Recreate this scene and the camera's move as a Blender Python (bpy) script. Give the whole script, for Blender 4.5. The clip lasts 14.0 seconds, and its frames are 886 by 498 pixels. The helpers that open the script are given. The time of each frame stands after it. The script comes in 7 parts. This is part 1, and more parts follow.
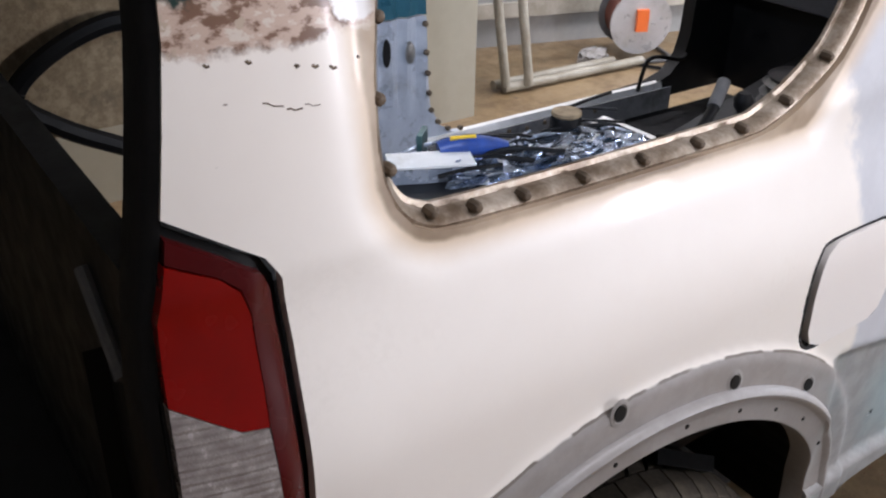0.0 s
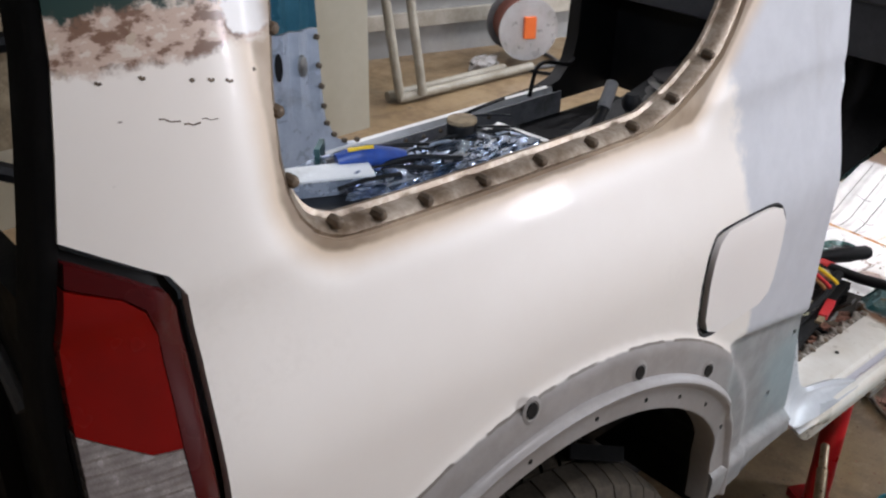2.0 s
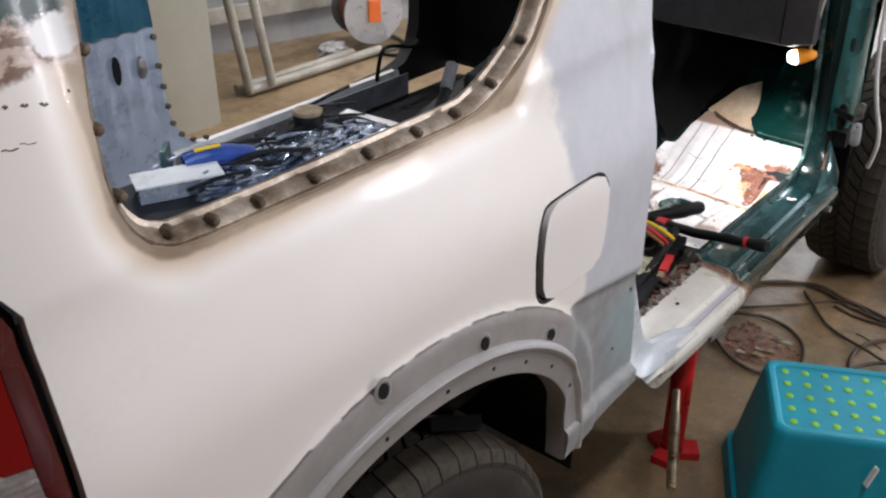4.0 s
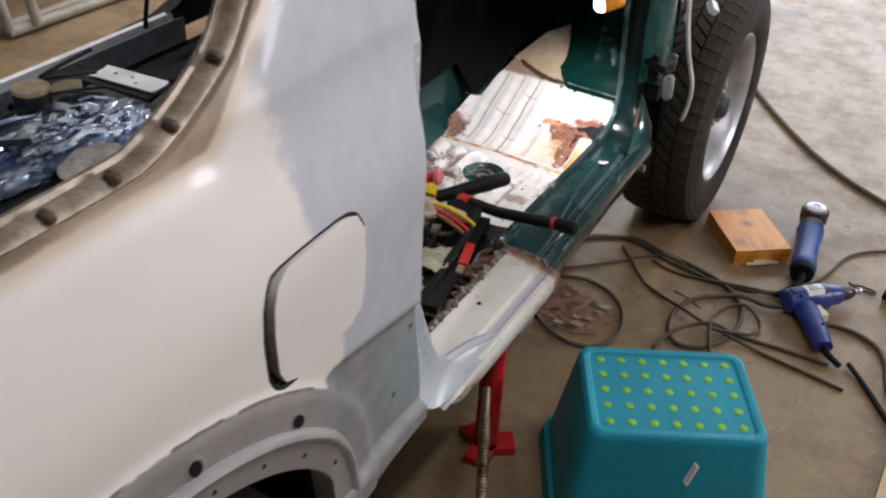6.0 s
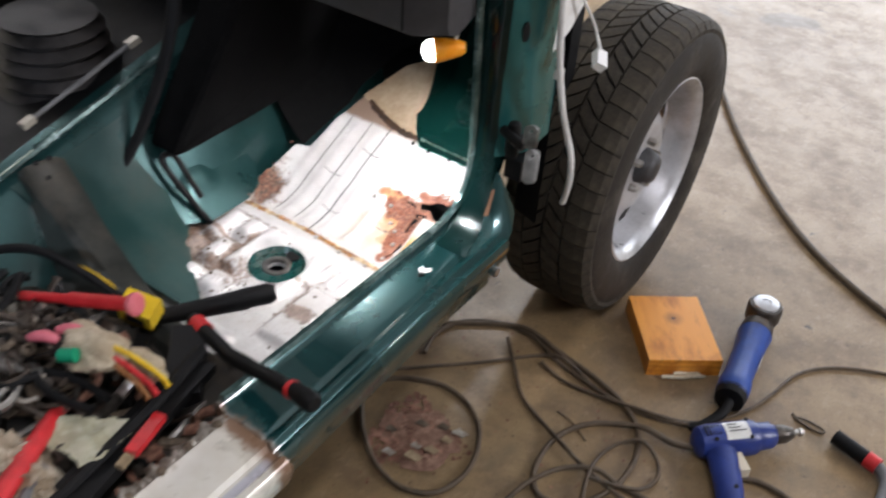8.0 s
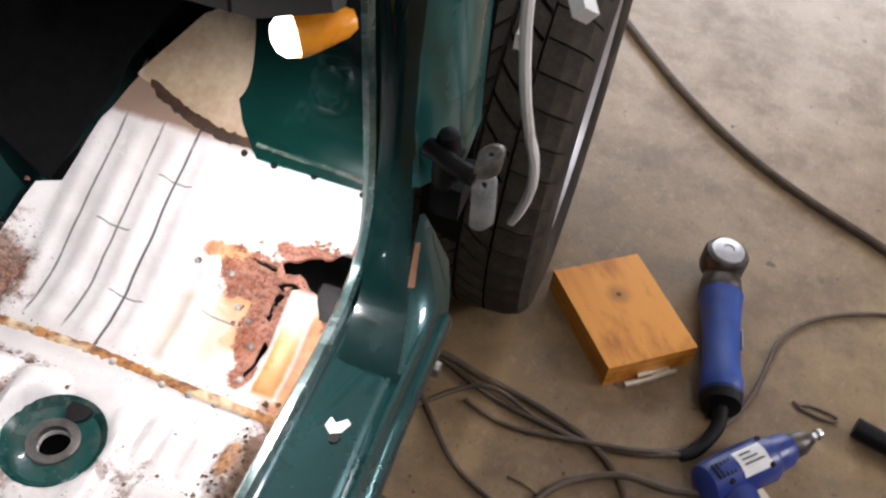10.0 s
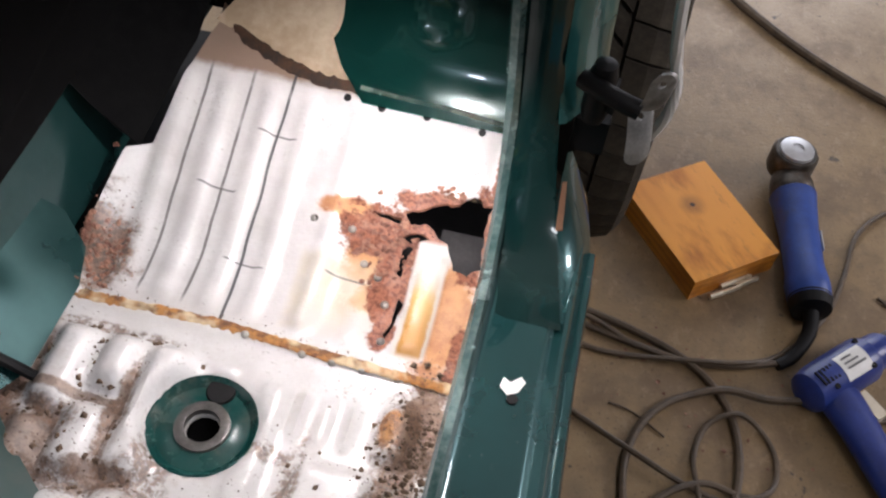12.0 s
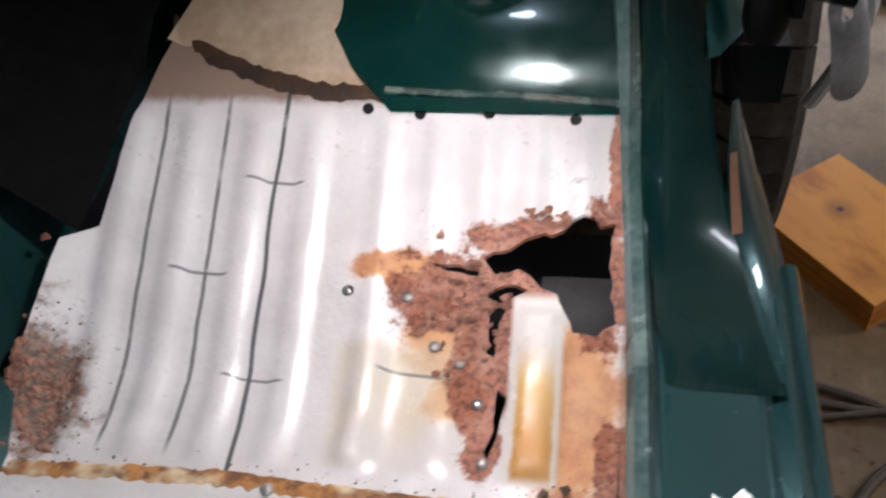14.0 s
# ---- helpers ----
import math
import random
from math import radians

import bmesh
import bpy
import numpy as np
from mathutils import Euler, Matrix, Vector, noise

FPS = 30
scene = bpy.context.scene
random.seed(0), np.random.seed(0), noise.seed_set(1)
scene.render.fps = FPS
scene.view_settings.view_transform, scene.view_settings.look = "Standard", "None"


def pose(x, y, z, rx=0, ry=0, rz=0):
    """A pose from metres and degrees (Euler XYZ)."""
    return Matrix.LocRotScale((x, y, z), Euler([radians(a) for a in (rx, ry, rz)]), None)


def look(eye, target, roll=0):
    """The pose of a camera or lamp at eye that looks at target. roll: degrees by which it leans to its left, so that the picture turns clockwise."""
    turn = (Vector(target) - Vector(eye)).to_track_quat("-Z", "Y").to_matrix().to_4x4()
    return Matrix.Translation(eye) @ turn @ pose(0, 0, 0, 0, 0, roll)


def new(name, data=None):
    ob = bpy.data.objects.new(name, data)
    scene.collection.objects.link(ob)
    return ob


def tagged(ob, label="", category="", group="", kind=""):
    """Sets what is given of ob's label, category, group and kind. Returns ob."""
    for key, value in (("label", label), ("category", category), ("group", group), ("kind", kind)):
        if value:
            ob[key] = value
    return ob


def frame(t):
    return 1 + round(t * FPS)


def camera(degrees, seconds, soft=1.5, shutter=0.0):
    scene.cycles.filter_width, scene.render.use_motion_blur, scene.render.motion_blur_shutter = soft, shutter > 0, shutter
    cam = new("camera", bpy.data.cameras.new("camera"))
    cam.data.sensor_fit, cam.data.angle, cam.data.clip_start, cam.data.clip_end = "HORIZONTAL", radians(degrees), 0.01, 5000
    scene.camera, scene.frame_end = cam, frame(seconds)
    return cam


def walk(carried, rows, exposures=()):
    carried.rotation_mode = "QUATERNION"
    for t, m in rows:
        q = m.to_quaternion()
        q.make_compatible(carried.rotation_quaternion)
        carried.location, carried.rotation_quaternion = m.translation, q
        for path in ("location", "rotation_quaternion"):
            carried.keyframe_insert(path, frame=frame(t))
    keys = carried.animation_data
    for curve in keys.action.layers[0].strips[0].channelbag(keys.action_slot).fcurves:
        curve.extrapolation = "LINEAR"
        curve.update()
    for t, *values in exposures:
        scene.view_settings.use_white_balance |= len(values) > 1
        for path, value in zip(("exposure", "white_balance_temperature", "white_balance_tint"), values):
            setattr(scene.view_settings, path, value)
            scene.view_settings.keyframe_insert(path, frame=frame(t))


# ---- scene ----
from mathutils import geometry

cam = camera(49.7, 14.0, soft=2.2, shutter=0.4)
PATH = [
    (0, (1.394, -1.757, 1.527), (-0.042, -0.76, 0.555), 1.0),
    (0.5, (1.39, -1.76, 1.53), (-0.025, -0.727, 0.565), 1.2),
    (1, (1.381, -1.757, 1.52), (-0.003, -0.676, 0.562), 1.0),
    (1.5, (1.395, -1.76, 1.524), (0.038, -0.641, 0.572), 1.1),
    (2, (1.397, -1.764, 1.526), (0.077, -0.598, 0.578), 1.1),
    (2.5, (1.423, -1.774, 1.538), (0.138, -0.563, 0.597), 0.3),
    (3, (1.45, -1.78, 1.549), (0.231, -0.509, 0.601), -0.2),
    (5.5, (1.406, -1.566, 1.557), (0.51, -0.133, 0.487), 2.4),
    (6, (1.35, -1.424, 1.553), (0.561, 0.024, 0.421), 2.8),
    (6.5, (1.372, -1.251, 1.534), (0.593, 0.16, 0.35), 2.0),
    (7, (1.454, -1.031, 1.543), (0.593, 0.302, 0.326), 3.6),
    (7.5, (1.456, -0.831, 1.507), (0.545, 0.482, 0.305), 3.2),
    (8, (1.409, -0.6, 1.481), (0.574, 0.75, 0.264), 4.9),
    (10.5, (0.826, -0.004, 1.214), (0.663, 1.259, -0.328), 8.8),
    (11, (0.782, -0.008, 1.204), (0.693, 1.176, -0.405), 9.0),
    (11.5, (0.756, -0.02, 1.212), (0.622, 1.183, -0.38), 8.4),
    (12, (0.728, -0.011, 1.217), (0.566, 1.219, -0.351), 7.2),
    (12.5, (0.721, -0.002, 1.212), (0.526, 1.24, -0.343), 5.8),
    (13, (0.698, 0.06, 1.147), (0.563, 1.282, -0.431), 1.8),
    (13.5, (0.688, 0.183, 0.999), (0.5, 1.549, -0.451), 0.4),
    (14, (0.675, 0.177, 0.931), (0.365, 1.54, -0.499), -7.0),
]
walk(cam, [(t, look(eye, target, roll)) for t, eye, target, roll in PATH], exposures=[
    (0.0, 0.54, 6200, 15), (1.5, 0.29, 6200, 13), (3.0, 0.36, 6200, 13), (5.3, 0.04, 6450, 14), (6.5, -0.1, 6450, 14), (7.4, 0.0, 6400, 13),
    (8.0, 0.15, 6350, 13), (10.5, 0.0, 6500, 17), (11.5, -0.16, 6500, 17), (12.5, -0.28, 6450, 17), (14.0, -0.62, 6300, 17)])

# ---- light ----
world = bpy.data.worlds.new("garage_world")
scene.world = world
world.use_nodes = True
sky = world.node_tree.nodes.new("ShaderNodeTexSky")
sky.sky_type, sky.sun_disc, sky.sun_elevation, sky.sun_rotation = "NISHITA", False, radians(35), radians(20)
world.node_tree.links.new(sky.outputs[0], world.node_tree.nodes["Background"].inputs[0])
world.node_tree.nodes["Background"].inputs[1].default_value = 0.08


def area(name, eye, target, sx, sy, power, colour):
    data = bpy.data.lights.new(name, "AREA")
    data.shape, data.size, data.size_y, data.energy, data.color = "RECTANGLE", sx, sy, power, colour
    ob = new(name, data)
    ob.matrix_world = look(eye, target)
    return ob


# daylight in the open garage door, ceiling tubes, work lamps in the car
area("door_daylight", (0.9, 4.5, 1.25), (0.9, 0.0, 0.35), 3.0, 2.2, 74, (0.86, 0.93, 1.0))
area("window_daylight", (4.16, 1.75, 1.72), (0.0, 0.4, 1.2), 0.62, 0.8, 88, (0.97, 0.97, 1.0))
area("ceiling_tube_light", (1.75, -0.6, 2.74), (1.75, -0.6, 0.0), 0.15, 1.5, 24, (0.98, 0.97, 1.0))
area("ceiling_tube_light", (-1.6, 0.6, 2.74), (-1.6, 0.6, 0.0), 0.15, 1.5, 42, (0.98, 0.97, 1.0))
area("ceiling_tube_light", (-0.7, 2.9, 2.74), (-0.7, 2.9, 0.0), 0.15, 1.5, 44, (0.94, 0.97, 1.0))


def spot(name, eye, target, power, angle, colour, size=0.03):
    data = bpy.data.lights.new(name, "SPOT")
    data.energy, data.spot_size, data.spot_blend, data.color, data.shadow_soft_size = power, radians(angle), 0.8, colour, size
    ob = new(name, data)
    ob.matrix_world = look(eye, target)
    return ob


spot("work_lamp_light", (0.617, 0.536, 0.788), (0.540, 0.525, 0.45), 9.5, 122, (1.0, 0.97, 0.95), 0.012)
spot("cargo_lamp_light", (0.45, -1.25, 1.55), (-0.35, -0.35, 0.55), 30, 90, (0.75, 0.85, 1.0))


# ---- materials ----
class Nodes:
    def __init__(self, name):
        self.mat = bpy.data.materials.new(name)
        self.mat.use_nodes = True
        self.tree = self.mat.node_tree
        self.bsdf = self.tree.nodes["Principled BSDF"]
        self.tc = self.tree.nodes.new("ShaderNodeTexCoord").outputs["Object"]
        self.xyz = None

    def put(self, socket, value):
        if isinstance(value, bpy.types.NodeSocket):
            self.tree.links.new(value, socket)
        elif value is not None:
            socket.default_value = value

    def axis(self, i):
        if self.xyz is None:
            self.xyz = self.tree.nodes.new("ShaderNodeSeparateXYZ")
            self.put(self.xyz.inputs[0], self.tc)
        return self.xyz.outputs[i]

    def math(self, op, a, b=0.0, clamp=False):
        n = self.tree.nodes.new("ShaderNodeMath")
        n.operation, n.use_clamp = op, clamp
        self.put(n.inputs[0], a)
        self.put(n.inputs[1], b)
        return n.outputs[0]

    def noise(self, scale, detail=4.0, rough=0.6, stretch=None, distortion=0.0, four=0.0):
        n = self.tree.nodes.new("ShaderNodeTexNoise")
        vec = self.tc
        m = self.tree.nodes.new("ShaderNodeMapping")
        self.put(m.inputs[0], vec)
        m.inputs["Location"].default_value = (four, four * 0.7, four * 1.3)
        if stretch:
            m.inputs["Scale"].default_value = stretch
        self.put(n.inputs["Vector"], m.outputs[0])
        n.inputs["Scale"].default_value, n.inputs["Detail"].default_value = scale, detail
        n.inputs["Roughness"].default_value, n.inputs["Distortion"].default_value = rough, distortion
        return n.outputs["Fac"]

    def ramp(self, v, lo, hi, a=0.0, b=1.0):
        n = self.tree.nodes.new("ShaderNodeMapRange")
        n.interpolation_type = "SMOOTHSTEP"
        self.put(n.inputs[0], v)
        for i, x in enumerate((lo, hi, a, b)):
            self.put(n.inputs[i + 1], x)
        return n.outputs[0]

    def mix(self, f, a, b):
        n = self.tree.nodes.new("ShaderNodeMix")
        n.data_type = "RGBA"
        self.put(n.inputs[0], f)
        for s, c in ((n.inputs[6], a), (n.inputs[7], b)):
            self.put(s, (*c, 1.0) if isinstance(c, tuple) and len(c) == 3 else c)
        return n.outputs[2]

    def bump(self, height, strength, distance=0.002):
        n = self.tree.nodes.new("ShaderNodeBump")
        n.inputs["Strength"].default_value, n.inputs["Distance"].default_value = strength, distance
        self.put(n.inputs["Height"], height)
        self.put(self.bsdf.inputs["Normal"], n.outputs[0])

    def done(self, colour=None, rough=None, metal=None, spec=None, coat=None):
        self.put(self.bsdf.inputs["Base Color"], (*colour, 1.0) if isinstance(colour, tuple) and len(colour) == 3 else colour)
        self.put(self.bsdf.inputs["Roughness"], rough)
        self.put(self.bsdf.inputs["Metallic"], metal)
        self.put(self.bsdf.inputs["Specular IOR Level"], spec)
        self.put(self.bsdf.inputs["Coat Weight"], coat)
        return self.mat


def worn(name, a, b, rough=0.5, metal=0.0, scale=30.0, bump=0.15, spread=(0.35, 0.7), coat=None, dirt=None, spec=None):
    """Two tones broken up at two scales, with fine relief."""
    n = Nodes(name)
    big, fine = n.noise(scale, 5), n.noise(scale * 9, 3, four=3.0)
    f = n.math("ADD", n.math("MULTIPLY", big, 0.75), n.math("MULTIPLY", fine, 0.25))
    col = n.mix(n.ramp(f, *spread), a, b)
    if dirt:
        col = n.mix(n.ramp(n.noise(scale * 0.35, 6, 0.7, four=9.0), 0.5, 0.72, 0.0, 0.8), col, dirt)
    if bump:
        n.bump(fine, bump, 0.001)
    return n.done(col, n.ramp(big, 0.3, 0.7, max(rough - 0.08, 0.05), min(rough + 0.1, 1.0)), metal, spec, coat)


def concrete():
    n = Nodes("concrete")
    big, mid, fine = n.noise(1.3, 6, 0.65), n.noise(9.0, 6, 0.7, four=2.0), n.noise(160.0, 3, four=5.0)
    col = n.mix(n.ramp(big, 0.3, 0.7), (0.220, 0.146, 0.071), (0.305, 0.215, 0.118))
    col = n.mix(n.ramp(mid, 0.38, 0.70, 0.0, 0.75), col, (0.14, 0.09, 0.05))
    grit = n.noise(38.0, 8, 0.75, stretch=(1.0, 0.7, 1.0), four=13.0)
    col = n.mix(n.ramp(grit, 0.54, 0.68, 0.0, 0.32), col, (0.11, 0.078, 0.048))
    col = n.mix(n.ramp(grit, 0.46, 0.36, 0.0, 0.25), col, (0.41, 0.31, 0.205))
    col = n.mix(n.ramp(n.noise(3.2, 3, 0.5, four=7.0), 0.62, 0.72, 0.0, 0.6), col, (0.11, 0.085, 0.06))
    col = n.mix(n.ramp(fine, 0.60, 0.70, 0.0, 0.7), col, (0.09, 0.062, 0.04))
    col = n.mix(n.ramp(n.noise(26.0, 4, 0.6, four=11.0), 0.68, 0.72, 0.0, 0.85), col, (0.06, 0.045, 0.032))
    n.bump(n.math("ADD", fine, n.math("MULTIPLY", mid, 2.0)), 0.25, 0.002)
    return n.done(col, n.ramp(mid, 0.3, 0.7, 0.30, 0.50))


CONCRETE = concrete()
PLASTER = worn("plaster", (0.27, 0.265, 0.255), (0.35, 0.345, 0.335), 0.85, 0, 3.0, 0.2, dirt=(0.45, 0.42, 0.38))
BEIGE = worn("beige_paint", (0.50, 0.46, 0.36), (0.56, 0.52, 0.42), 0.5, 0, 2.5, 0.05)
GREEN = worn("green_paint", (0.003, 0.028, 0.026), (0.006, 0.044, 0.040), 0.22, 0.25, 6.0, 0.04, coat=0.6, dirt=(0.03, 0.05, 0.045))
DARKGREEN = worn("dark_green_paint", (0.002, 0.012, 0.011), (0.004, 0.020, 0.018), 0.2, 0.1, 8.0, 0.05, coat=0.4)
BLACK = worn("black_trim", (0.004, 0.004, 0.0045), (0.010, 0.0095, 0.0095), 0.55, 0, 20.0, 0.2, spec=0.2)
MATT = worn("matt_black", (0.003, 0.003, 0.0032), (0.007, 0.007, 0.007), 0.92, 0, 60.0, 0.4, spec=0.05)
RUBBER = worn("rubber", (0.013, 0.011, 0.0095), (0.036, 0.030, 0.023), 0.7, 0, 26.0, 0.3, dirt=(0.07, 0.06, 0.048), spec=0.3)
STEEL = worn("bare_steel", (0.35, 0.33, 0.30), (0.55, 0.54, 0.52), 0.35, 0.9, 40.0, 0.1, dirt=(0.18, 0.14, 0.10))
BOLT = worn("weathered_bolt", (0.10, 0.075, 0.055), (0.22, 0.17, 0.12), 0.55, 0.5, 90.0, 0.2)
ALLOY = worn("silver_rim", (0.46, 0.46, 0.47), (0.60, 0.60, 0.615), 0.34, 0.5, 12.0, 0.05, dirt=(0.25, 0.23, 0.2))
GREY = worn("grey_plastic", (0.10, 0.10, 0.105), (0.16, 0.155, 0.15), 0.6, 0, 30.0, 0.15)
BLUE = worn("blue_plastic", (0.02, 0.055, 0.24), (0.03, 0.085, 0.36), 0.42, 0, 30.0, 0.15, dirt=(0.05, 0.06, 0.12))
TURQ = worn("turquoise_plastic", (0.0, 0.26, 0.36), (0.0, 0.33, 0.44), 0.55, 0, 5.0, 0.06)
LIME = worn("lime_rubber", (0.20, 0.48, 0.04), (0.26, 0.56, 0.06), 0.6, 0, 60.0, 0.1)
RED = worn("red_plastic", (0.50, 0.015, 0.02), (0.68, 0.03, 0.035), 0.45, 0, 40.0, 0.1, dirt=(0.25, 0.04, 0.03))
JACKRED = worn("red_enamel", (0.42, 0.01, 0.012), (0.56, 0.02, 0.02), 0.35, 0.1, 14.0, 0.1, dirt=(0.16, 0.02, 0.015))
YELLOW = worn("yellow_plastic", (0.75, 0.48, 0.01), (0.85, 0.58, 0.03), 0.4, 0, 40.0, 0.08)
WHITE = worn("white_plastic", (0.70, 0.69, 0.66), (0.80, 0.79, 0.77), 0.4, 0, 20.0, 0.05, dirt=(0.5, 0.47, 0.42))
CABLE = worn("cable_sheath", (0.055, 0.036, 0.020), (0.12, 0.084, 0.052), 0.6, 0, 40.0, 0.1)
TAN = worn("dirty_leather", (0.22, 0.155, 0.085), (0.42, 0.32, 0.20), 0.8, 0, 40.0, 0.4, dirt=(0.14, 0.10, 0.06))
PIPE = worn("painted_pipe", (0.40, 0.36, 0.29), (0.55, 0.51, 0.44), 0.45, 0.2, 10.0, 0.1, dirt=(0.3, 0.26, 0.2))
ORANGE = worn("amber_plastic", (0.85, 0.28, 0.01), (0.9, 0.36, 0.02), 0.3, 0, 30.0, 0.05)


# ---- mesh helpers ----
def link(name, bm, mat, parent=None, label="", smooth=True, bevel=0.0, seg=2):
    if bevel:
        edges = [e for e in bm.edges if len(e.link_faces) == 2 and e.calc_face_angle(0) > 0.5]
        bmesh.ops.bevel(bm, geom=edges, offset=bevel, segments=seg, affect="EDGES", profile=0.5, clamp_overlap=True)
    me = bpy.data.meshes.new(name)
    bmesh.ops.recalc_face_normals(bm, faces=bm.faces)
    bm.to_mesh(me)
    bm.free()
    for m in (mat if isinstance(mat, (list, tuple)) else (mat,)):
        me.materials.append(m)
    if smooth:
        me.shade_smooth()
        me.set_sharp_from_angle(angle=radians(38))
    ob = new(name, me)
    if parent:
        ob.parent = parent
    if label:
        tagged(ob, label)
    return ob


def part(name, bm, mat, parent, label="", **kw):
    return link(name, bm, mat, parent, label, **kw)


def thing(name, label, category, m=None, group="", kind=""):
    ob = new(name)
    ob.empty_display_size = 0.05
    if m is not None:
        ob.matrix_world = m
    return tagged(ob, label, category, group, kind)


def box(x0, x1, y0, y1, z0, z1, bm=None, m=None, taper=None):
    bm = bm or bmesh.new()
    vs = []
    for z in (z0, z1):
        for x, y in ((x0, y0), (x1, y0), (x1, y1), (x0, y1)):
            k = taper if (taper and z == z1) else 1.0
            cx, cy = (x0 + x1) / 2, (y0 + y1) / 2
            p = Vector((cx + (x - cx) * k, cy + (y - cy) * k, z))
            vs.append(bm.verts.new(m @ p if m else p))
    for f in ((3, 2, 1, 0), (4, 5, 6, 7), (0, 1, 5, 4), (1, 2, 6, 5), (2, 3, 7, 6), (3, 0, 4, 7)):
        bm.faces.new([vs[i] for i in f])
    return bm


def lathe(profile, seg=32, m=None, bm=None, close=False):
    """Rings of (radius, height) turned round z."""
    bm = bm or bmesh.new()
    rings = []
    for r, z in profile:
        ring = []
        for i in range(seg):
            a = 2 * math.pi * i / seg
            p = Vector((r * math.cos(a), r * math.sin(a), z))
            ring.append(bm.verts.new(m @ p if m else p))
        rings.append(ring)
    n = len(rings)
    for k in range(n if close else n - 1):
        a, b = rings[k], rings[(k + 1) % n]
        for i in range(seg):
            bm.faces.new((a[i], a[(i + 1) % seg], b[(i + 1) % seg], b[i]))
    if not close:
        bm.faces.new(rings[0][::-1])
        bm.faces.new(rings[-1])
    return bm


def smooth_path(pts, per=6, closed=False):
    """Catmull-Rom through the points."""
    pts = [Vector(p) for p in pts]
    out, n = [], len(pts)
    for i in range(n if closed else n - 1):
        p = [pts[(i + k) % n] if closed else pts[min(max(i + k, 0), n - 1)] for k in (-1, 0, 1, 2)]
        for s in range(per):
            t = s / per
            out.append(0.5 * (2 * p[1] + (p[2] - p[0]) * t + (2 * p[0] - 5 * p[1] + 4 * p[2] - p[3]) * t * t + (3 * p[1] - p[0] - 3 * p[2] + p[3]) * t ** 3))
    if not closed:
        out.append(pts[-1])
    return out


def tube(path, radius, seg=8, bm=None, flat=1.0):
    """A tube along a path; radius is a number or a function of 0..1."""
    bm = bm or bmesh.new()
    path = [Vector(p) for p in path]
    rings, up = [], Vector((0, 0, 1))
    for i, p in enumerate(path):
        d = (path[min(i + 1, len(path) - 1)] - path[max(i - 1, 0)]).normalized()
        side = d.cross(up)
        if side.length < 0.05:
            side = d.cross(Vector((1, 0, 0)))
        side.normalize()
        top = side.cross(d).normalized()
        r = radius(i / max(len(path) - 1, 1)) if callable(radius) else radius
        rings.append([bm.verts.new(p + side * (r * math.cos(2 * math.pi * k / seg)) + top * (r * flat * math.sin(2 * math.pi * k / seg))) for k in range(seg)])
    for a, b in zip(rings, rings[1:]):
        for k in range(seg):
            bm.faces.new((a[k], a[(k + 1) % seg], b[(k + 1) % seg], b[k]))
    bm.faces.new(rings[0][::-1])
    bm.faces.new(rings[-1])
    return bm


def extrude(profile, y0, y1, steps=1, wobble=None):
    """A closed (x, z) profile swept along y."""
    bm = bmesh.new()
    rings = []
    for s in range(steps + 1):
        y = y0 + (y1 - y0) * s / steps
        rings.append([bm.verts.new((x, y, z) if wobble is None else wobble(x, y, z)) for x, z in profile])
    n = len(profile)
    for a, b in zip(rings, rings[1:]):
        for k in range(n):
            bm.faces.new((a[k], a[(k + 1) % n], b[(k + 1) % n], b[k]))
    bm.faces.new(rings[0][::-1])
    bm.faces.new(rings[-1])
    return bm


def inside(p, poly):
    hit, n = False, len(poly)
    for i in range(n):
        (x0, y0), (x1, y1) = poly[i], poly[i - 1]
        if (y0 > p[1]) != (y1 > p[1]) and p[0] < (x1 - x0) * (p[1] - y0) / (y1 - y0) + x0:
            hit = not hit
    return hit


def dense(poly, step):
    out = []
    for i, a in enumerate(poly):
        b = poly[(i + 1) % len(poly)]
        k = max(1, int(math.hypot(b[0] - a[0], b[1] - a[1]) / step))
        out += [(a[0] + (b[0] - a[0]) * s / k, a[1] + (b[1] - a[1]) * s / k) for s in range(k)]
    return out


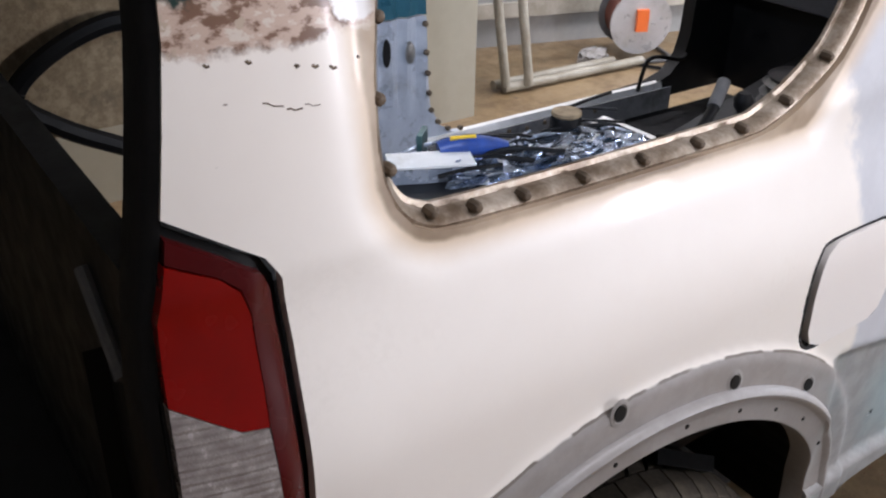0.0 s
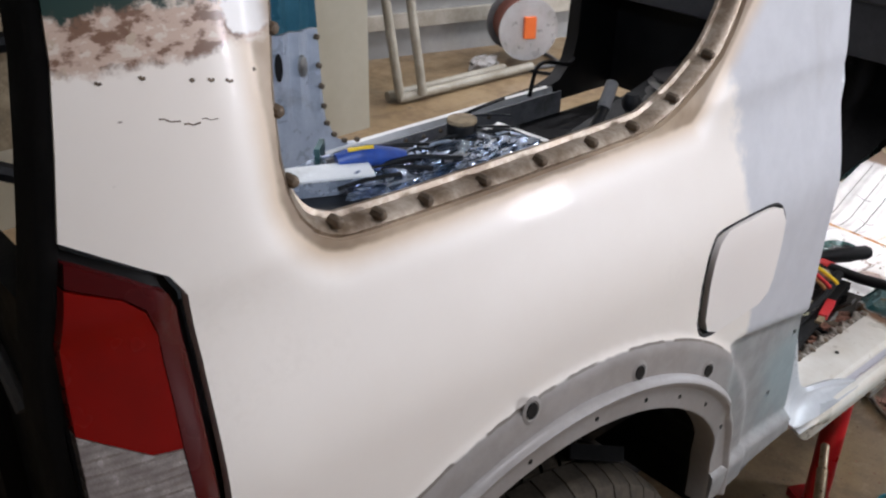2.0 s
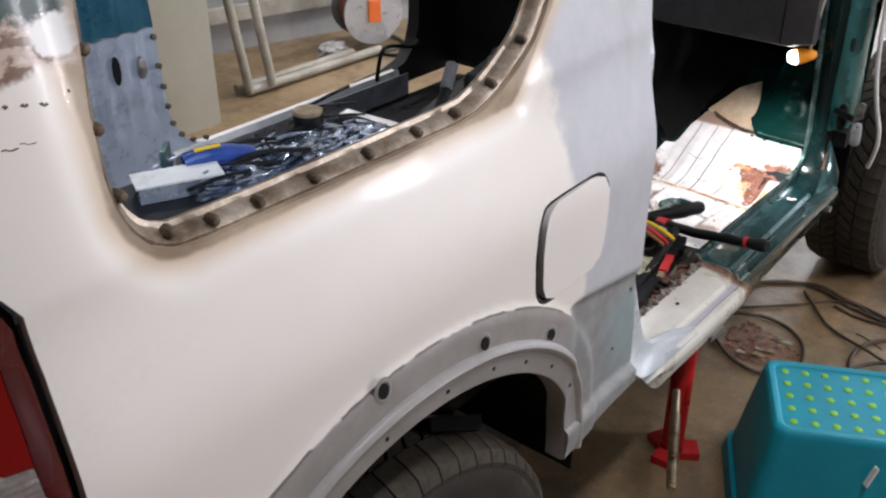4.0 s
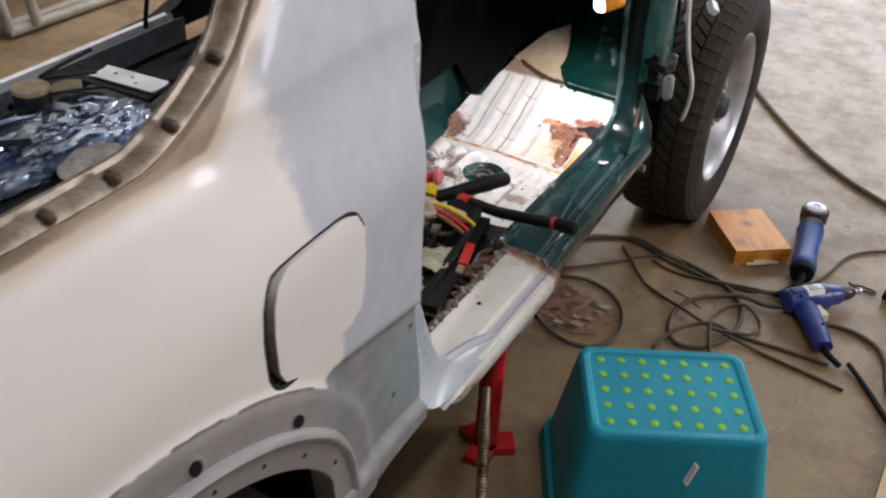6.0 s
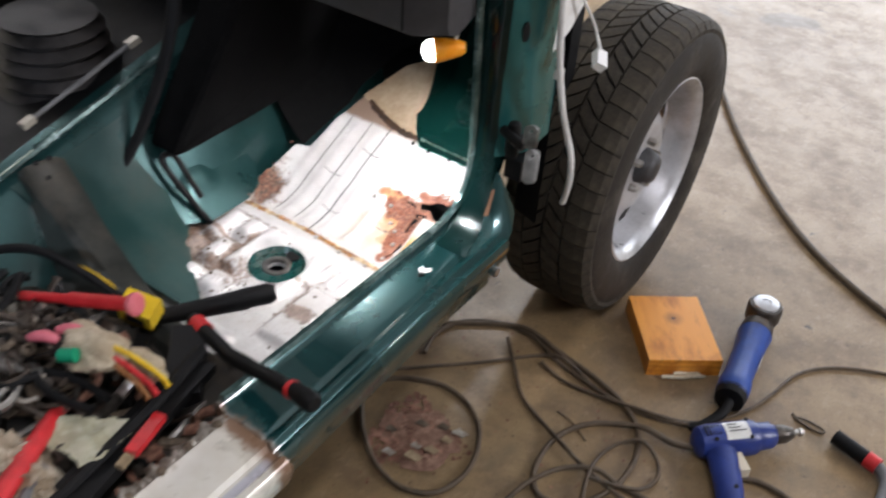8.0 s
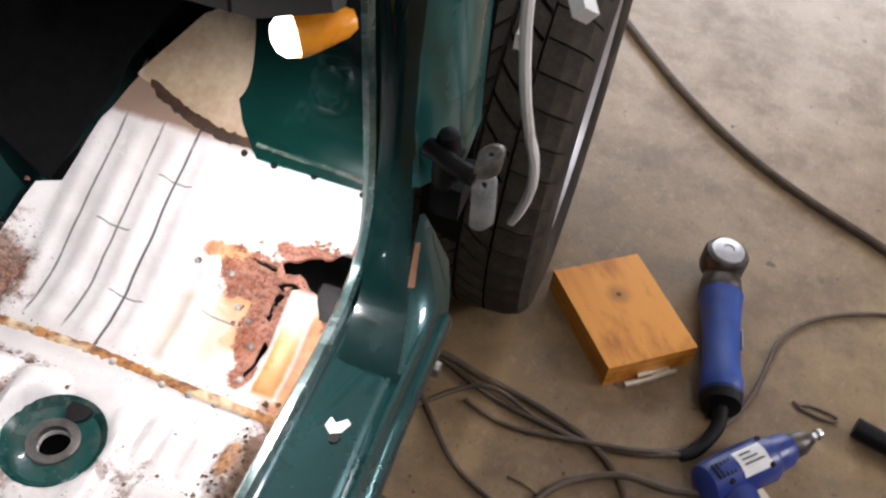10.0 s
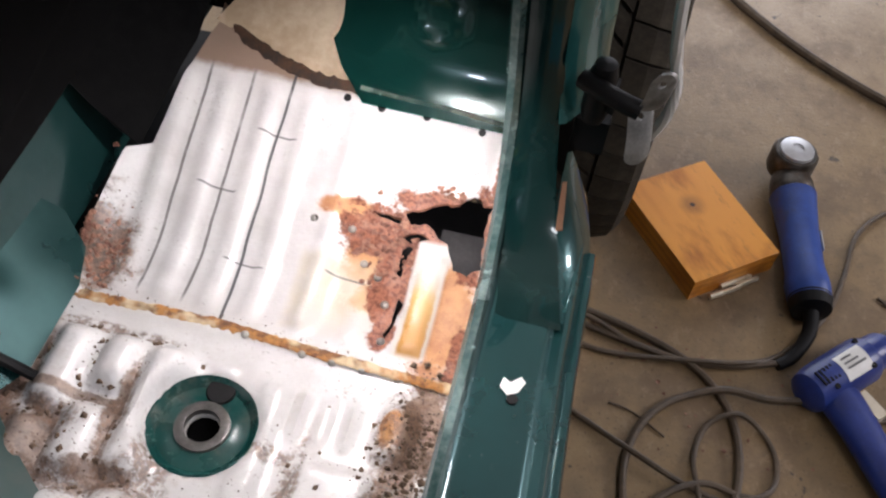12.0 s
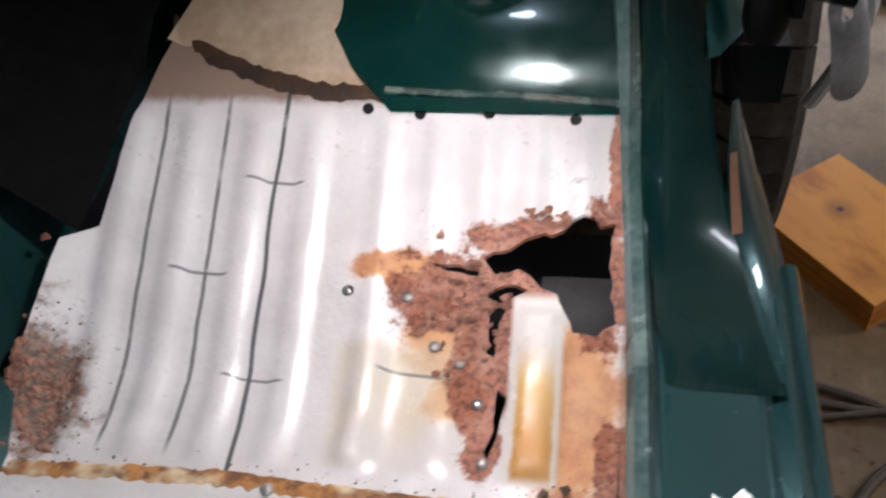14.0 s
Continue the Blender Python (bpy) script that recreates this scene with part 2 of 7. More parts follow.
def sheet(outer, holes, step, place, lip=None):
    """A pressed sheet: an outline with holes, filled with a fine net and set into space by place(u, v); lip: the fold along every edge."""
    outer = dense(outer, step)
    holes = [dense(h, step) for h in holes]
    verts, edges = [], []
    for loop in [outer] + holes:
        k = len(verts)
        verts += [Vector(p) for p in loop]
        edges += [(k + i, k + (i + 1) % len(loop)) for i in range(len(loop))]
    us, vs = [p[0] for p in outer], [p[1] for p in outer]
    u = min(us) + step
    row = 0
    while u < max(us):
        v = min(vs) + step * (0.5 if row % 2 else 1.0)
        while v < max(vs):
            if inside((u, v), outer) and not any(inside((u, v), h) for h in holes):
                if min((q[0] - u) ** 2 + (q[1] - v) ** 2 for q in verts[:len(edges)]) > (0.6 * step) ** 2:
                    verts.append(Vector((u, v)))
            v += step
        u += step * 0.87
        row += 1
    co, _, faces, *_ = geometry.delaunay_2d_cdt(verts, edges, [], 0, 1e-6)
    bm = bmesh.new()
    bv = [bm.verts.new(place(c.x, c.y)) for c in co]
    for f in faces:
        c = sum((co[i] for i in f), Vector((0, 0))) / len(f)
        if inside(c, outer) and not any(inside(c, h) for h in holes):
            bm.faces.new([bv[i] for i in f])
    bmesh.ops.delete(bm, geom=[v for v in bm.verts if not v.link_faces], context="VERTS")
    if lip is not None:
        rim = [e for e in bm.edges if len(e.link_faces) == 1]
        made = {}
        for e in rim:
            for v in e.verts:
                if v not in made:
                    made[v] = bm.verts.new(v.co + Vector(lip))
        for e in rim:
            a, b = e.verts
            bm.faces.new((a, b, made[b], made[a]))
    return bm


def arc(cx, cy, rx, ry, a0, a1, n):
    return [(cx + rx * math.cos(radians(a0 + (a1 - a0) * i / n)), cy + ry * math.sin(radians(a0 + (a1 - a0) * i / n))) for i in range(n + 1)]


def step01(x, a, b):
    t = min(max((x - a) / (b - a), 0.0), 1.0)
    return t * t * (3 - 2 * t)


def beam(a, b, w, h, up=(0, 0, 1)):
    """A bar from a to b, w wide and h deep."""
    a, b = Vector(a), Vector(b)
    d = (b - a).normalized()
    side = d.cross(Vector(up)).normalized()
    top = side.cross(d)
    bm = bmesh.new()
    rows = [[bm.verts.new(p + side * (w / 2 * i) + top * (h / 2 * j)) for i, j in ((-1, -1), (1, -1), (1, 1), (-1, 1))] for p in (a, b)]
    for k in range(4):
        bm.faces.new((rows[0][k], rows[0][(k + 1) % 4], rows[1][(k + 1) % 4], rows[1][k]))
    bm.faces.new(rows[0][::-1])
    bm.faces.new(rows[1])
    return bm



# ---- the garage ----
floor = link("floor", box(-4.2, 4.2, -5.0, 5.0, -0.12, 0.0), CONCRETE, smooth=False)
tagged(floor, "worn stained grey concrete garage floor", "floor", kind="structure")


def slab(name, label, *a, mat=PLASTER, category="wall"):
    ob = link(name, box(*a), mat, smooth=False)
    return tagged(ob, label, category, kind="structure")


slab("wall_east", "plain pale plastered garage wall", 4.2, 4.4, -5.2, 5.0, -0.12, 2.8)
slab("wall_south", "plain pale plastered garage wall", -4.2, 4.2, -5.2, -5.0, -0.12, 2.8)
slab("wall_north", "pale garage wall beside the open door", -4.2, -0.7, 4.8, 5.0, -0.12, 2.8)
slab("wall_north_east", "pale garage wall beside the open door", 2.5, 4.2, 4.8, 5.0, -0.12, 2.8)
slab("door_lintel", "pale wall over the open garage door", -0.7, 2.5, 4.8, 5.0, 2.4, 2.8, category="lintel")
slab("ceiling", "plain white garage ceiling", -4.4, 4.4, -5.2, 5.0, 2.8, 2.95, mat=worn("ceiling_white", (0.55, 0.55, 0.54), (0.66, 0.66, 0.65), 0.9, 0, 2.0, 0.1), category="ceiling")
ground = link("ground", box(-60, 60, 5.0, 120, -0.2, -0.02), CONCRETE, smooth=False)
tagged(ground, "pale paved yard outside the garage door", "ground", kind="structure")

# far wall behind the car, turned a little against it
WALLM = pose(-2.45, 1.6, 0, 0, 0, -16)
wall = link("wall_west", box(-0.2, 0.0, -8.0, 3.3, -0.12, 2.8, m=WALLM), PLASTER, smooth=False)
tagged(wall, "scuffed white garage wall with low boards", "wall", kind="structure")
for i, z in enumerate((0.16, 0.34, 0.52)):
    rail = link("wall_rail", box(0.0, 0.035, -2.0, 2.6, z, z + 0.075, m=WALLM), PIPE, bevel=0.008)
    tagged(rail, "scuffed white board along the garage wall", "rail", kind="structure")
board = link("wall_panel", box(-1.86, -1.78, -1.6, 0.60, 0.0, 2.8), BEIGE, smooth=False, bevel=0.004)
tagged(board, "smooth beige painted partition panel", "partition", kind="structure")

for x, y, dx, dy in ((1.75, -0.6, 0.06, 0.78), (-1.6, 0.6, 0.06, 0.78), (-0.7, 2.9, 0.06, 0.78)):
    t = thing("ceiling_light", "white fluorescent tube light under the ceiling", "lamp", group="ceiling lights")
    part("lamp_body", box(x - dx, x + dx, y - dy, y + dy, 2.765, 2.80), WHITE, t, bevel=0.005)
    long = Vector((dx - 0.03 if dx > dy else 0, dy - 0.03 if dy > dx else 0, 0))
    part("tube", tube([Vector((x, y, 2.752)) - long, Vector((x, y, 2.752)) + long], 0.009, 10), WHITE, t)
win = thing("window_1", "white framed window in the garage wall", "window", kind="structure")
for y0, y1, z0, z1 in ((1.37, 1.42, 1.24, 2.20), (2.08, 2.13, 1.24, 2.20), (1.42, 2.08, 1.24, 1.29), (1.42, 2.08, 2.15, 2.20)):
    part("window_frame", box(4.15, 4.2, y0, y1, z0, z1), WHITE, win, bevel=0.004)


# ---- the car body ----
car = thing("car", "half-stripped green off-road car with a white quarter panel under repair", "car", pose(0, 0, 0))


def side_x(y, z):
    x = 0.872 - 0.042 * step01(z, 0.98, 1.165)
    x -= max(z - 1.165, 0) * 0.22
    x -= 0.02 * step01(z, 0.78, 0.48)
    if y < -1.46:
        x -= ((-1.46 - y) / 0.14) ** 2 * 0.020
    x -= 0.012 * step01(y, -0.95, -0.55)
    return x


ARCH = (-1.118, 0.55)


def flare(y, z):
    """1 inside the band round the wheel opening."""
    r = math.hypot((y - ARCH[0]) / 0.452, (z - ARCH[1]) / 0.388)
    return step01(r, 1.012, 0.985)


def place_side(y, z):
    x = side_x(y, z) + 0.007 * flare(y, z) * step01(z, 0.48, 0.56)
    crease = 0.845 - 0.2 * (y + 0.845)
    if y > -0.80:
        x -= 0.010 * step01(z, crease + 0.006, crease - 0.006) * step01(y, -0.80, -0.76)
    low = 0.59 - 0.07 * (y + 0.73)
    if y > -0.79:
        x += 0.014 * step01(z, low + 0.004, low - 0.010)
    # rolled edge round the window
    return Vector((x - 0.007 * math.exp(-(window_gap(y, z) / 0.024) ** 2), y, z))


def window_gap(y, z):
    g1 = math.hypot(max(-1.352 - y, 0.0), max(1.213 - z, 0.0)) - 0.06
    g3 = (y + 0.828) * 0.66 - (z - 1.210) * 0.75
    return max(g1, g3, 0.0)


WINDOW = [(-1.375, 1.60), (-1.388, 1.42), (-1.398, 1.345), (-1.408, 1.286), (-1.412, 1.235), (-1.410, 1.21), (-1.403, 1.188), (-1.389, 1.170), (-1.368, 1.159), (-1.338, 1.155), (-1.2, 1.153), (-0.985, 1.153), \
          (-0.945, 1.158), (-0.905, 1.172), (-0.868, 1.188), (-0.828, 1.210), (-0.800, 1.235), (-0.774, 1.265), (-0.735, 1.34), (-0.705, 1.45), (-0.69, 1.60)]
FLAP = [(-0.893, 0.957), (-0.890, 0.905), (-0.880, 0.885), (-0.855, 0.874), (-0.742, 0.874), (-0.722, 0.884), (-0.713, 0.905), (-0.708, 0.958), (-0.710, 0.990), (-0.722, 1.012), (-0.755, 1.021), (-0.858, 1.022), (-0.880, 1.010), (-0.890, 0.990)]


def square(y, z, s=0.008):
    return [(y - s, z - s), (y + s, z - s * 0.8), (y + s, z + s), (y - s * 0.8, z + s)]


PANEL = [(-1.49, 0.50), (-1.478, 0.55)] + arc(ARCH[0], 0.55, 0.357, 0.303, 180, 0, 40) + \
    [(-0.761, 0.530), (-0.70, 0.533), (-0.524, 0.542), (-0.527, 0.56), (-0.532, 0.60), (-0.548, 0.665), (-0.570, 0.74), (-0.578, 0.80), (-0.579, 0.88), (-0.577, 0.95), (-0.573, 1.0), (-0.565, 1.06), (-0.553, 1.13), (-0.540, 1.22), (-0.50, 1.45), (-0.47, 1.68)] + \
    [(-1.53, 1.68), (-1.555, 1.40), (-1.561, 1.335), (-1.572, 1.277), (-1.584, 1.220), (-1.546, 1.197), (-1.518, 1.180), (-1.508, 1.163), (-1.507, 1.11), (-1.512, 0.98), (-1.511, 0.8)]
PANEL_HOLES = [WINDOW, FLAP, square(-0.586, 0.757, 0.005), square(-0.615, 0.655, 0.005)]


def panel_paint():
    n = Nodes("patched_panel_paint")
    y, z = n.axis(1), n.axis(2)
    n1, n2, n3 = n.noise(5.0, 5, 0.6), n.noise(28.0, 5, 0.65, four=4.0), n.noise(140.0, 4, 0.6, four=8.0)
    wob = n.math("MULTIPLY", n.math("SUBTRACT", n1, 0.5), 0.16)
    wob2 = n.math("MULTIPLY", n.math("SUBTRACT", n2, 0.5), 0.10)
    col = n.mix(n.ramp(n1, 0.35, 0.65), (0.78, 0.73, 0.672), (0.80, 0.755, 0.70))
    # primer towards the door, and all of the band round the wheel
    grey = n.mix(n.ramp(n2, 0.3, 0.7), (0.475, 0.485, 0.515), (0.515, 0.525, 0.555))
    edge = n.math("ADD", n.math("ADD", y, wob), n.math("MULTIPLY", wob2, 0.4))
    edge = n.math("ADD", edge, n.math("MULTIPLY", n.math("SUBTRACT", z, 1.0), 0.18))
    col = n.mix(n.ramp(edge, -0.80, -0.775), col, grey)
    dy = n.math("DIVIDE", n.math("ADD", y, 1.118), 0.452)
    dz = n.math("DIVIDE", n.math("SUBTRACT", z, 0.55), 0.388)
    r = n.math("SQRT", n.math("ADD", n.math("MULTIPLY", dy, dy), n.math("MULTIPLY", dz, dz)))
    inner = n.math("MULTIPLY", n.ramp(r, 1.004, 0.996), n.ramp(z, 0.45, 0.5))
    col = n.mix(inner, col, n.mix(n.ramp(n2, 0.35, 0.65), (0.25, 0.232, 0.22), (0.295, 0.276, 0.265)))
    # broken dark seam along the band
    seam = n.math("MULTIPLY", n.ramp(n.math("ABSOLUTE", n.math("SUBTRACT", r, 1.0)), 0.005, 0.002), n.ramp(n.noise(11.0, 2, four=6.0), 0.44, 0.48))
    col = n.mix(seam, col, (0.16, 0.14, 0.12))
    low = n.math("MULTIPLY", n.ramp(n.math("ADD", z, n.math("MULTIPLY", n.math("ADD", y, 0.845), 0.2)), 0.848, 0.842), n.ramp(y, -0.80, -0.785))
    col = n.mix(low, col, n.mix(n.ramp(n2, 0.35, 0.65), (0.225, 0.22, 0.215), (0.29, 0.285, 0.28)))
    teal = n.math("MULTIPLY", n.math("MULTIPLY", n.ramp(n.math("ADD", y, wob), -0.70, -0.60), n.ramp(n.math("ADD", z, wob), 0.80, 0.72)), n.ramp(n.math("ADD", z, wob), 0.56, 0.62))
    col = n.mix(n.math("MULTIPLY", teal, 0.45), col, (0.30, 0.42, 0.45))
    # sanded border of the window
    a = n.math("MAXIMUM", n.math("SUBTRACT", -1.352, y), 0.0)
    b = n.math("MAXIMUM", n.math("SUBTRACT", 1.213, z), 0.0)
    g1 = n.math("SUBTRACT", n.math("SQRT", n.math("ADD", n.math("MULTIPLY", a, a), n.math("MULTIPLY", b, b))), 0.06)
    g3 = n.math("SUBTRACT", n.math("MULTIPLY", n.math("ADD", y, 0.828), 0.66), n.math("MULTIPLY", n.math("SUBTRACT", z, 1.210), 0.75))
    gap = n.math("MAXIMUM", g1, g3)
    gap = n.math("ADD", gap, n.math("MULTIPLY", wob2, 0.07))
    col = n.mix(n.ramp(gap, 0.030, 0.003, 0.0, 0.75), col, (0.57, 0.42, 0.26))
    col = n.mix(n.math("MULTIPLY", n.ramp(gap, 0.008, 0.002, 0.0, 0.85), n.ramp(n1, 0.35, 0.6, 0.45, 1.0)), col, (0.20, 0.14, 0.09))
    # cut line on the rear pillar: filler, rust, then the old green
    zz = n.math("ADD", z, n.math("MULTIPLY", wob2, 0.32))
    back = n.ramp(y, -1.395, -1.41)
    patch = n.noise(48.0, 6, 0.6, stretch=(1, 0.7, 1.2), four=3.3)
    rust = n.mix(n.ramp(patch, 0.44, 0.52), (0.17, 0.095, 0.062), (0.50, 0.38, 0.31))
    rust = n.mix(n.ramp(patch, 0.56, 0.60), rust, (0.60, 0.53, 0.46))
    rust = n.mix(n.ramp(n3, 0.66, 0.74, 0.0, 0.7), rust, (0.09, 0.075, 0.06))
    col = n.mix(n.math("MULTIPLY", back, n.ramp(zz, 1.322, 1.330)), col, rust)
    white = n.math("MULTIPLY", n.ramp(n.math("ADD", y, n.math("MULTIPLY", wob2, 0.3)), -1.437, -1.433), n.math("MULTIPLY", back, n.ramp(zz, 1.330, 1.335)))
    col = n.mix(white, col, (0.80, 0.79, 0.78))
    col = n.mix(n.math("MULTIPLY", back, n.ramp(n.math("ADD", z, n.math("MULTIPLY", wob2, 0.5)), 1.360, 1.367)), col, (0.012, 0.035, 0.03))
    # flaked spots under the cut line, grime and scratches
    fl = n.math("MULTIPLY", n.ramp(n.noise(55.0, 3, 0.6, four=2.5), 0.66, 0.69), n.math("MULTIPLY", n.ramp(z, 1.30, 1.345), n.ramp(y, -1.40, -1.45)))
    col = n.mix(fl, col, (0.45, 0.36, 0.28))
    dots = n.math("MULTIPLY", n.ramp(n.noise(85.0, 2, 0.5, stretch=(1, 0.35, 1.2), four=5.5), 0.72, 0.745), n.ramp(z, 1.22, 1.30))
    col = n.mix(n.math("MULTIPLY", dots, n.ramp(y, -1.40, -1.44)), col, (0.16, 0.12, 0.09))
    grime = n.math("MULTIPLY", n.ramp(n1, 0.55, 0.85, 0.0, 0.15), n.ramp(n3, 0.35, 0.7))
    col = n.mix(grime, col, (0.45, 0.40, 0.33))
    smear = n.math("MULTIPLY", n.ramp(n.noise(7.0, 3, 0.7, stretch=(1, 1.6, 0.45), four=1.7), 0.62, 0.74, 0.0, 0.16), n.ramp(y, -0.80, -0.72))
    col = n.mix(smear, col, (0.30, 0.29, 0.29))
    n.bump(n.math("ADD", n.math("MULTIPLY", n3, 0.3), n2), 0.025, 0.002)
    rough = n.math("ADD", n.ramp(n1, 0.3, 0.7, 0.36, 0.40), n.ramp(edge, -0.80, -0.775, 0.0, 0.16))
    return n.done(col, rough, 0.0, None, 0.08)


PANEL_PAINT = panel_paint()
quarter = part("quarter_panel", sheet(PANEL, PANEL_HOLES, 0.0095, place_side, lip=(-0.012, 0, 0)), PANEL_PAINT, car, "white quarter panel with grey primer, sanded edges and rust at the cut")

# pressed flange round the wheel opening, with screw holes and fixing holes in the band
def arch_point(a, k, lift):
    """A point on the ellipse k times the opening; below its middle the sides run straight down."""
    if a < 0 or a > 180:
        low = -a if a < 0 else a - 180
        y, z = ARCH[0] + (0.357 if a < 0 else -0.357) * k, ARCH[1] - 0.0035 * low
    else:
        y, z = ARCH[0] + 0.357 * k * math.cos(radians(a)), ARCH[1] + 0.303 * k * math.sin(radians(a))
    return Vector((place_side(min(max(y, -1.50), -0.72), max(z, 0.62)).x + lift, y, z))


ARCH_PROFILE = ((0.992, -0.030), (0.992, -0.003), (0.998, 0.0025), (1.010, 0.0035), (1.085, 0.0035), (1.095, 0.0050), (1.106, 0.0095), (1.118, 0.0105), (1.130, 0.0085), (1.140, 0.0030), (1.146, -0.004))
bm = bmesh.new()
rows = [[bm.verts.new(arch_point(-6 + 2.0 * i, k, lift)) for k, lift in ARCH_PROFILE] for i in range(94)]
for a, b in zip(rows, rows[1:]):
    for k in range(len(ARCH_PROFILE) - 1):
        bm.faces.new((a[k], a[k + 1], b[k + 1], b[k]))
PRIMER = worn("arch_primer", (0.25, 0.234, 0.224), (0.325, 0.31, 0.30), 0.42, 0.0, 14.0, 0.08, dirt=(0.25, 0.23, 0.215))
part("arch_flange", bm, PRIMER, car, "grey primed flange round the wheel opening")
for a in (28, 45, 58, 70, 84, 100):
    part("screw_hole", lathe([(0.0032, 0.0), (0.0030, 0.0010)], 8, Matrix.Translation(arch_point(a, 1.048, 0.0032)) @ pose(0, 0, 0, 0, 90, 0)), BLACK, car)
for y, z, turn in ((-0.857, 0.827, 35), (-1.006, 0.893, 20), (-1.183, 0.927, 10)):
    here = Matrix.Translation(place_side(y, z)) @ pose(0, 0, 0, turn, 0, 0) @ pose(0, 0, 0, 0, 90, 0) @ Matrix.Diagonal((1.0, 0.72, 1, 1))
    part("fixing_rim", lathe([(0.0105, -0.001), (0.0130, 0.0012), (0.0185, 0.0003)], 14, here), PRIMER, car)
    part("fixing_hole", lathe([(0.0105, 0.0004), (0.0105, 0.0016)], 10, here), BLACK, car)

# nicks and a scratch under the cut on the rear pillar
def nick(y0, z0, y1, z1, r):
    pts = [place_side(y0 + (y1 - y0) * k / 4, z0 + (z1 - z0) * k / 4) + Vector((0.0002 - 0.4 * r, 0, 0.0008 * math.sin(k * 2.1))) for k in range(5)]
    part("paint_nick", tube(pts, r, 6), BOLT, car)


for q in ((-1.537, 1.319, -1.533, 1.318, 0.0012), (-1.508, 1.318, -1.504, 1.317, 0.0014), (-1.473, 1.310, -1.470, 1.310, 0.0014), (-1.460, 1.308, -1.455, 1.307, 0.0013), (-1.446, 1.305, -1.440, 1.303, 0.0013), (-1.420, 1.307, -1.418, 1.306, 0.0012),
          (-1.501, 1.289, -1.486, 1.284, 0.0006), (-1.484, 1.282, -1.472, 1.280, 0.0007), (-1.470, 1.283, -1.458, 1.280, 0.0004)):
    nick(*q)
# fuel flap, a little inside its dark gap
cy, cz = -0.796, 0.946
flap = [(cy + (y - cy) * 0.90 + 0.007, cz + (z - cz) * 0.955 - 0.002) for y, z in FLAP]
FLAP_PAINT = worn("flap_paint", (0.775, 0.735, 0.70), (0.785, 0.745, 0.71), 0.36, 0, 6.0, 0.04)
part("fuel_flap", sheet(flap, [], 0.012, lambda y, z: Vector((side_x(y, z) + 0.0015, y, z)), lip=(-0.012, 0, 0)), FLAP_PAINT, car, "white fuel filler flap")
part("filler_recess", sheet([(cy + (y - cy) * 1.1, cz + (z - cz) * 1.1) for y, z in FLAP], [], 0.03, lambda y, z: Vector((side_x(y, z) - 0.022, y, z))), BLACK, car)

# black tube added in the gap in place of the shade there
gap_path = [Vector((side_x(y, z) - 0.0035, cy + (y - cy) * 0.972, cz + (z - cz) * 0.975)) for y, z in FLAP]
part("flap_gap_shade", tube(smooth_path(gap_path, 3, closed=True) + [gap_path[0]], 0.0045, 6), BLACK, car, "black tube standing for the shade in the gap round the fuel flap")

# window flange with its row of bolts
WMID = smooth_path([(side_x(y, z) - 0.016, y, z) for y, z in WINDOW[1:-1]], 3)


def flange(path, width, inward):
    """A folded strip standing in the opening along its edge."""
    bm = bmesh.new()
    prof = ((0.0, -0.006), (0.004, 0.004), (-0.004, 0.010), (-0.016, 0.011), (-0.018, 0.016), (-0.022, 0.016))
    rows = []
    for i, p in enumerate(path):
        d = path[min(i + 1, len(path) - 1)] - path[max(i - 1, 0)]
        nrm = Vector((0, -d.z, d.y)).normalized()
        rows.append([bm.verts.new(p + Vector((a * inward, 0, 0)) + nrm * b * width) for a, b in prof])
    for a, b in zip(rows, rows[1:]):
        for k in range(len(prof) - 1):
            bm.faces.new((a[k], a[k + 1], b[k + 1], b[k]))
    return bm


FLANGE = worn("sanded_flange", (0.21, 0.155, 0.105), (0.52, 0.45, 0.37), 0.36, 0.35, 26.0, 0.25, dirt=(0.10, 0.06, 0.032))
part("window_flange", flange(WMID, 1.0, 1.0), FLANGE, car, "bare metal window flange with brown residue")
for y, z in ((-1.366, 1.172), (-1.322, 1.166), (-1.27, 1.164), (-1.20, 1.163), (-1.125, 1.163), (-1.05, 1.163), (-0.985, 1.165), (-0.915, 1.180), (-0.845, 1.214), (-0.780, 1.275), (-1.40, 1.215), (-1.402, 1.27), (-1.394, 1.33)):
    x = side_x(y, z) - 0.018
    m = pose(x, y, z, 0, 90, 0)
    part("bolt", lathe([(0.0055, -0.004), (0.0055, 0.006), (0.0035, 0.009), (0.002, 0.0095)], 8, m), BOLT, car)

# tail lamp
LAMP = [(-1.588, 1.216), (-1.546, 1.193), (-1.519, 1.177), (-1.510, 1.160), (-1.509, 1.11), (-1.515, 0.98), (-1.517, 0.84), (-1.61, 0.84), (-1.617, 0.98), (-1.609, 1.09)]


def lamp_x(y, z, d=0.0):
    return Vector((side_x(y, z) + 0.010 + d - 0.012 * step01(y, -1.535, -1.510) - 0.006 * step01(z, 1.17, 1.215), y, z))


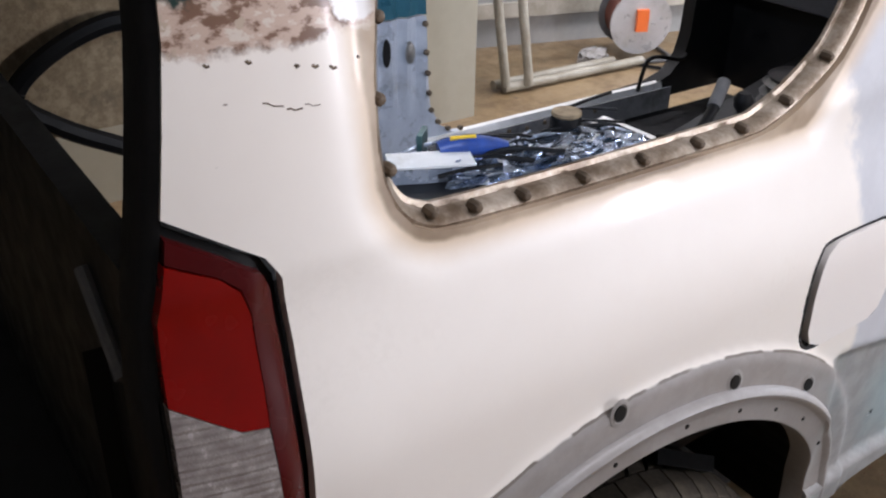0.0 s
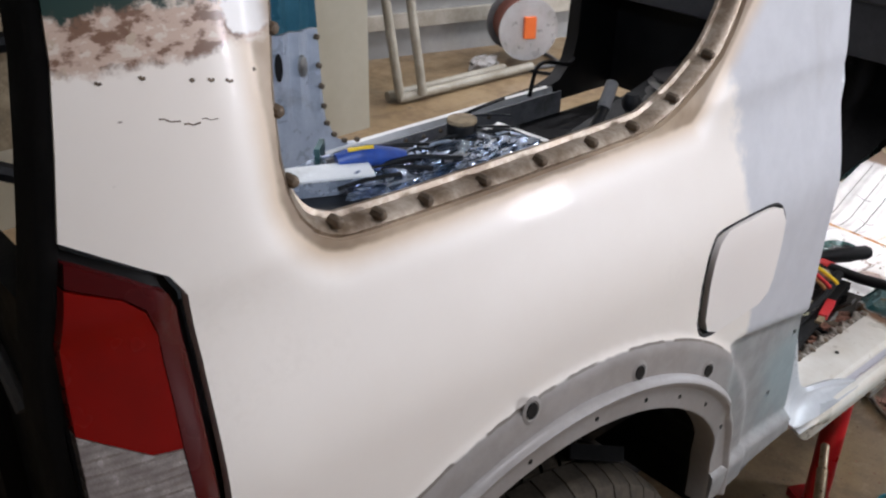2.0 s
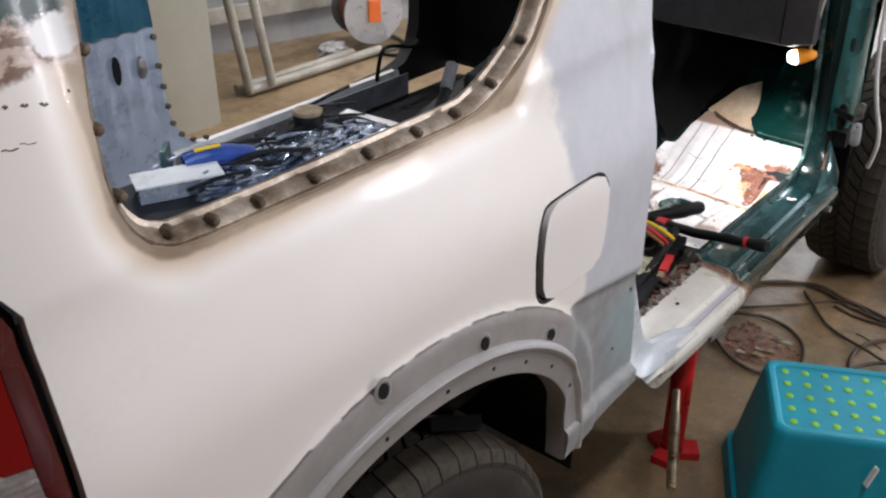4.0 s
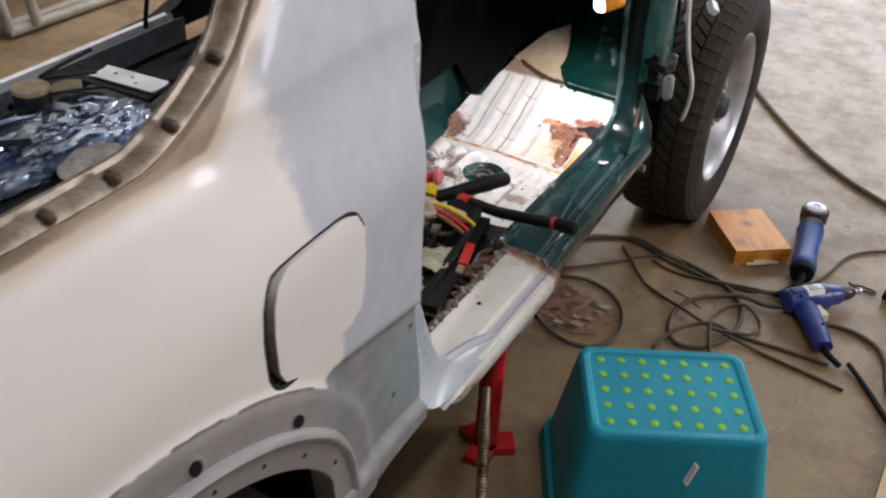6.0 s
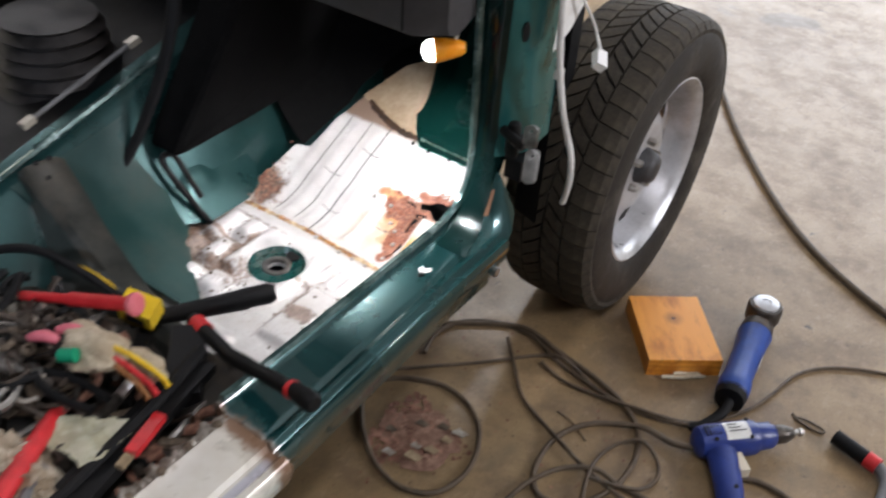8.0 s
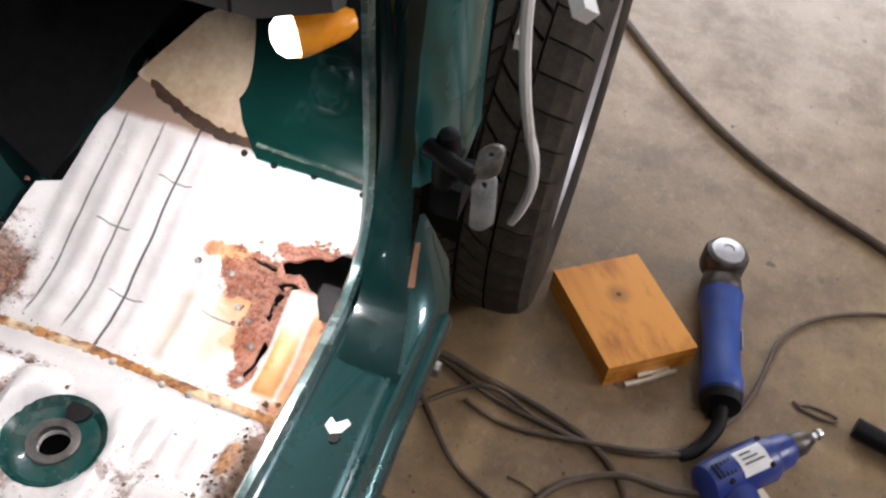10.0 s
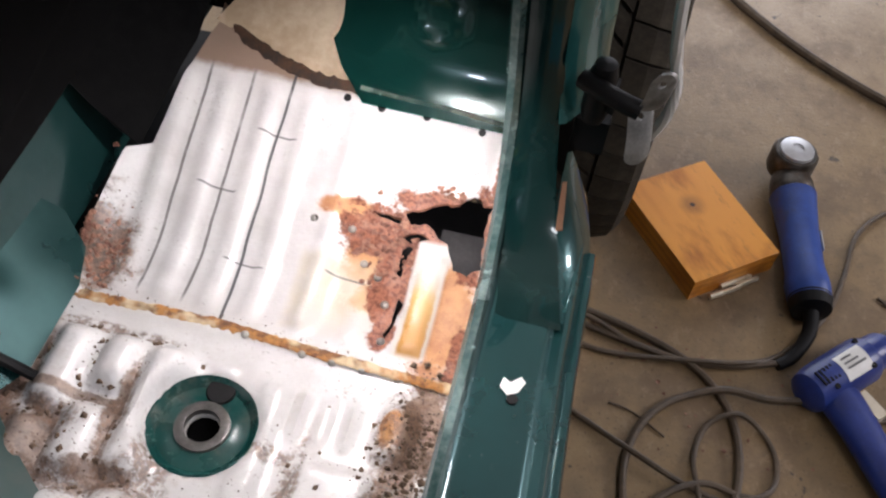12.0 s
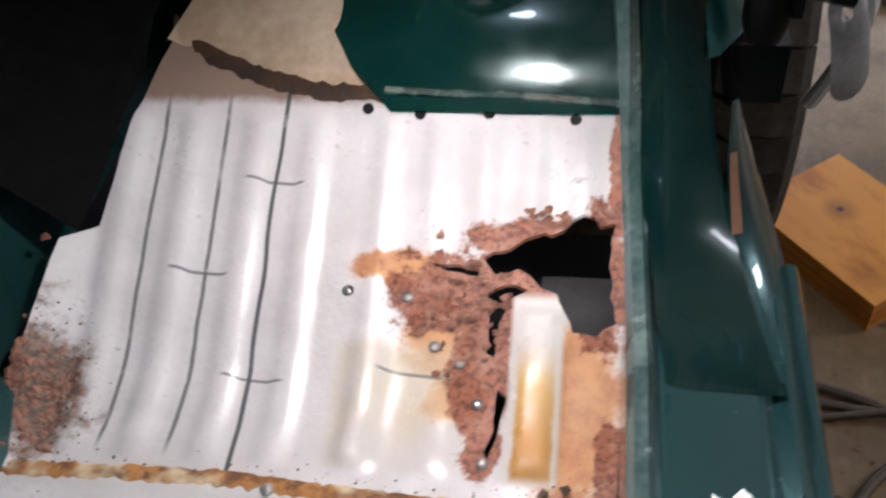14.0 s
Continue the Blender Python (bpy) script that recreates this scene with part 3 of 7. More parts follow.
lamp = part("tail_lamp", sheet(LAMP, [], 0.012, lambda y, z: lamp_x(y, z, -0.012), lip=(-0.05, 0, 0)), BLACK, car, "red and clear tail lamp with a dark rim")
RED_LENS = worn("red_lens", (0.14, 0.0022, 0.001), (0.20, 0.0028, 0.0012), 0.22, 0, 3.0, 0.02, coat=0.15, spec=0.3)
CLEAR_LENS = worn("clear_lens", (0.20, 0.17, 0.16), (0.33, 0.30, 0.28), 0.2, 0.1, 70.0, 0.5, coat=0.5)
DARK_RED = worn("dark_red_lens", (0.040, 0.0010, 0.0015), (0.060, 0.0012, 0.0020), 0.25, 0, 3.0, 0.02, coat=0.2, spec=0.3)
red = [(-1.590, 1.190), (-1.556, 1.176), (-1.543, 1.164), (-1.538, 1.145), (-1.539, 1.09), (-1.541, 1.058), (-1.562, 1.060), (-1.607, 1.0875), (-1.602, 1.15)]
border = [(-1.585, 1.207), (-1.547, 1.186), (-1.524, 1.171), (-1.518, 1.156), (-1.517, 1.11), (-1.523, 0.98), (-1.525, 0.85), (-1.541, 0.85), (-1.541, 1.0),
          (-1.5402, 1.058), (-1.538, 1.09), (-1.537, 1.146), (-1.542, 1.1652), (-1.5555, 1.1772), (-1.589, 1.1915)]
clear = [(-1.607, 1.0865), (-1.562, 1.0590), (-1.5415, 1.0570), (-1.5415, 0.985), (-1.548, 0.955), (-1.610, 0.955), (-1.612, 1.02)]
low = [(-1.608, 0.950), (-1.554, 0.950), (-1.545, 0.93), (-1.545, 0.85), (-1.606, 0.85)]
part("lens_border", sheet(border, [], 0.010, lambda y, z: lamp_x(y, z, -0.0008), lip=(-0.012, 0, 0)), DARK_RED, lamp, "dark red border of the lens")
part("red_lens", sheet(red, [], 0.010, lambda y, z: lamp_x(y, z), lip=(-0.012, 0, 0)), RED_LENS, lamp)
part("clear_lens", sheet(clear, [], 0.0025, lambda y, z: lamp_x(y, z) + Vector((0.0007 * math.sin(z * 1100), 0, 0)), lip=(-0.012, 0, 0)), CLEAR_LENS, lamp, "ribbed clear lens")
part("red_lens", sheet(low, [], 0.010, lambda y, z: lamp_x(y, z), lip=(-0.012, 0, 0)), RED_LENS, lamp)

# far side of the body, roof, rear frame
far = sheet([(y, z) for y, z in PANEL], [WINDOW], 0.04, lambda y, z: Vector((-side_x(y, z), y, z)), lip=(0.012, 0, 0))
part("far_quarter_panel", far, WHITE, car, "white far quarter panel")
FMID = [Vector((-p.x, p.y, p.z)) for p in WMID]
part("far_window_flange", flange(FMID, 1.6, -1.0), PIPE, car, "pale flange of the far window")
for y in (-1.34, -1.27, -1.2, -1.13, -1.06, -0.99):
    part("bolt", lathe([(0.006, -0.004), (0.006, 0.008), (0.003, 0.010)], 8, pose(-0.79, y, 1.168, 0, 90, 0)), BOLT, car)


def roof_z(x, y):
    return 1.70 - 0.10 * (x / 0.75) ** 4 - 0.05 * ((y + 0.6) / 1.0) ** 2


part("roof", sheet([(-0.75, -1.58), (0.75, -1.58), (0.72, 0.30), (-0.72, 0.30)], [], 0.08, lambda x, y: Vector((x, y, roof_z(x, y))), lip=(0, 0, -0.02)), DARKGREEN, car)
INNER = worn("inner_panel", (0.006, 0.0065, 0.0075), (0.016, 0.0165, 0.018), 0.5, 0.1, 14.0, 0.2, spec=0.25)
for y, z in ((-0.586, 0.757), (-0.615, 0.655)):
    part("hole_backing", lathe([(0.010, -0.016), (0.010, -0.012)], 10, Matrix.Translation(place_side(y, z)) @ pose(0, 0, 0, 0, 90, 0)), BLACK, car)

# ---- sills ----
GREEN_SILL = [(0.695, 0.400), (0.695, 0.506), (0.700, 0.511), (0.706, 0.510), (0.710, 0.503), (0.716, 0.5005), (0.780, 0.500), (0.7845, 0.4985), (0.787, 0.495), (0.790, 0.4935), (0.794, 0.4955), (0.798, 0.4975), (0.802, 0.4965), (0.805, 0.492), (0.8065, 0.487), (0.809, 0.4845), (0.8125, 0.4855), (0.816, 0.4845), (0.8185, 0.479), (0.8195, 0.468), (0.815, 0.440), (0.792, 0.405), (0.786, 0.370), (0.780, 0.370), (0.778, 0.400)]
WHITE_SILL = [(0.700, 0.405), (0.712, 0.497), (0.722, 0.499), (0.775, 0.497), (0.792, 0.492), (0.797, 0.484), (0.812, 0.481), (0.818, 0.486), (0.826, 0.485), (0.832, 0.478), (0.834, 0.465), (0.828, 0.44), (0.800, 0.41), (0.792, 0.37), (0.786, 0.37), (0.784, 0.405)]


def sill_paint():
    n = Nodes("green_sill_paint")
    y = n.axis(1)
    n1, n2, n3 = n.noise(7.0, 5), n.noise(60.0, 4, four=3.0), n.noise(220.0, 3, four=6.0)
    col = n.mix(n.ramp(n1, 0.3, 0.7), (0.006, 0.042, 0.043), (0.010, 0.062, 0.063))
    col = n.mix(n.ramp(n2, 0.62, 0.8, 0.0, 0.35), col, (0.05, 0.09, 0.085))
    col = n.mix(n.ramp(n3, 0.70, 0.74, 0.0, 0.7), col, (0.35, 0.36, 0.34))
    col = n.mix(n.ramp(n.math("ADD", y, n.math("MULTIPLY", n2, 0.03)), 0.028, 0.012, 0.0, 1.0), col, n.mix(n.ramp(n2, 0.4, 0.6), (0.20, 0.12, 0.07), (0.45, 0.42, 0.38)))
    n.bump(n2, 0.08, 0.001)
    return n.done(col, n.ramp(n1, 0.3, 0.7, 0.20, 0.32), 0.45, None, 0.9)


def white_sill_paint():
    n = Nodes("white_sill_paint")
    x, y = n.axis(0), n.axis(1)
    n1, n2, n3 = n.noise(9.0, 5), n.noise(50.0, 5, four=3.0), n.noise(180.0, 3, four=6.0)
    col = n.mix(n.ramp(n1, 0.35, 0.65), (0.62, 0.58, 0.50), (0.72, 0.70, 0.64))
    groove = n.ramp(n.math("ABSOLUTE", n.math("SUBTRACT", x, 0.808)), 0.009, 0.005)
    col = n.mix(n.math("MULTIPLY", groove, 0.75), col, (0.42, 0.42, 0.50))
    col = n.mix(n.ramp(n2, 0.60, 0.72, 0.0, 0.5), col, (0.34, 0.28, 0.20))
    rust = n.ramp(n.math("SUBTRACT", n.math("ADD", y, n.math("MULTIPLY", n2, 0.04)), 0.0), -0.012, 0.008)
    col = n.mix(rust, col, (0.22, 0.13, 0.08))
    edge = n.ramp(n.math("ADD", x, n.math("MULTIPLY", n2, 0.02)), 0.732, 0.722)
    col = n.mix(edge, col, (0.28, 0.22, 0.16))
    far_back = n.ramp(n.math("ADD", y, n.math("MULTIPLY", n1, 0.1)), -0.33, -0.40)
    col = n.mix(far_back, col, (0.50, 0.51, 0.52))
    n.bump(n3, 0.1, 0.001)
    return n.done(col, n.ramp(n1, 0.3, 0.7, 0.25, 0.4), 0.1)


SILL_GREEN, SILL_WHITE = sill_paint(), white_sill_paint()
def front_sill(x, y, z):
    return (x - (0.004 + 0.030 * min(y, 0.45)) * step01(x, 0.735, 0.79), y, z)


part("front_sill", extrude(GREEN_SILL, 0.0, 0.60, 20, front_sill), SILL_GREEN, car, "scratched green door sill")


def rear_sill(x, y, z):
    # the back end tapers up behind the panel
    lift = max(0.0, 0.482 - z) * step01(y, -0.30, -0.44)
    return (x, y, z + lift)


part("rear_sill", extrude(WHITE_SILL, -0.445, 0.002, 24, rear_sill), SILL_WHITE, car, "white replacement sill with weld marks and rust")
# chip in the sill paint, drain plug
part("paint_chip", sheet([(0.735, 0.418), (0.743, 0.411), (0.752, 0.416), (0.757, 0.427), (0.752, 0.432), (0.744, 0.424), (0.737, 0.428)], [], 0.004, lambda x, y: Vector((x, y, 0.5018))), WHITE, car)
part("drain_hole", lathe([(0.005, 0), (0.005, 0.002)], 10, pose(0.748, 0.408, 0.5005)), BLACK, car)
part("drain_hole", lathe([(0.004, 0), (0.004, 0.002)], 10, pose(0.757, -0.19, 0.4985)), BLACK, car)
part("sill_stub", lathe([(0.009, -0.012), (0.009, 0.012)], 8, pose(0.792, 0.565, 0.435, 0, 90, 0)), STEEL, car)
# torn inner edge with spot welds
random.seed(4)
bm = bmesh.new()
rows = []
for i in range(90):
    y, tooth = -0.445 + 0.005 * i, (i // 3) % 3
    x = 0.711 + random.uniform(-0.004, 0.003) - (0.004 if tooth == 0 else 0.0)
    top = 0.497 + (0.005 if tooth == 0 else 0.001) + random.uniform(-0.002, 0.004)
    rows.append([bm.verts.new(p) for p in ((0.726, y, 0.4995), (x + 0.004, y, top), (x, y, top - 0.001), (x + 0.002, y, 0.47 + random.uniform(0, 0.008)), (0.716, y, 0.44))])
for a, b in zip(rows, rows[1:]):
    for k in range(4):
        bm.faces.new((a[k], a[k + 1], b[k + 1], b[k]))
part("torn_flange", bm, worn("torn_edge", (0.09, 0.065, 0.045), (0.50, 0.46, 0.40), 0.45, 0.3, 70.0, 0.4, dirt=(0.06, 0.035, 0.022)), car, "torn bare metal edge of the sill")
for i in range(9):
    part("weld_spot", lathe([(0.007, 0), (0.006, 0.004), (0.002, 0.006)], 8, pose(0.722 + random.uniform(-0.004, 0.004), -0.42 + 0.05 * i, 0.498)), BOLT, car)

# folded flange that runs from the sill up the pillar
# besides wear, the pale tone carries the highlight streaks of a dark green edge
SEAL = worn("flange_highlight_paint", (0.035, 0.085, 0.080), (0.17, 0.23, 0.22), 0.2, 0.5, 26.0, 0.1, coat=0.6, dirt=(0.02, 0.05, 0.047))
seal_path = smooth_path([(0.702, 0.01, 0.512), (0.702, 0.25, 0.512), (0.702, 0.48, 0.513), (0.700, 0.56, 0.520), (0.697, 0.605, 0.545), (0.692, 0.628, 0.60), (0.680, 0.64, 0.72), (0.665, 0.65, 0.90), (0.64, 0.66, 1.25)], 6)
part("door_flange", tube(seal_path, 0.007, 6, flat=1.0), SEAL, car, "worn metal flange round the door opening with highlight streaks painted pale")

# ---- hinge pillar ----
def skin(rows):
    """A sheet through rows of points."""
    bm = bmesh.new()
    vs = [[bm.verts.new(p) for p in row] for row in rows]
    for a, b in zip(vs, vs[1:]):
        for k in range(len(a) - 1):
            bm.faces.new((a[k], a[k + 1], b[k + 1], b[k]))
    return bm


def stack(curves, per=5):
    """Smooths rows of points from row to row."""
    cols = [smooth_path([row[k] for row in curves], per) for k in range(len(curves[0]))]
    return [[c[i] for c in cols] for i in range(len(cols[0]))]


PILLAR = []
for z, y0, x0, x1 in ((0.5004, 0.490, 0.706, 0.790), (0.5025, 0.528, 0.705, 0.782), (0.512, 0.560, 0.701, 0.774), (0.535, 0.588, 0.697, 0.764), (0.58, 0.616, 0.692, 0.752), (0.66, 0.636, 0.685, 0.742), (0.80, 0.648, 0.673, 0.735), (1.0, 0.662, 0.655, 0.728), (1.32, 0.68, 0.63, 0.71)):
    k = min((z - 0.5) / 0.06, 1.0)
    PILLAR.append([(x0, y0 + 0.15, z), (x0, y0 + 0.012 * k, z), (x0 + 0.006, y0 + 0.003 * k, z), (x0 + 0.018, y0, z), (x1 - 0.022, y0 + 0.002 * k, z), (x1 - 0.012, y0 + 0.008 * k, z)])
# same green as the strip; the shade on this face is in the colour
part("hinge_pillar", skin(stack(PILLAR)), worn("shaded_pillar_paint", (0.0022, 0.015, 0.0145), (0.004, 0.024, 0.0225), 0.2, 0.3, 8.0, 0.03, coat=0.6), car, "glossy green door pillar with its shade put into the paint")
STRIP = []
for z, y0, x1 in ((0.615, 0.632, 0.748), (0.66, 0.644, 0.742), (0.80, 0.656, 0.735), (1.0, 0.670, 0.728), (1.32, 0.688, 0.71)):
    STRIP.append([(x1 - 0.014, y0 - 0.001, z), (x1 - 0.008, y0 + 0.002, z), (x1 + 0.008, y0 + 0.028, z), (x1 + 0.018, y0 + 0.044, z), (x1 + 0.022, y0 + 0.056, z), (x1 + 0.018, y0 + 0.13, z)])
# same green again, lightened for the daylight that this face catches
part("pillar_strip", skin(stack(STRIP)), worn("lit_strip_paint", (0.020, 0.105, 0.100), (0.030, 0.135, 0.130), 0.26, 0.35, 8.0, 0.04, coat=0.6), car, "green outer strip of the pillar with daylight put into the paint")
part("strip_slot", lathe([(0.008, -0.001), (0.008, 0.002)], 14, Matrix.Translation((0.7395, 0.6795, 0.83)) @ pose(0, 0, 0, 90, 0, 57) @ Matrix.Diagonal((0.8, 2.2, 1, 1))), BLACK, car)
KICK = [[(0.757, 0.50, 0.5003), (0.770, 0.50, 0.4998), (0.782, 0.50, 0.4965), (0.799, 0.50, 0.474)], [(0.755, 0.55, 0.506), (0.768, 0.553, 0.505), (0.783, 0.557, 0.495), (0.798, 0.56, 0.472)], [(0.752, 0.583, 0.526), (0.762, 0.588, 0.524), (0.779, 0.595, 0.506), (0.795, 0.60, 0.475)], [(0.749, 0.603, 0.554), (0.757, 0.608, 0.552), (0.772, 0.616, 0.528), (0.790, 0.625, 0.485)], [(0.748, 0.620, 0.594), (0.752, 0.624, 0.593), (0.760, 0.634, 0.566), (0.778, 0.65, 0.51)]]
part("sill_kick", skin(stack(KICK, 4)), SILL_GREEN, car, "green kicked-up end of the sill")
part("bare_patch", skin([[Vector(KICK[r][0]) + (Vector(KICK[r][1]) - Vector(KICK[r][0])) * (0.9 * c - 0.05 + 0.25 * (1 - c)) * 1.0 + Vector((0, -0.0012, 0.0008)) - Vector((0, 0, 0.012 if r == 4 else 0.0)) for c in (0, 1)] for r in (2, 3, 4)]), worn("bare_rust", (0.14, 0.065, 0.035), (0.24, 0.12, 0.065), 0.6, 0.1, 60.0, 0.3), car)
hinge = part("door_hinge", lathe([(0.006, -0.034), (0.010, -0.032), (0.013, -0.020), (0.013, 0.020), (0.010, 0.032), (0.006, 0.034)], 14, pose(0.762, 0.640, 0.655)), BLACK, car, "black door hinge with pale brackets")
part("arm", tube(smooth_path([(0.745, 0.635, 0.670), (0.772, 0.618, 0.672), (0.798, 0.612, 0.668)], 4), 0.009, 10), BLACK, hinge)
PLATE = worn("hinge_plate_grey", (0.16, 0.16, 0.155), (0.34, 0.34, 0.33), 0.4, 0.4, 40.0, 0.1, dirt=(0.07, 0.065, 0.06))
for m, tall in ((pose(0.806, 0.612, 0.690, 12, 0, 25), 0.026), (pose(0.804, 0.632, 0.622, -22, 0, 25), 0.030)):
    plate = part("bracket", sheet(arc(0, tall - 0.010, 0.011, 0.010, 0, 180, 8) + arc(0, -tall + 0.010, 0.011, 0.010, 180, 360, 8), [arc(0, tall - 0.012, 0.004, 0.004, 0, 330, 11)], 0.005, lambda u, v: m @ Vector((u, -0.003 * math.cos(v * 60), v)), lip=(0.002, 0.004, 0)), PLATE, hinge, "pale pressed hinge plate")
part("plate", box(0.772, 0.778, 0.628, 0.650, 0.642, 0.666), BLACK, hinge, bevel=0.002)
part("door_stop", box(0.748, 0.780, 0.648, 0.70, 0.572, 0.612), BLACK, car, "black rubber door stop", bevel=0.010)
hose = smooth_path([(0.785, 0.72, 1.15), (0.792, 0.69, 1.0), (0.800, 0.676, 0.88), (0.806, 0.684, 0.79), (0.815, 0.700, 0.71), (0.825, 0.716, 0.652), (0.834, 0.721, 0.620), (0.838, 0.725, 0.588), (0.836, 0.732, 0.555), (0.828, 0.744, 0.516), (0.822, 0.750, 0.495)], 6)
part("loose_hose", tube(hose, 0.0058, 8), WHITE, car, "loose white plastic hose")
part("connector", box(-0.010, 0.010, -0.018, 0.018, -0.008, 0.008, m=pose(0.841, 0.756, 0.786, 20, 30, 40)), WHITE, car, bevel=0.003)
part("wire", tube(smooth_path([(0.838, 0.765, 0.792), (0.82, 0.76, 0.84), (0.80, 0.72, 0.92), (0.79, 0.70, 1.05)], 6), 0.0025, 6), WHITE, car)
part("wing_bracket", skin([[(0.782, 0.70, 0.80), (0.79, 0.735, 0.83)], [(0.785, 0.70, 0.90), (0.80, 0.78, 0.90)], [(0.78, 0.71, 1.0), (0.80, 0.83, 0.98)]]), WHITE, car)
part("wing_clip", box(0.798, 0.808, 0.684, 0.700, 0.765, 0.780), WHITE, car, bevel=0.003)
part("wing_inner", skin([[(0.76, 0.78, 0.40), (0.70, 0.80, 0.40)], [(0.76, 0.78, 1.1), (0.70, 0.80, 1.1)]]), BLACK, car)
part("lamp_cord", tube(smooth_path([(0.668, 0.580, 0.816), (0.668, 0.600, 0.90), (0.672, 0.615, 0.96), (0.668, 0.64, 1.08), (0.65, 0.66, 1.25)], 5), 0.004, 6), PIPE, car)

# ---- floor pan ----
RIBS = (0.340, 0.386, 0.434, 0.478, 0.530, 0.566, 0.600, 0.634, 0.668)


def bumpbox(x, y, x0, x1, y0, y1, r=0.010):
    return step01(x, x0 - r, x0 + r) * step01(x, x1 + r, x1 - r) * step01(y, y0 - r, y0 + r) * step01(y, y1 + r, y1 - r)


def pan_base(y):
    if y > 0.55:
        return 0.42 + 0.52 * (y - 0.52)
    t = min(max((y - 0.49) / 0.06, 0.0), 1.0)
    return 0.42 + 0.0156 * t * t


def front_pan(x, y):
    z = pan_base(y)
    along = step01(y, 0.462, 0.485) * step01(y, 0.712, 0.69)
    for i, c in enumerate(RIBS):
        w = 0.0095 if i < 4 else 0.0075
        cut = 1.0 if i < 5 else step01(y, 0.600, 0.635)
        z += (0.0046 if i < 4 else 0.0040) * along * cut * math.exp(-((x - c) / w) ** 4)
    # pressed tongue and swage near the sill
    z += 0.008 * bumpbox(x, y, 0.628, 0.655, 0.475, 0.580, 0.006)
    z += 0.004 * bumpbox(x, y, 0.52, 0.545, 0.475, 0.560, 0.006)
    z += 0.003 * bumpbox(x, y, 0.570, 0.592, 0.475, 0.520, 0.006)
    if x < 0.335:
        z += 0.02 * step01(x, 0.335, 0.28)
    return Vector((x, y, z + 0.0012 * noise.noise(Vector((x * 40, y * 40, 1.0)))))


FRONT = [(0.288, 0.452), (0.45, 0.456), (0.56, 0.450), (0.694, 0.446), (0.696, 0.58), (0.694, 0.707), (0.63, 0.712), (0.575, 0.713), (0.525, 0.715), (0.476, 0.716), (0.435, 0.725), (0.392, 0.740), (0.36, 0.762), (0.350, 0.740), (0.338, 0.700), (0.326, 0.622), (0.303, 0.606), (0.300, 0.590), (0.294, 0.544), (0.290, 0.50)]


def ragged(poly, amount, seed):
    random.seed(seed)
    out = []
    for x, y in dense(poly, 0.006):
        out.append((x + random.uniform(-amount, amount), y + random.uniform(-amount, amount)))
    return out


HOLE = ragged([(0.688, 0.634), (0.668, 0.640), (0.648, 0.628), (0.630, 0.624), (0.603, 0.611), (0.612, 0.604), (0.634, 0.604), (0.640, 0.594), (0.652, 0.590), (0.664, 0.569), (0.679, 0.566), (0.690, 0.576), (0.688, 0.60), (0.684, 0.612)], 0.0022, 2)
CRACK = ragged([(0.608, 0.590), (0.620, 0.597), (0.634, 0.594), (0.622, 0.588), (0.616, 0.572), (0.614, 0.552), (0.609, 0.556), (0.609, 0.575)], 0.001, 3)
CRACK2 = ragged([(0.560, 0.608), (0.580, 0.603), (0.600, 0.601), (0.601, 0.605), (0.580, 0.608)], 0.001, 5)
CRACK3 = ragged([(0.618, 0.535), (0.624, 0.530), (0.621, 0.505), (0.616, 0.488), (0.612, 0.492), (0.617, 0.510)], 0.001, 7)


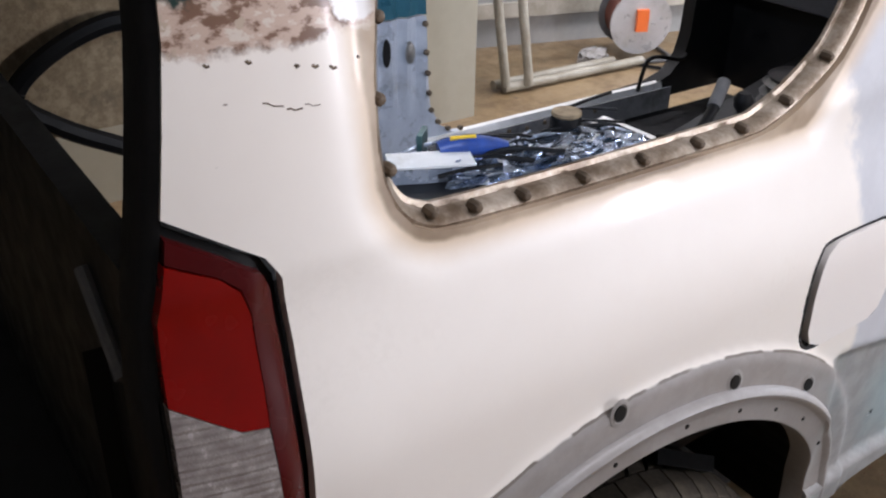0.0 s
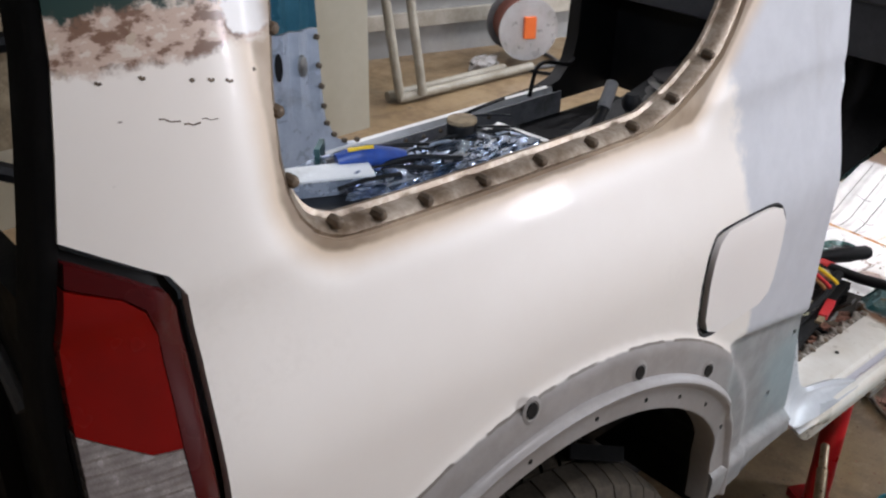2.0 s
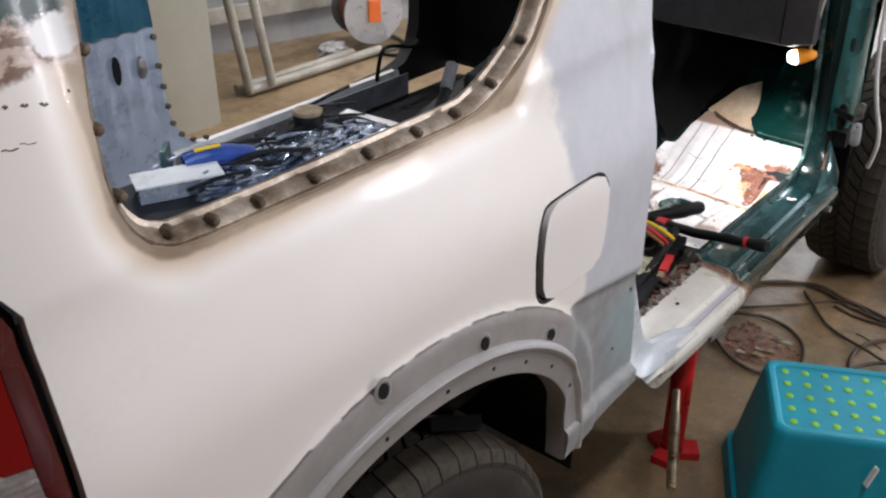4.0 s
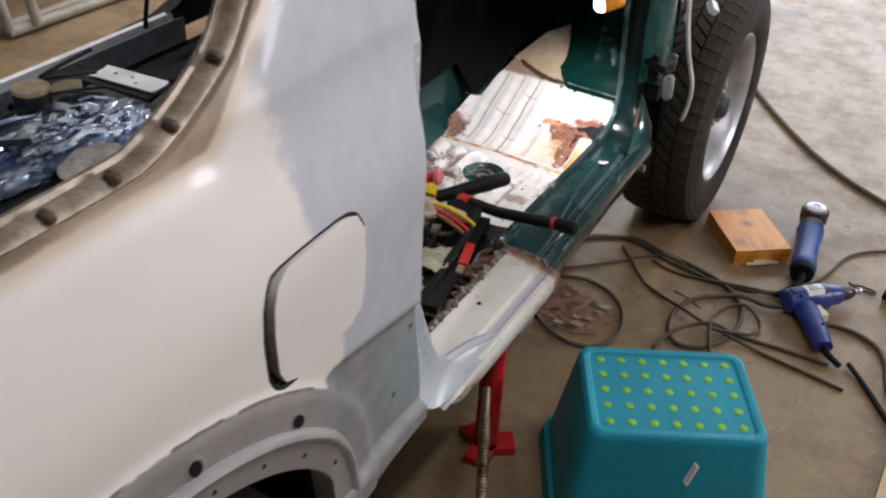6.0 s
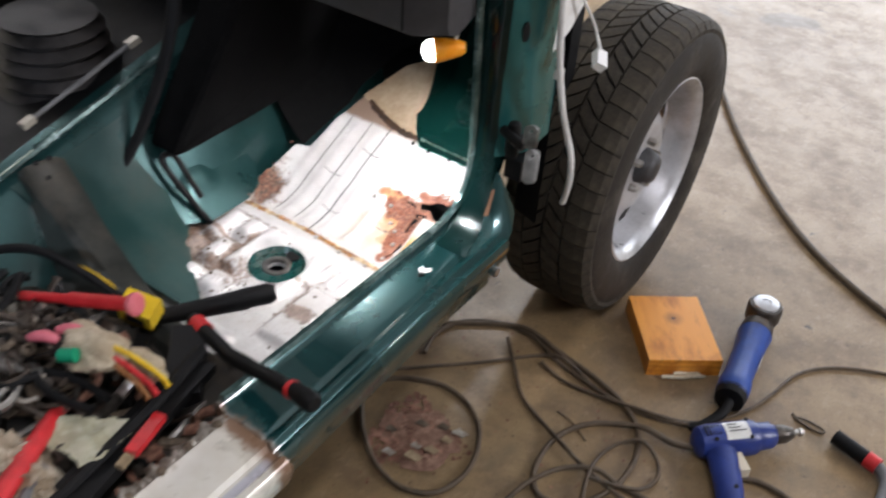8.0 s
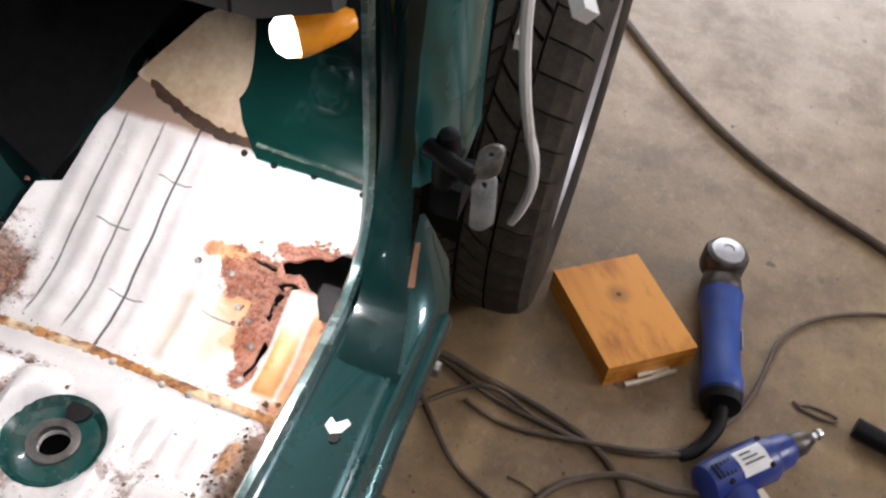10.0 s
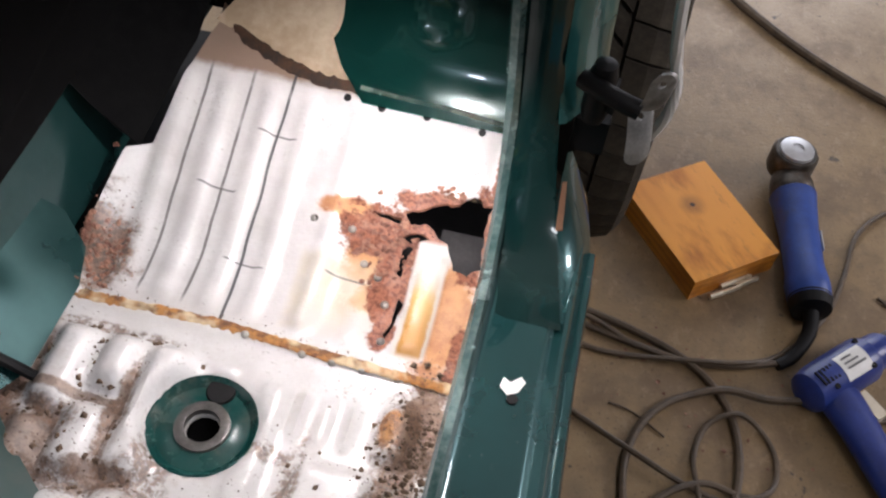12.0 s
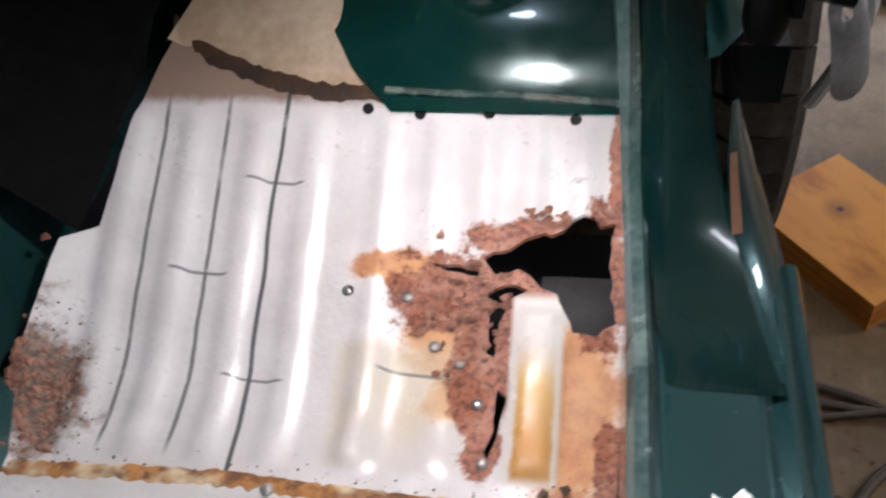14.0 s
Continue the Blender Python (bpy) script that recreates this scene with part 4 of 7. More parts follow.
def pan_paint(front):
    n = Nodes("rusty_white_floor_paint" if front else "dirty_white_floor_paint")
    x, y = n.axis(0), n.axis(1)
    n1, n2, n3 = n.noise(14.0, 5, 0.6), n.noise(45.0, 6, 0.7, four=3.0), n.noise(210.0, 4, 0.65, four=6.0)
    col = n.mix(n.ramp(n1, 0.3, 0.7), (0.54, 0.525, 0.51), (0.64, 0.63, 0.615))

    def blob(cx, cy, rx, ry, soft=0.25, wob=1.0):
        a = n.math("DIVIDE", n.math("SUBTRACT", x, cx), rx)
        b = n.math("DIVIDE", n.math("SUBTRACT", y, cy), ry)
        d = n.math("SQRT", n.math("ADD", n.math("MULTIPLY", a, a), n.math("MULTIPLY", b, b)))
        d = n.math("ADD", d, n.math("MULTIPLY", n.math("SUBTRACT", n2, 0.5), 1.6 * wob))
        return n.ramp(d, 1.0 + soft / 2, 1.0 - soft / 2)

    # fine dirt, thicker towards the rear
    thick = n.ramp(y, 0.60, 0.20, 0.0, 1.0)
    dirt = n.math("MULTIPLY", n.ramp(n3, 0.58, 0.66), n.ramp(n.math("ADD", n1, n.math("MULTIPLY", thick, 0.16)), 0.50, 0.66))
    col = n.mix(n.math("MULTIPLY", dirt, 0.5), col, (0.13, 0.10, 0.075))
    col = n.mix(n.math("MULTIPLY", n.ramp(n2, 0.5, 0.75, 0.0, 0.45), thick), col, (0.36, 0.30, 0.24))
    rough_add = dirt
    orange = n.mix(n.ramp(n2, 0.35, 0.65), (0.40, 0.145, 0.03), (0.56, 0.26, 0.075))
    rust = n.mix(n.ramp(n3, 0.35, 0.65), (0.130, 0.042, 0.024), (0.37, 0.150, 0.088))
    rust = n.mix(n.ramp(n2, 0.45, 0.75, 0.0, 0.8), rust, (0.46, 0.25, 0.18))
    stain = None
    if front:
        # pale sealer bead along the pressings, rust stains and bare rust round the hole
        for b in ((0.552, 0.603, 0.034, 0.011), (0.578, 0.562, 0.026, 0.024), (0.590, 0.525, 0.022, 0.018), (0.668, 0.520, 0.030, 0.065)):
            f = blob(*b, 0.5)
            stain = f if stain is None else n.math("MAXIMUM", stain, f)
            col = n.mix(n.math("MULTIPLY", f, 0.9), col, orange)
        tan = n.math("MULTIPLY", n.math("MULTIPLY", n.ramp(x, 0.505, 0.515), n.ramp(x, 0.61, 0.59)), n.math("MULTIPLY", n.ramp(y, 0.47, 0.48), n.ramp(y, 0.565, 0.55)))
        col = n.mix(n.math("MULTIPLY", tan, n.ramp(n1, 0.35, 0.7, 0.1, 0.75)), col, (0.56, 0.48, 0.33))
        core = blob(0.604, 0.588, 0.066, 0.030, 0.2, 1.1)
        for b in ((0.645, 0.622, 0.06, 0.014), (0.605, 0.545, 0.022, 0.05), (0.682, 0.60, 0.018, 0.045), (0.612, 0.50, 0.012, 0.03), (0.690, 0.48, 0.010, 0.04), (0.692, 0.67, 0.008, 0.05)):
            core = n.math("MAXIMUM", core, blob(*b, 0.25, 1.1))
        col = n.mix(core, col, rust)
        # tongue: paint left at its tip, amber wax below
        tip = n.math("MULTIPLY", n.math("MULTIPLY", n.ramp(n.math("ABSOLUTE", n.math("SUBTRACT", x, 0.6415)), 0.019, 0.014), n.ramp(y, 0.594, 0.586)), n.ramp(y, 0.468, 0.474))
        col = n.mix(tip, col, (0.62, 0.60, 0.55))
        wax = n.math("MULTIPLY", n.math("MULTIPLY", n.ramp(n.math("ABSOLUTE", n.math("SUBTRACT", n.math("ADD", x, n.math("MULTIPLY", n2, 0.008)), 0.6465)), 0.014, 0.010), n.ramp(n.math("ADD", y, n.math("MULTIPLY", n1, 0.05)), 0.585, 0.55)), n.ramp(y, 0.470, 0.476))
        col = n.mix(n.math("MULTIPLY", wax, 0.9), col, n.mix(n.ramp(y, 0.49, 0.55), (0.46, 0.21, 0.025), (0.60, 0.38, 0.11)))
        # front seam
        s = n.ramp(n.math("ADD", y, n.math("MULTIPLY", n2, 0.012)), 0.712, 0.722)
        col = n.mix(n.math("MULTIPLY", s, 0.85), col, (0.20, 0.12, 0.07))
        left = blob(0.302, 0.505, 0.042, 0.050, 0.7, 1.5)
        col = n.mix(n.math("MULTIPLY", left, 0.9), col, n.mix(n.ramp(n3, 0.35, 0.65), (0.05, 0.026, 0.014), (0.24, 0.13, 0.08)))
        # pen line with cross marks
        lx = n.math("ADD", 0.4535, n.math("MULTIPLY", n.math("SUBTRACT", n.noise(9.0, 2, four=4.4), 0.5), 0.012))
        pen = n.math("MULTIPLY", n.ramp(n.math("ABSOLUTE", n.math("SUBTRACT", x, lx)), 0.0021, 0.0010), n.ramp(n2, 0.30, 0.42, 0.4, 0.9))
        col = n.mix(pen, col, (0.06, 0.06, 0.065))
        for cx, cy in ((0.455, 0.530), (0.452, 0.655), (0.405, 0.595), (0.560, 0.540)):
            mark = n.math("MULTIPLY", n.ramp(n.math("ABSOLUTE", n.math("SUBTRACT", y, n.math("ADD", cy, n.math("MULTIPLY", n.math("SUBTRACT", x, cx), -0.05)))), 0.0014, 0.0006), n.ramp(n.math("ABSOLUTE", n.math("SUBTRACT", x, cx)), 0.024, 0.018))
            col = n.mix(n.math("MULTIPLY", mark, 0.75), col, (0.10, 0.10, 0.10))
        # rib shadows drawn into the colour as dark lines in the valleys beside the ribs
        for c in (0.3625, 0.410):
            v = n.ramp(n.math("ABSOLUTE", n.math("SUBTRACT", x, n.math("ADD", c, n.math("MULTIPLY", n.math("SUBTRACT", n1, 0.5), 0.004)))), 0.0022, 0.0008)
            v = n.math("MULTIPLY", v, n.math("MULTIPLY", n.ramp(y, 0.47, 0.49), n.ramp(y, 0.72, 0.70)))
            col = n.mix(n.math("MULTIPLY", v, n.ramp(n2, 0.3, 0.5, 0.5, 0.9)), col, (0.14, 0.13, 0.125))
        metal = n.math("MULTIPLY", core, n.ramp(n3, 0.5, 0.6, 0.0, 0.35))
    else:
        core = blob(0.676, 0.400, 0.026, 0.055, 0.35, 1.2)
        for b in ((0.665, 0.33, 0.022, 0.05), (0.300, 0.36, 0.018, 0.07), (0.405, 0.345, 0.007, 0.05), (0.36, 0.349, 0.05, 0.006), (0.34, 0.29, 0.03, 0.04), (0.41, 0.28, 0.03, 0.012), (0.606, 0.27, 0.03, 0.02)):
            core = n.math("MAXIMUM", core, n.math("MULTIPLY", blob(*b, 0.5, 1.4), 0.85))
        col = n.mix(core, col, n.mix(n.ramp(n2, 0.35, 0.65), (0.10, 0.058, 0.038), (0.27, 0.18, 0.13)))
        col = n.mix(n.math("MULTIPLY", blob(0.648, 0.390, 0.010, 0.020, 0.4, 0.8), 0.9), col, orange)
        clump = n.ramp(n.noise(95.0, 6, 0.75, four=14.0), 0.40, 0.54)
        rim = None
        for b in ((0.338, 0.325, 0.040, 0.014), (0.302, 0.300, 0.016, 0.060), (0.408, 0.330, 0.010, 0.060), (0.385, 0.268, 0.060, 0.014), (0.430, 0.280, 0.030, 0.012), (0.455, 0.300, 0.018, 0.050), (0.575, 0.300, 0.008, 0.080), (0.545, 0.340, 0.030, 0.008), (0.660, 0.375, 0.022, 0.070), (0.36, 0.425, 0.07, 0.006)):
            f = blob(*b, 0.7, 1.7)
            rim = f if rim is None else n.math("MAXIMUM", rim, f)
        col = n.mix(n.math("MULTIPLY", n.math("MULTIPLY", rim, clump), 0.75), col, n.mix(n.ramp(n3, 0.35, 0.65), (0.075, 0.040, 0.024), (0.25, 0.15, 0.10)))
        metal = n.math("MULTIPLY", core, n.ramp(n3, 0.56, 0.6, 0.0, 0.7))
    n.bump(n.math("ADD", n.math("MULTIPLY", n2, n.math("ADD", 0.15, core)), n.math("MULTIPLY", n3, 0.25)), 0.5, 0.003)
    rough = n.math("ADD", n.ramp(n1, 0.3, 0.7, 0.15, 0.28), n.math("MULTIPLY", n.math("ADD", core, n.math("MULTIPLY", rough_add, 0.5)), 0.4))
    if stain is not None:
        rough = n.math("ADD", rough, n.math("MULTIPLY", stain, 0.35))
    return n.done(col, rough, metal)


PAN_FRONT, PAN_REAR = pan_paint(True), pan_paint(False)
part("front_floor_pan", sheet(FRONT, [HOLE, CRACK, CRACK2, CRACK3], 0.0055, front_pan, lip=(0, 0, -0.003)), PAN_FRONT, car, "white ribbed floor pan with a rusted hole")

PADS = ((0.322, 0.357, 0.332, 0.416), (0.368, 0.402, 0.364, 0.416), (0.412, 0.448, 0.286, 0.416), (0.364, 0.402, 0.276, 0.342), (0.322, 0.352, 0.262, 0.318), (0.420, 0.460, 0.216, 0.270), (0.372, 0.408, 0.200, 0.258), (0.578, 0.645, 0.20, 0.340), (0.640, 0.668, 0.360, 0.414))


def rear_pan(x, y):
    z = 0.422
    for k, p in enumerate(PADS):
        z += (0.020 if k < 7 else 0.012) * bumpbox(x, y, *p, 0.012 if k < 7 else 0.008)
    z += 0.008 * bumpbox(x, y, 0.522, 0.546, 0.276, 0.408, 0.007)
    for c in (0.563, 0.587, 0.612):
        z += 0.006 * bumpbox(x, y, c - 0.004, c + 0.004, 0.360, 0.410, 0.006)
    z += 0.005 * bumpbox(x, y, 0.470, 0.492, 0.402, 0.418, 0.006)
    z += 0.010 * bumpbox(x, y, 0.500, 0.560, 0.10, 0.17, 0.010)
    d = math.hypot(x - 0.481, y - 0.353)
    z = 0.422 + (z - 0.422) * step01(d, 0.047, 0.062)
    z -= 0.010 * step01(d, 0.052, 0.044)
    if x < 0.30:
        z += 0.03 * step01(x, 0.30, 0.25)
    z += 0.004 * step01(y, 0.44, 0.455)
    return Vector((x, y, z + 0.0012 * noise.noise(Vector((x * 45, y * 45, 4.0)))))


part("rear_floor_pan", sheet([(0.255, -0.10), (0.70, -0.10), (0.697, 0.447), (0.56, 0.4535), (0.45, 0.459), (0.285, 0.455)], [arc(0.481, 0.353, 0.0155, 0.0155, 0, 345, 23)], 0.006, rear_pan, lip=(0, 0, -0.006)), PAN_REAR, car, "dirty white pressed floor pan")
GREEN_PLUG = worn("green_floor_paint", (0.004, 0.040, 0.036), (0.008, 0.062, 0.055), 0.22, 0.1, 20.0, 0.1, coat=0.5, dirt=(0.12, 0.11, 0.09))
part("plug_recess", lathe([(0.0155, -0.004), (0.0165, 0.003), (0.024, 0.0045), (0.030, 0.002), (0.043, 0.001), (0.0475, 0.0065), (0.0505, 0.0102), (0.0515, 0.0095), (0.050, 0.003), (0.0155, -0.006)], 40, pose(0.481, 0.353, 0.4125), close=True), GREEN_PLUG, car, "green painted recess round the drain hole")
part("plug_ring", lathe([(0.0158, -0.003), (0.0165, 0.0055), (0.021, 0.0065), (0.0255, 0.0055), (0.026, 0.001)], 32, pose(0.481, 0.353, 0.4135), close=True), worn("plug_grey", (0.07, 0.066, 0.062), (0.15, 0.14, 0.13), 0.35, 0.3, 60.0, 0.2), car)
part("plug_notch", lathe([(0.014, 0.0), (0.013, 0.002)], 16, pose(0.484, 0.392, 0.4162)), BLACK, car)
part("floor_underplate", box(0.28, 0.70, -0.1, 0.72, 0.372, 0.384), BLACK, car)
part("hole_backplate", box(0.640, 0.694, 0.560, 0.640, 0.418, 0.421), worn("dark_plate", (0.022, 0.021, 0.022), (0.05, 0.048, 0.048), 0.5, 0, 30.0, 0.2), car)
# lifted rust flakes and rivets
RUSTM = worn("flaking_rust", (0.13, 0.05, 0.032), (0.42, 0.22, 0.15), 0.8, 0.1, 120.0, 0.6)
random.seed(11)
bm = bmesh.new()
for i in range(150):
    if i < 100:
        x, y = random.gauss(0.605, 0.022), random.gauss(0.580, 0.018)
    else:
        x, y = random.gauss(0.660, 0.018), random.gauss(0.633, 0.004)
    if inside((x, y), HOLE) or x > 0.69 or 0.622 < x < 0.66 and y < 0.592:
        continue
    z = front_pan(x, y).z
    s = random.uniform(0.002, 0.0055)
    a = random.uniform(0, 6.28)
    vs = [bm.verts.new((x + s * random.uniform(0.5, 1.2) * math.cos(a + k * 1.257), y + s * random.uniform(0.5, 1.2) * math.sin(a + k * 1.257), z + random.uniform(0.0003, 0.0028))) for k in range(5)]
    bm.faces.new(vs)
ob = part("rust_scale", bm, RUSTM, car, "flaking brown rust", smooth=False)
tagged(ob, kind="stuff")
for x, y in ((0.513, 0.588), (0.554, 0.586), (0.575, 0.557), (0.592, 0.548), (0.606, 0.524), (0.613, 0.484), (0.545, 0.447), (0.575, 0.446), (0.605, 0.446), (0.486, 0.452), (0.640, 0.446)):
    z = (front_pan(x, y).z if y > 0.455 else rear_pan(x, y).z)
    part("rivet", lathe([(0.0042, -0.001), (0.0042, 0.001), (0.0028, 0.0026), (0.0012, 0.003)], 10, pose(x, y, z)), STEEL, car)
for x, y in ((0.551, 0.703), (0.513, 0.706), (0.66, 0.700), (0.60, 0.703)):
    part("pan_hole", lathe([(0.0042, -0.0005), (0.0042, 0.0006)], 10, Matrix.Translation(front_pan(x, y) + Vector((0, 0, 0.0008))) @ pose(0, 0, 0, 27, 0, 0)), BLACK, car)


def crumbs(points, height, seed, lo, hi):
    """Small angular chips lying on a surface."""
    random.seed(seed)
    bm = bmesh.new()
    for x, y in points:
        z, s, a = height(x, y), random.uniform(lo, hi), random.uniform(0, 6.28)
        base = [bm.verts.new((x + s * random.uniform(0.6, 1.3) * math.cos(a + k * 1.571), y + s * random.uniform(0.6, 1.3) * math.sin(a + k * 1.571), z - 0.0004)) for k in range(4)]
        top = bm.verts.new((x + random.uniform(-s, s) * 0.4, y + random.uniform(-s, s) * 0.4, z + s * random.uniform(0.4, 0.9)))
        for k in range(4):
            bm.faces.new((base[k], base[(k + 1) % 4], top))
    return bm


random.seed(21)
spots = []
for x0, x1, y0, y1 in PADS:
    for i in range(70):
        side = random.random() * 2 * (x1 - x0 + y1 - y0)
        if side < x1 - x0:
            p = (x0 + side, random.choice((y0 - 0.007, y0 - 0.004)))
        elif side < x1 - x0 + 2 * (y1 - y0):
            p = (random.choice((x0 - 0.007, x1 + 0.007)), random.uniform(y0, y1))
        else:
            p = (random.uniform(x0, x1), y1 + 0.006)
        spots.append((p[0] + random.gauss(0, 0.003), p[1] + random.gauss(0, 0.003)))
for cx, cy, sx, sy, count in ((0.680, 0.38, 0.010, 0.045, 260), (0.30, 0.34, 0.014, 0.05, 200), (0.36, 0.300, 0.03, 0.03, 90), (0.655, 0.30, 0.02, 0.04, 120), (0.47, 0.25, 0.04, 0.03, 120), (0.5, 0.35, 0.12, 0.06, 50)):
    spots += [(random.gauss(cx, sx), random.gauss(cy, sy)) for _ in range(count)]
spots += [(random.gauss(0.305, 0.022), random.gauss(0.50, 0.032)) for _ in range(260)] + [(random.uniform(0.30, 0.68), random.gauss(0.462, 0.006)) for _ in range(120)]
spots = [p for p in spots if 0.292 < p[0] < 0.692 and 0.0 < p[1] < 0.60 and abs(p[1] - 0.45) > 0.008 and math.hypot(p[0] - 0.481, p[1] - 0.353) > 0.052]
DIRT = worn("floor_dirt", (0.06, 0.036, 0.022), (0.19, 0.125, 0.08), 0.85, 0, 90.0, 0.4)
random.seed(23)
FILINGS = worn("steel_filings", (0.5, 0.48, 0.45), (0.75, 0.73, 0.70), 0.18, 0.9, 60.0, 0.1)
bits = [(min(random.gauss(0.676, 0.012), 0.691), random.gauss(0.37, 0.045)) for _ in range(170)] + [(random.uniform(0.60, 0.69), random.gauss(0.448, 0.012)) for _ in range(30)]
tagged(part("steel_filings", crumbs(bits, lambda x, y: (front_pan if y > 0.455 else rear_pan)(x, y).z, 24, 0.0008, 0.0020), FILINGS, car, "bright steel filings along the sill", smooth=False), kind="stuff")
clods = [p for p in spots if random.random() < 0.16 and p[1] < 0.44] + [(random.gauss(0.672, 0.012), random.gauss(0.36, 0.05)) for _ in range(60)]
clods = [p for p in clods if p[0] < 0.690]
debris = [(max(random.gauss(0.306, 0.016), 0.292), random.gauss(0.500, 0.026)) for _ in range(150)]
tagged(part("rust_debris", crumbs(debris, lambda x, y: front_pan(x, y).z if y > 0.457 else rear_pan(x, y).z, 27, 0.0018, 0.0050), RUSTM, car, "heaped rust debris beside the tunnel", smooth=False), kind="stuff")
tagged(part("caked_dirt", crumbs(clods, lambda x, y: rear_pan(x, y).z, 25, 0.0022, 0.0048), DIRT, car, "brown clods of dirt between the pressings", smooth=False), kind="stuff")
tagged(part("floor_dirt", crumbs(spots, lambda x, y: (front_pan if y > 0.45 else rear_pan)(x, y).z, 22, 0.0006, 0.0017), DIRT, car, "brown grit on the floor pan", smooth=False), kind="stuff")


def seam_strip(pts, width, seed, lift):
    random.seed(seed)
    bm = bmesh.new()
    rows = []
    for p in dense(pts, 0.004)[:-1]:
        if rows and p[0] < rows[-1][2].co.x - 0.0005:
            break
        w = width * random.uniform(0.8, 1.15)
        o = random.uniform(-0.0007, 0.0007)
        rows.append([bm.verts.new((p[0], p[1] + o + k * w, max(lift(p[0], p[1] + o + k * w), 0) + (0.0010 if abs(k) < 0.8 else -0.0006) + random.uniform(0, 0.0006))) for k in (-1, -0.5, 0, 0.5, 1)])
    for a, b in zip(rows, rows[1:]):
        if abs(a[0].co.x - b[0].co.x) < 0.02:
            for k in range(4):
                bm.faces.new((a[k], a[k + 1], b[k + 1], b[k]))
    return bm


SEAM = Nodes("rusty_seam")
f = SEAM.noise(60.0, 5, 0.7)
g = SEAM.noise(25.0, 3, 0.6, four=3.0)
SEAM = SEAM.done(SEAM.mix(SEAM.ramp(g, 0.45, 0.6), SEAM.mix(SEAM.ramp(f, 0.4, 0.6), (0.13, 0.055, 0.025), (0.40, 0.18, 0.05)), SEAM.mix(f, (0.55, 0.42, 0.22), (0.60, 0.50, 0.36))), 0.75)
part("seam", seam_strip([(0.292, 0.4535), (0.45, 0.4575), (0.56, 0.4515), (0.692, 0.4465)], 0.0056, 8, lambda x, y: 0.4255), SEAM, car, "rusty welded seam")
part("seam", seam_strip([(0.355, 0.768), (0.392, 0.742), (0.435, 0.727), (0.476, 0.718), (0.525, 0.717), (0.575, 0.715), (0.63, 0.714)], 0.0068, 9, lambda x, y: pan_base(y)), worn("dark_seam", (0.012, 0.006, 0.003), (0.070, 0.030, 0.012), 0.7, 0, 60.0, 0.4), car, "rusty front seam")

# toe board and the green wheel housing in front of the pan
TOE = worn("toe_board_paint", (0.34, 0.25, 0.16), (0.52, 0.42, 0.30), 0.6, 0, 14.0, 0.2, dirt=(0.16, 0.075, 0.03))
part("toe_board", sheet([(0.352, 0.754), (0.392, 0.743), (0.435, 0.728), (0.476, 0.719), (0.60, 0.716), (0.60, 0.85), (0.47, 0.85), (0.41, 0.82)], [], 0.012, lambda x, y: Vector((x, y, pan_base(y) - 0.004 + 0.4 * max(y - 0.74, 0)))), TOE, car, "bare toe board with old sealer")
# the foot is green metal out of the lamp's reach; black sheet imitates that
part("toe_shade", sheet([(0.10, 0.60), (0.318, 0.610), (0.332, 0.70), (0.346, 0.757), (0.400, 0.810), (0.465, 0.842), (0.54, 0.846), (0.70, 0.850), (0.70, 0.96), (0.10, 0.96)], [], 0.02, lambda x, y: Vector((x, y, pan_base(y) + 0.003 + 0.9 * max(y - 0.74, 0) + 0.25 * step01(x, 0.345, 0.12)))), MATT, car, "black sheet standing for shade on the green bulkhead foot")


def housing(x, v):
    lean = 0.030 + 0.16 * v + 0.10 * v * v
    round_in = 0.10 * step01(x, 0.60, 0.43) ** 1.5
    y = 0.7145 + lean * (1 - 0.55 * math.exp(-v * 9)) - 0.026 * math.exp(-v * 26) + round_in * (1 - math.exp(-v * 8))
    z = 0.519 + 0.52 * v
    e = math.hypot((x - 0.592) / 0.021, (v - 0.155) / 0.040)
    y -= 0.004 * math.exp(-((e - 1.0) / 0.2) ** 2)
    e2 = math.hypot((x - 0.58) / 0.015, (v - 0.26) / 0.03)
    y -= 0.003 * math.exp(-((e2 - 1.0) / 0.25) ** 2)
    return Vector((x, y, z))


part("wheel_housing", sheet([(0.530, 0.0), (0.70, 0.0), (0.70, 1.0), (0.34, 1.0), (0.37, 0.45), (0.397, 0.27), (0.428, 0.16), (0.462, 0.085), (0.498, 0.030)], [], 0.012, housing), worn("housing_green", (0.003, 0.028, 0.0235), (0.005, 0.042, 0.035), 0.15, 0.2, 10.0, 0.03, coat=0.7), car, "glossy green inner wheel housing")

# pale tone imitates the thin highlight along the sealed foot of the housing
lip = [(x, y - 0.004, pan_base(y) + 0.005) for x, y in ((0.525, 0.7185), (0.550, 0.7175), (0.575, 0.7165), (0.63, 0.7155), (0.692, 0.711))]
part("housing_lip", tube(smooth_path(lip, 5), 0.0030, 8, flat=0.7), worn("lip_highlight_paint", (0.03, 0.07, 0.062), (0.20, 0.22, 0.19), 0.25, 0.2, 40.0, 0.2, coat=0.4, dirt=(0.16, 0.09, 0.05)), car, "sealed green lip of the wheel housing with a painted highlight")

# ---- tunnel, cross member, dash ----
def ridge(y):
    return 0.553 + 0.255 * y


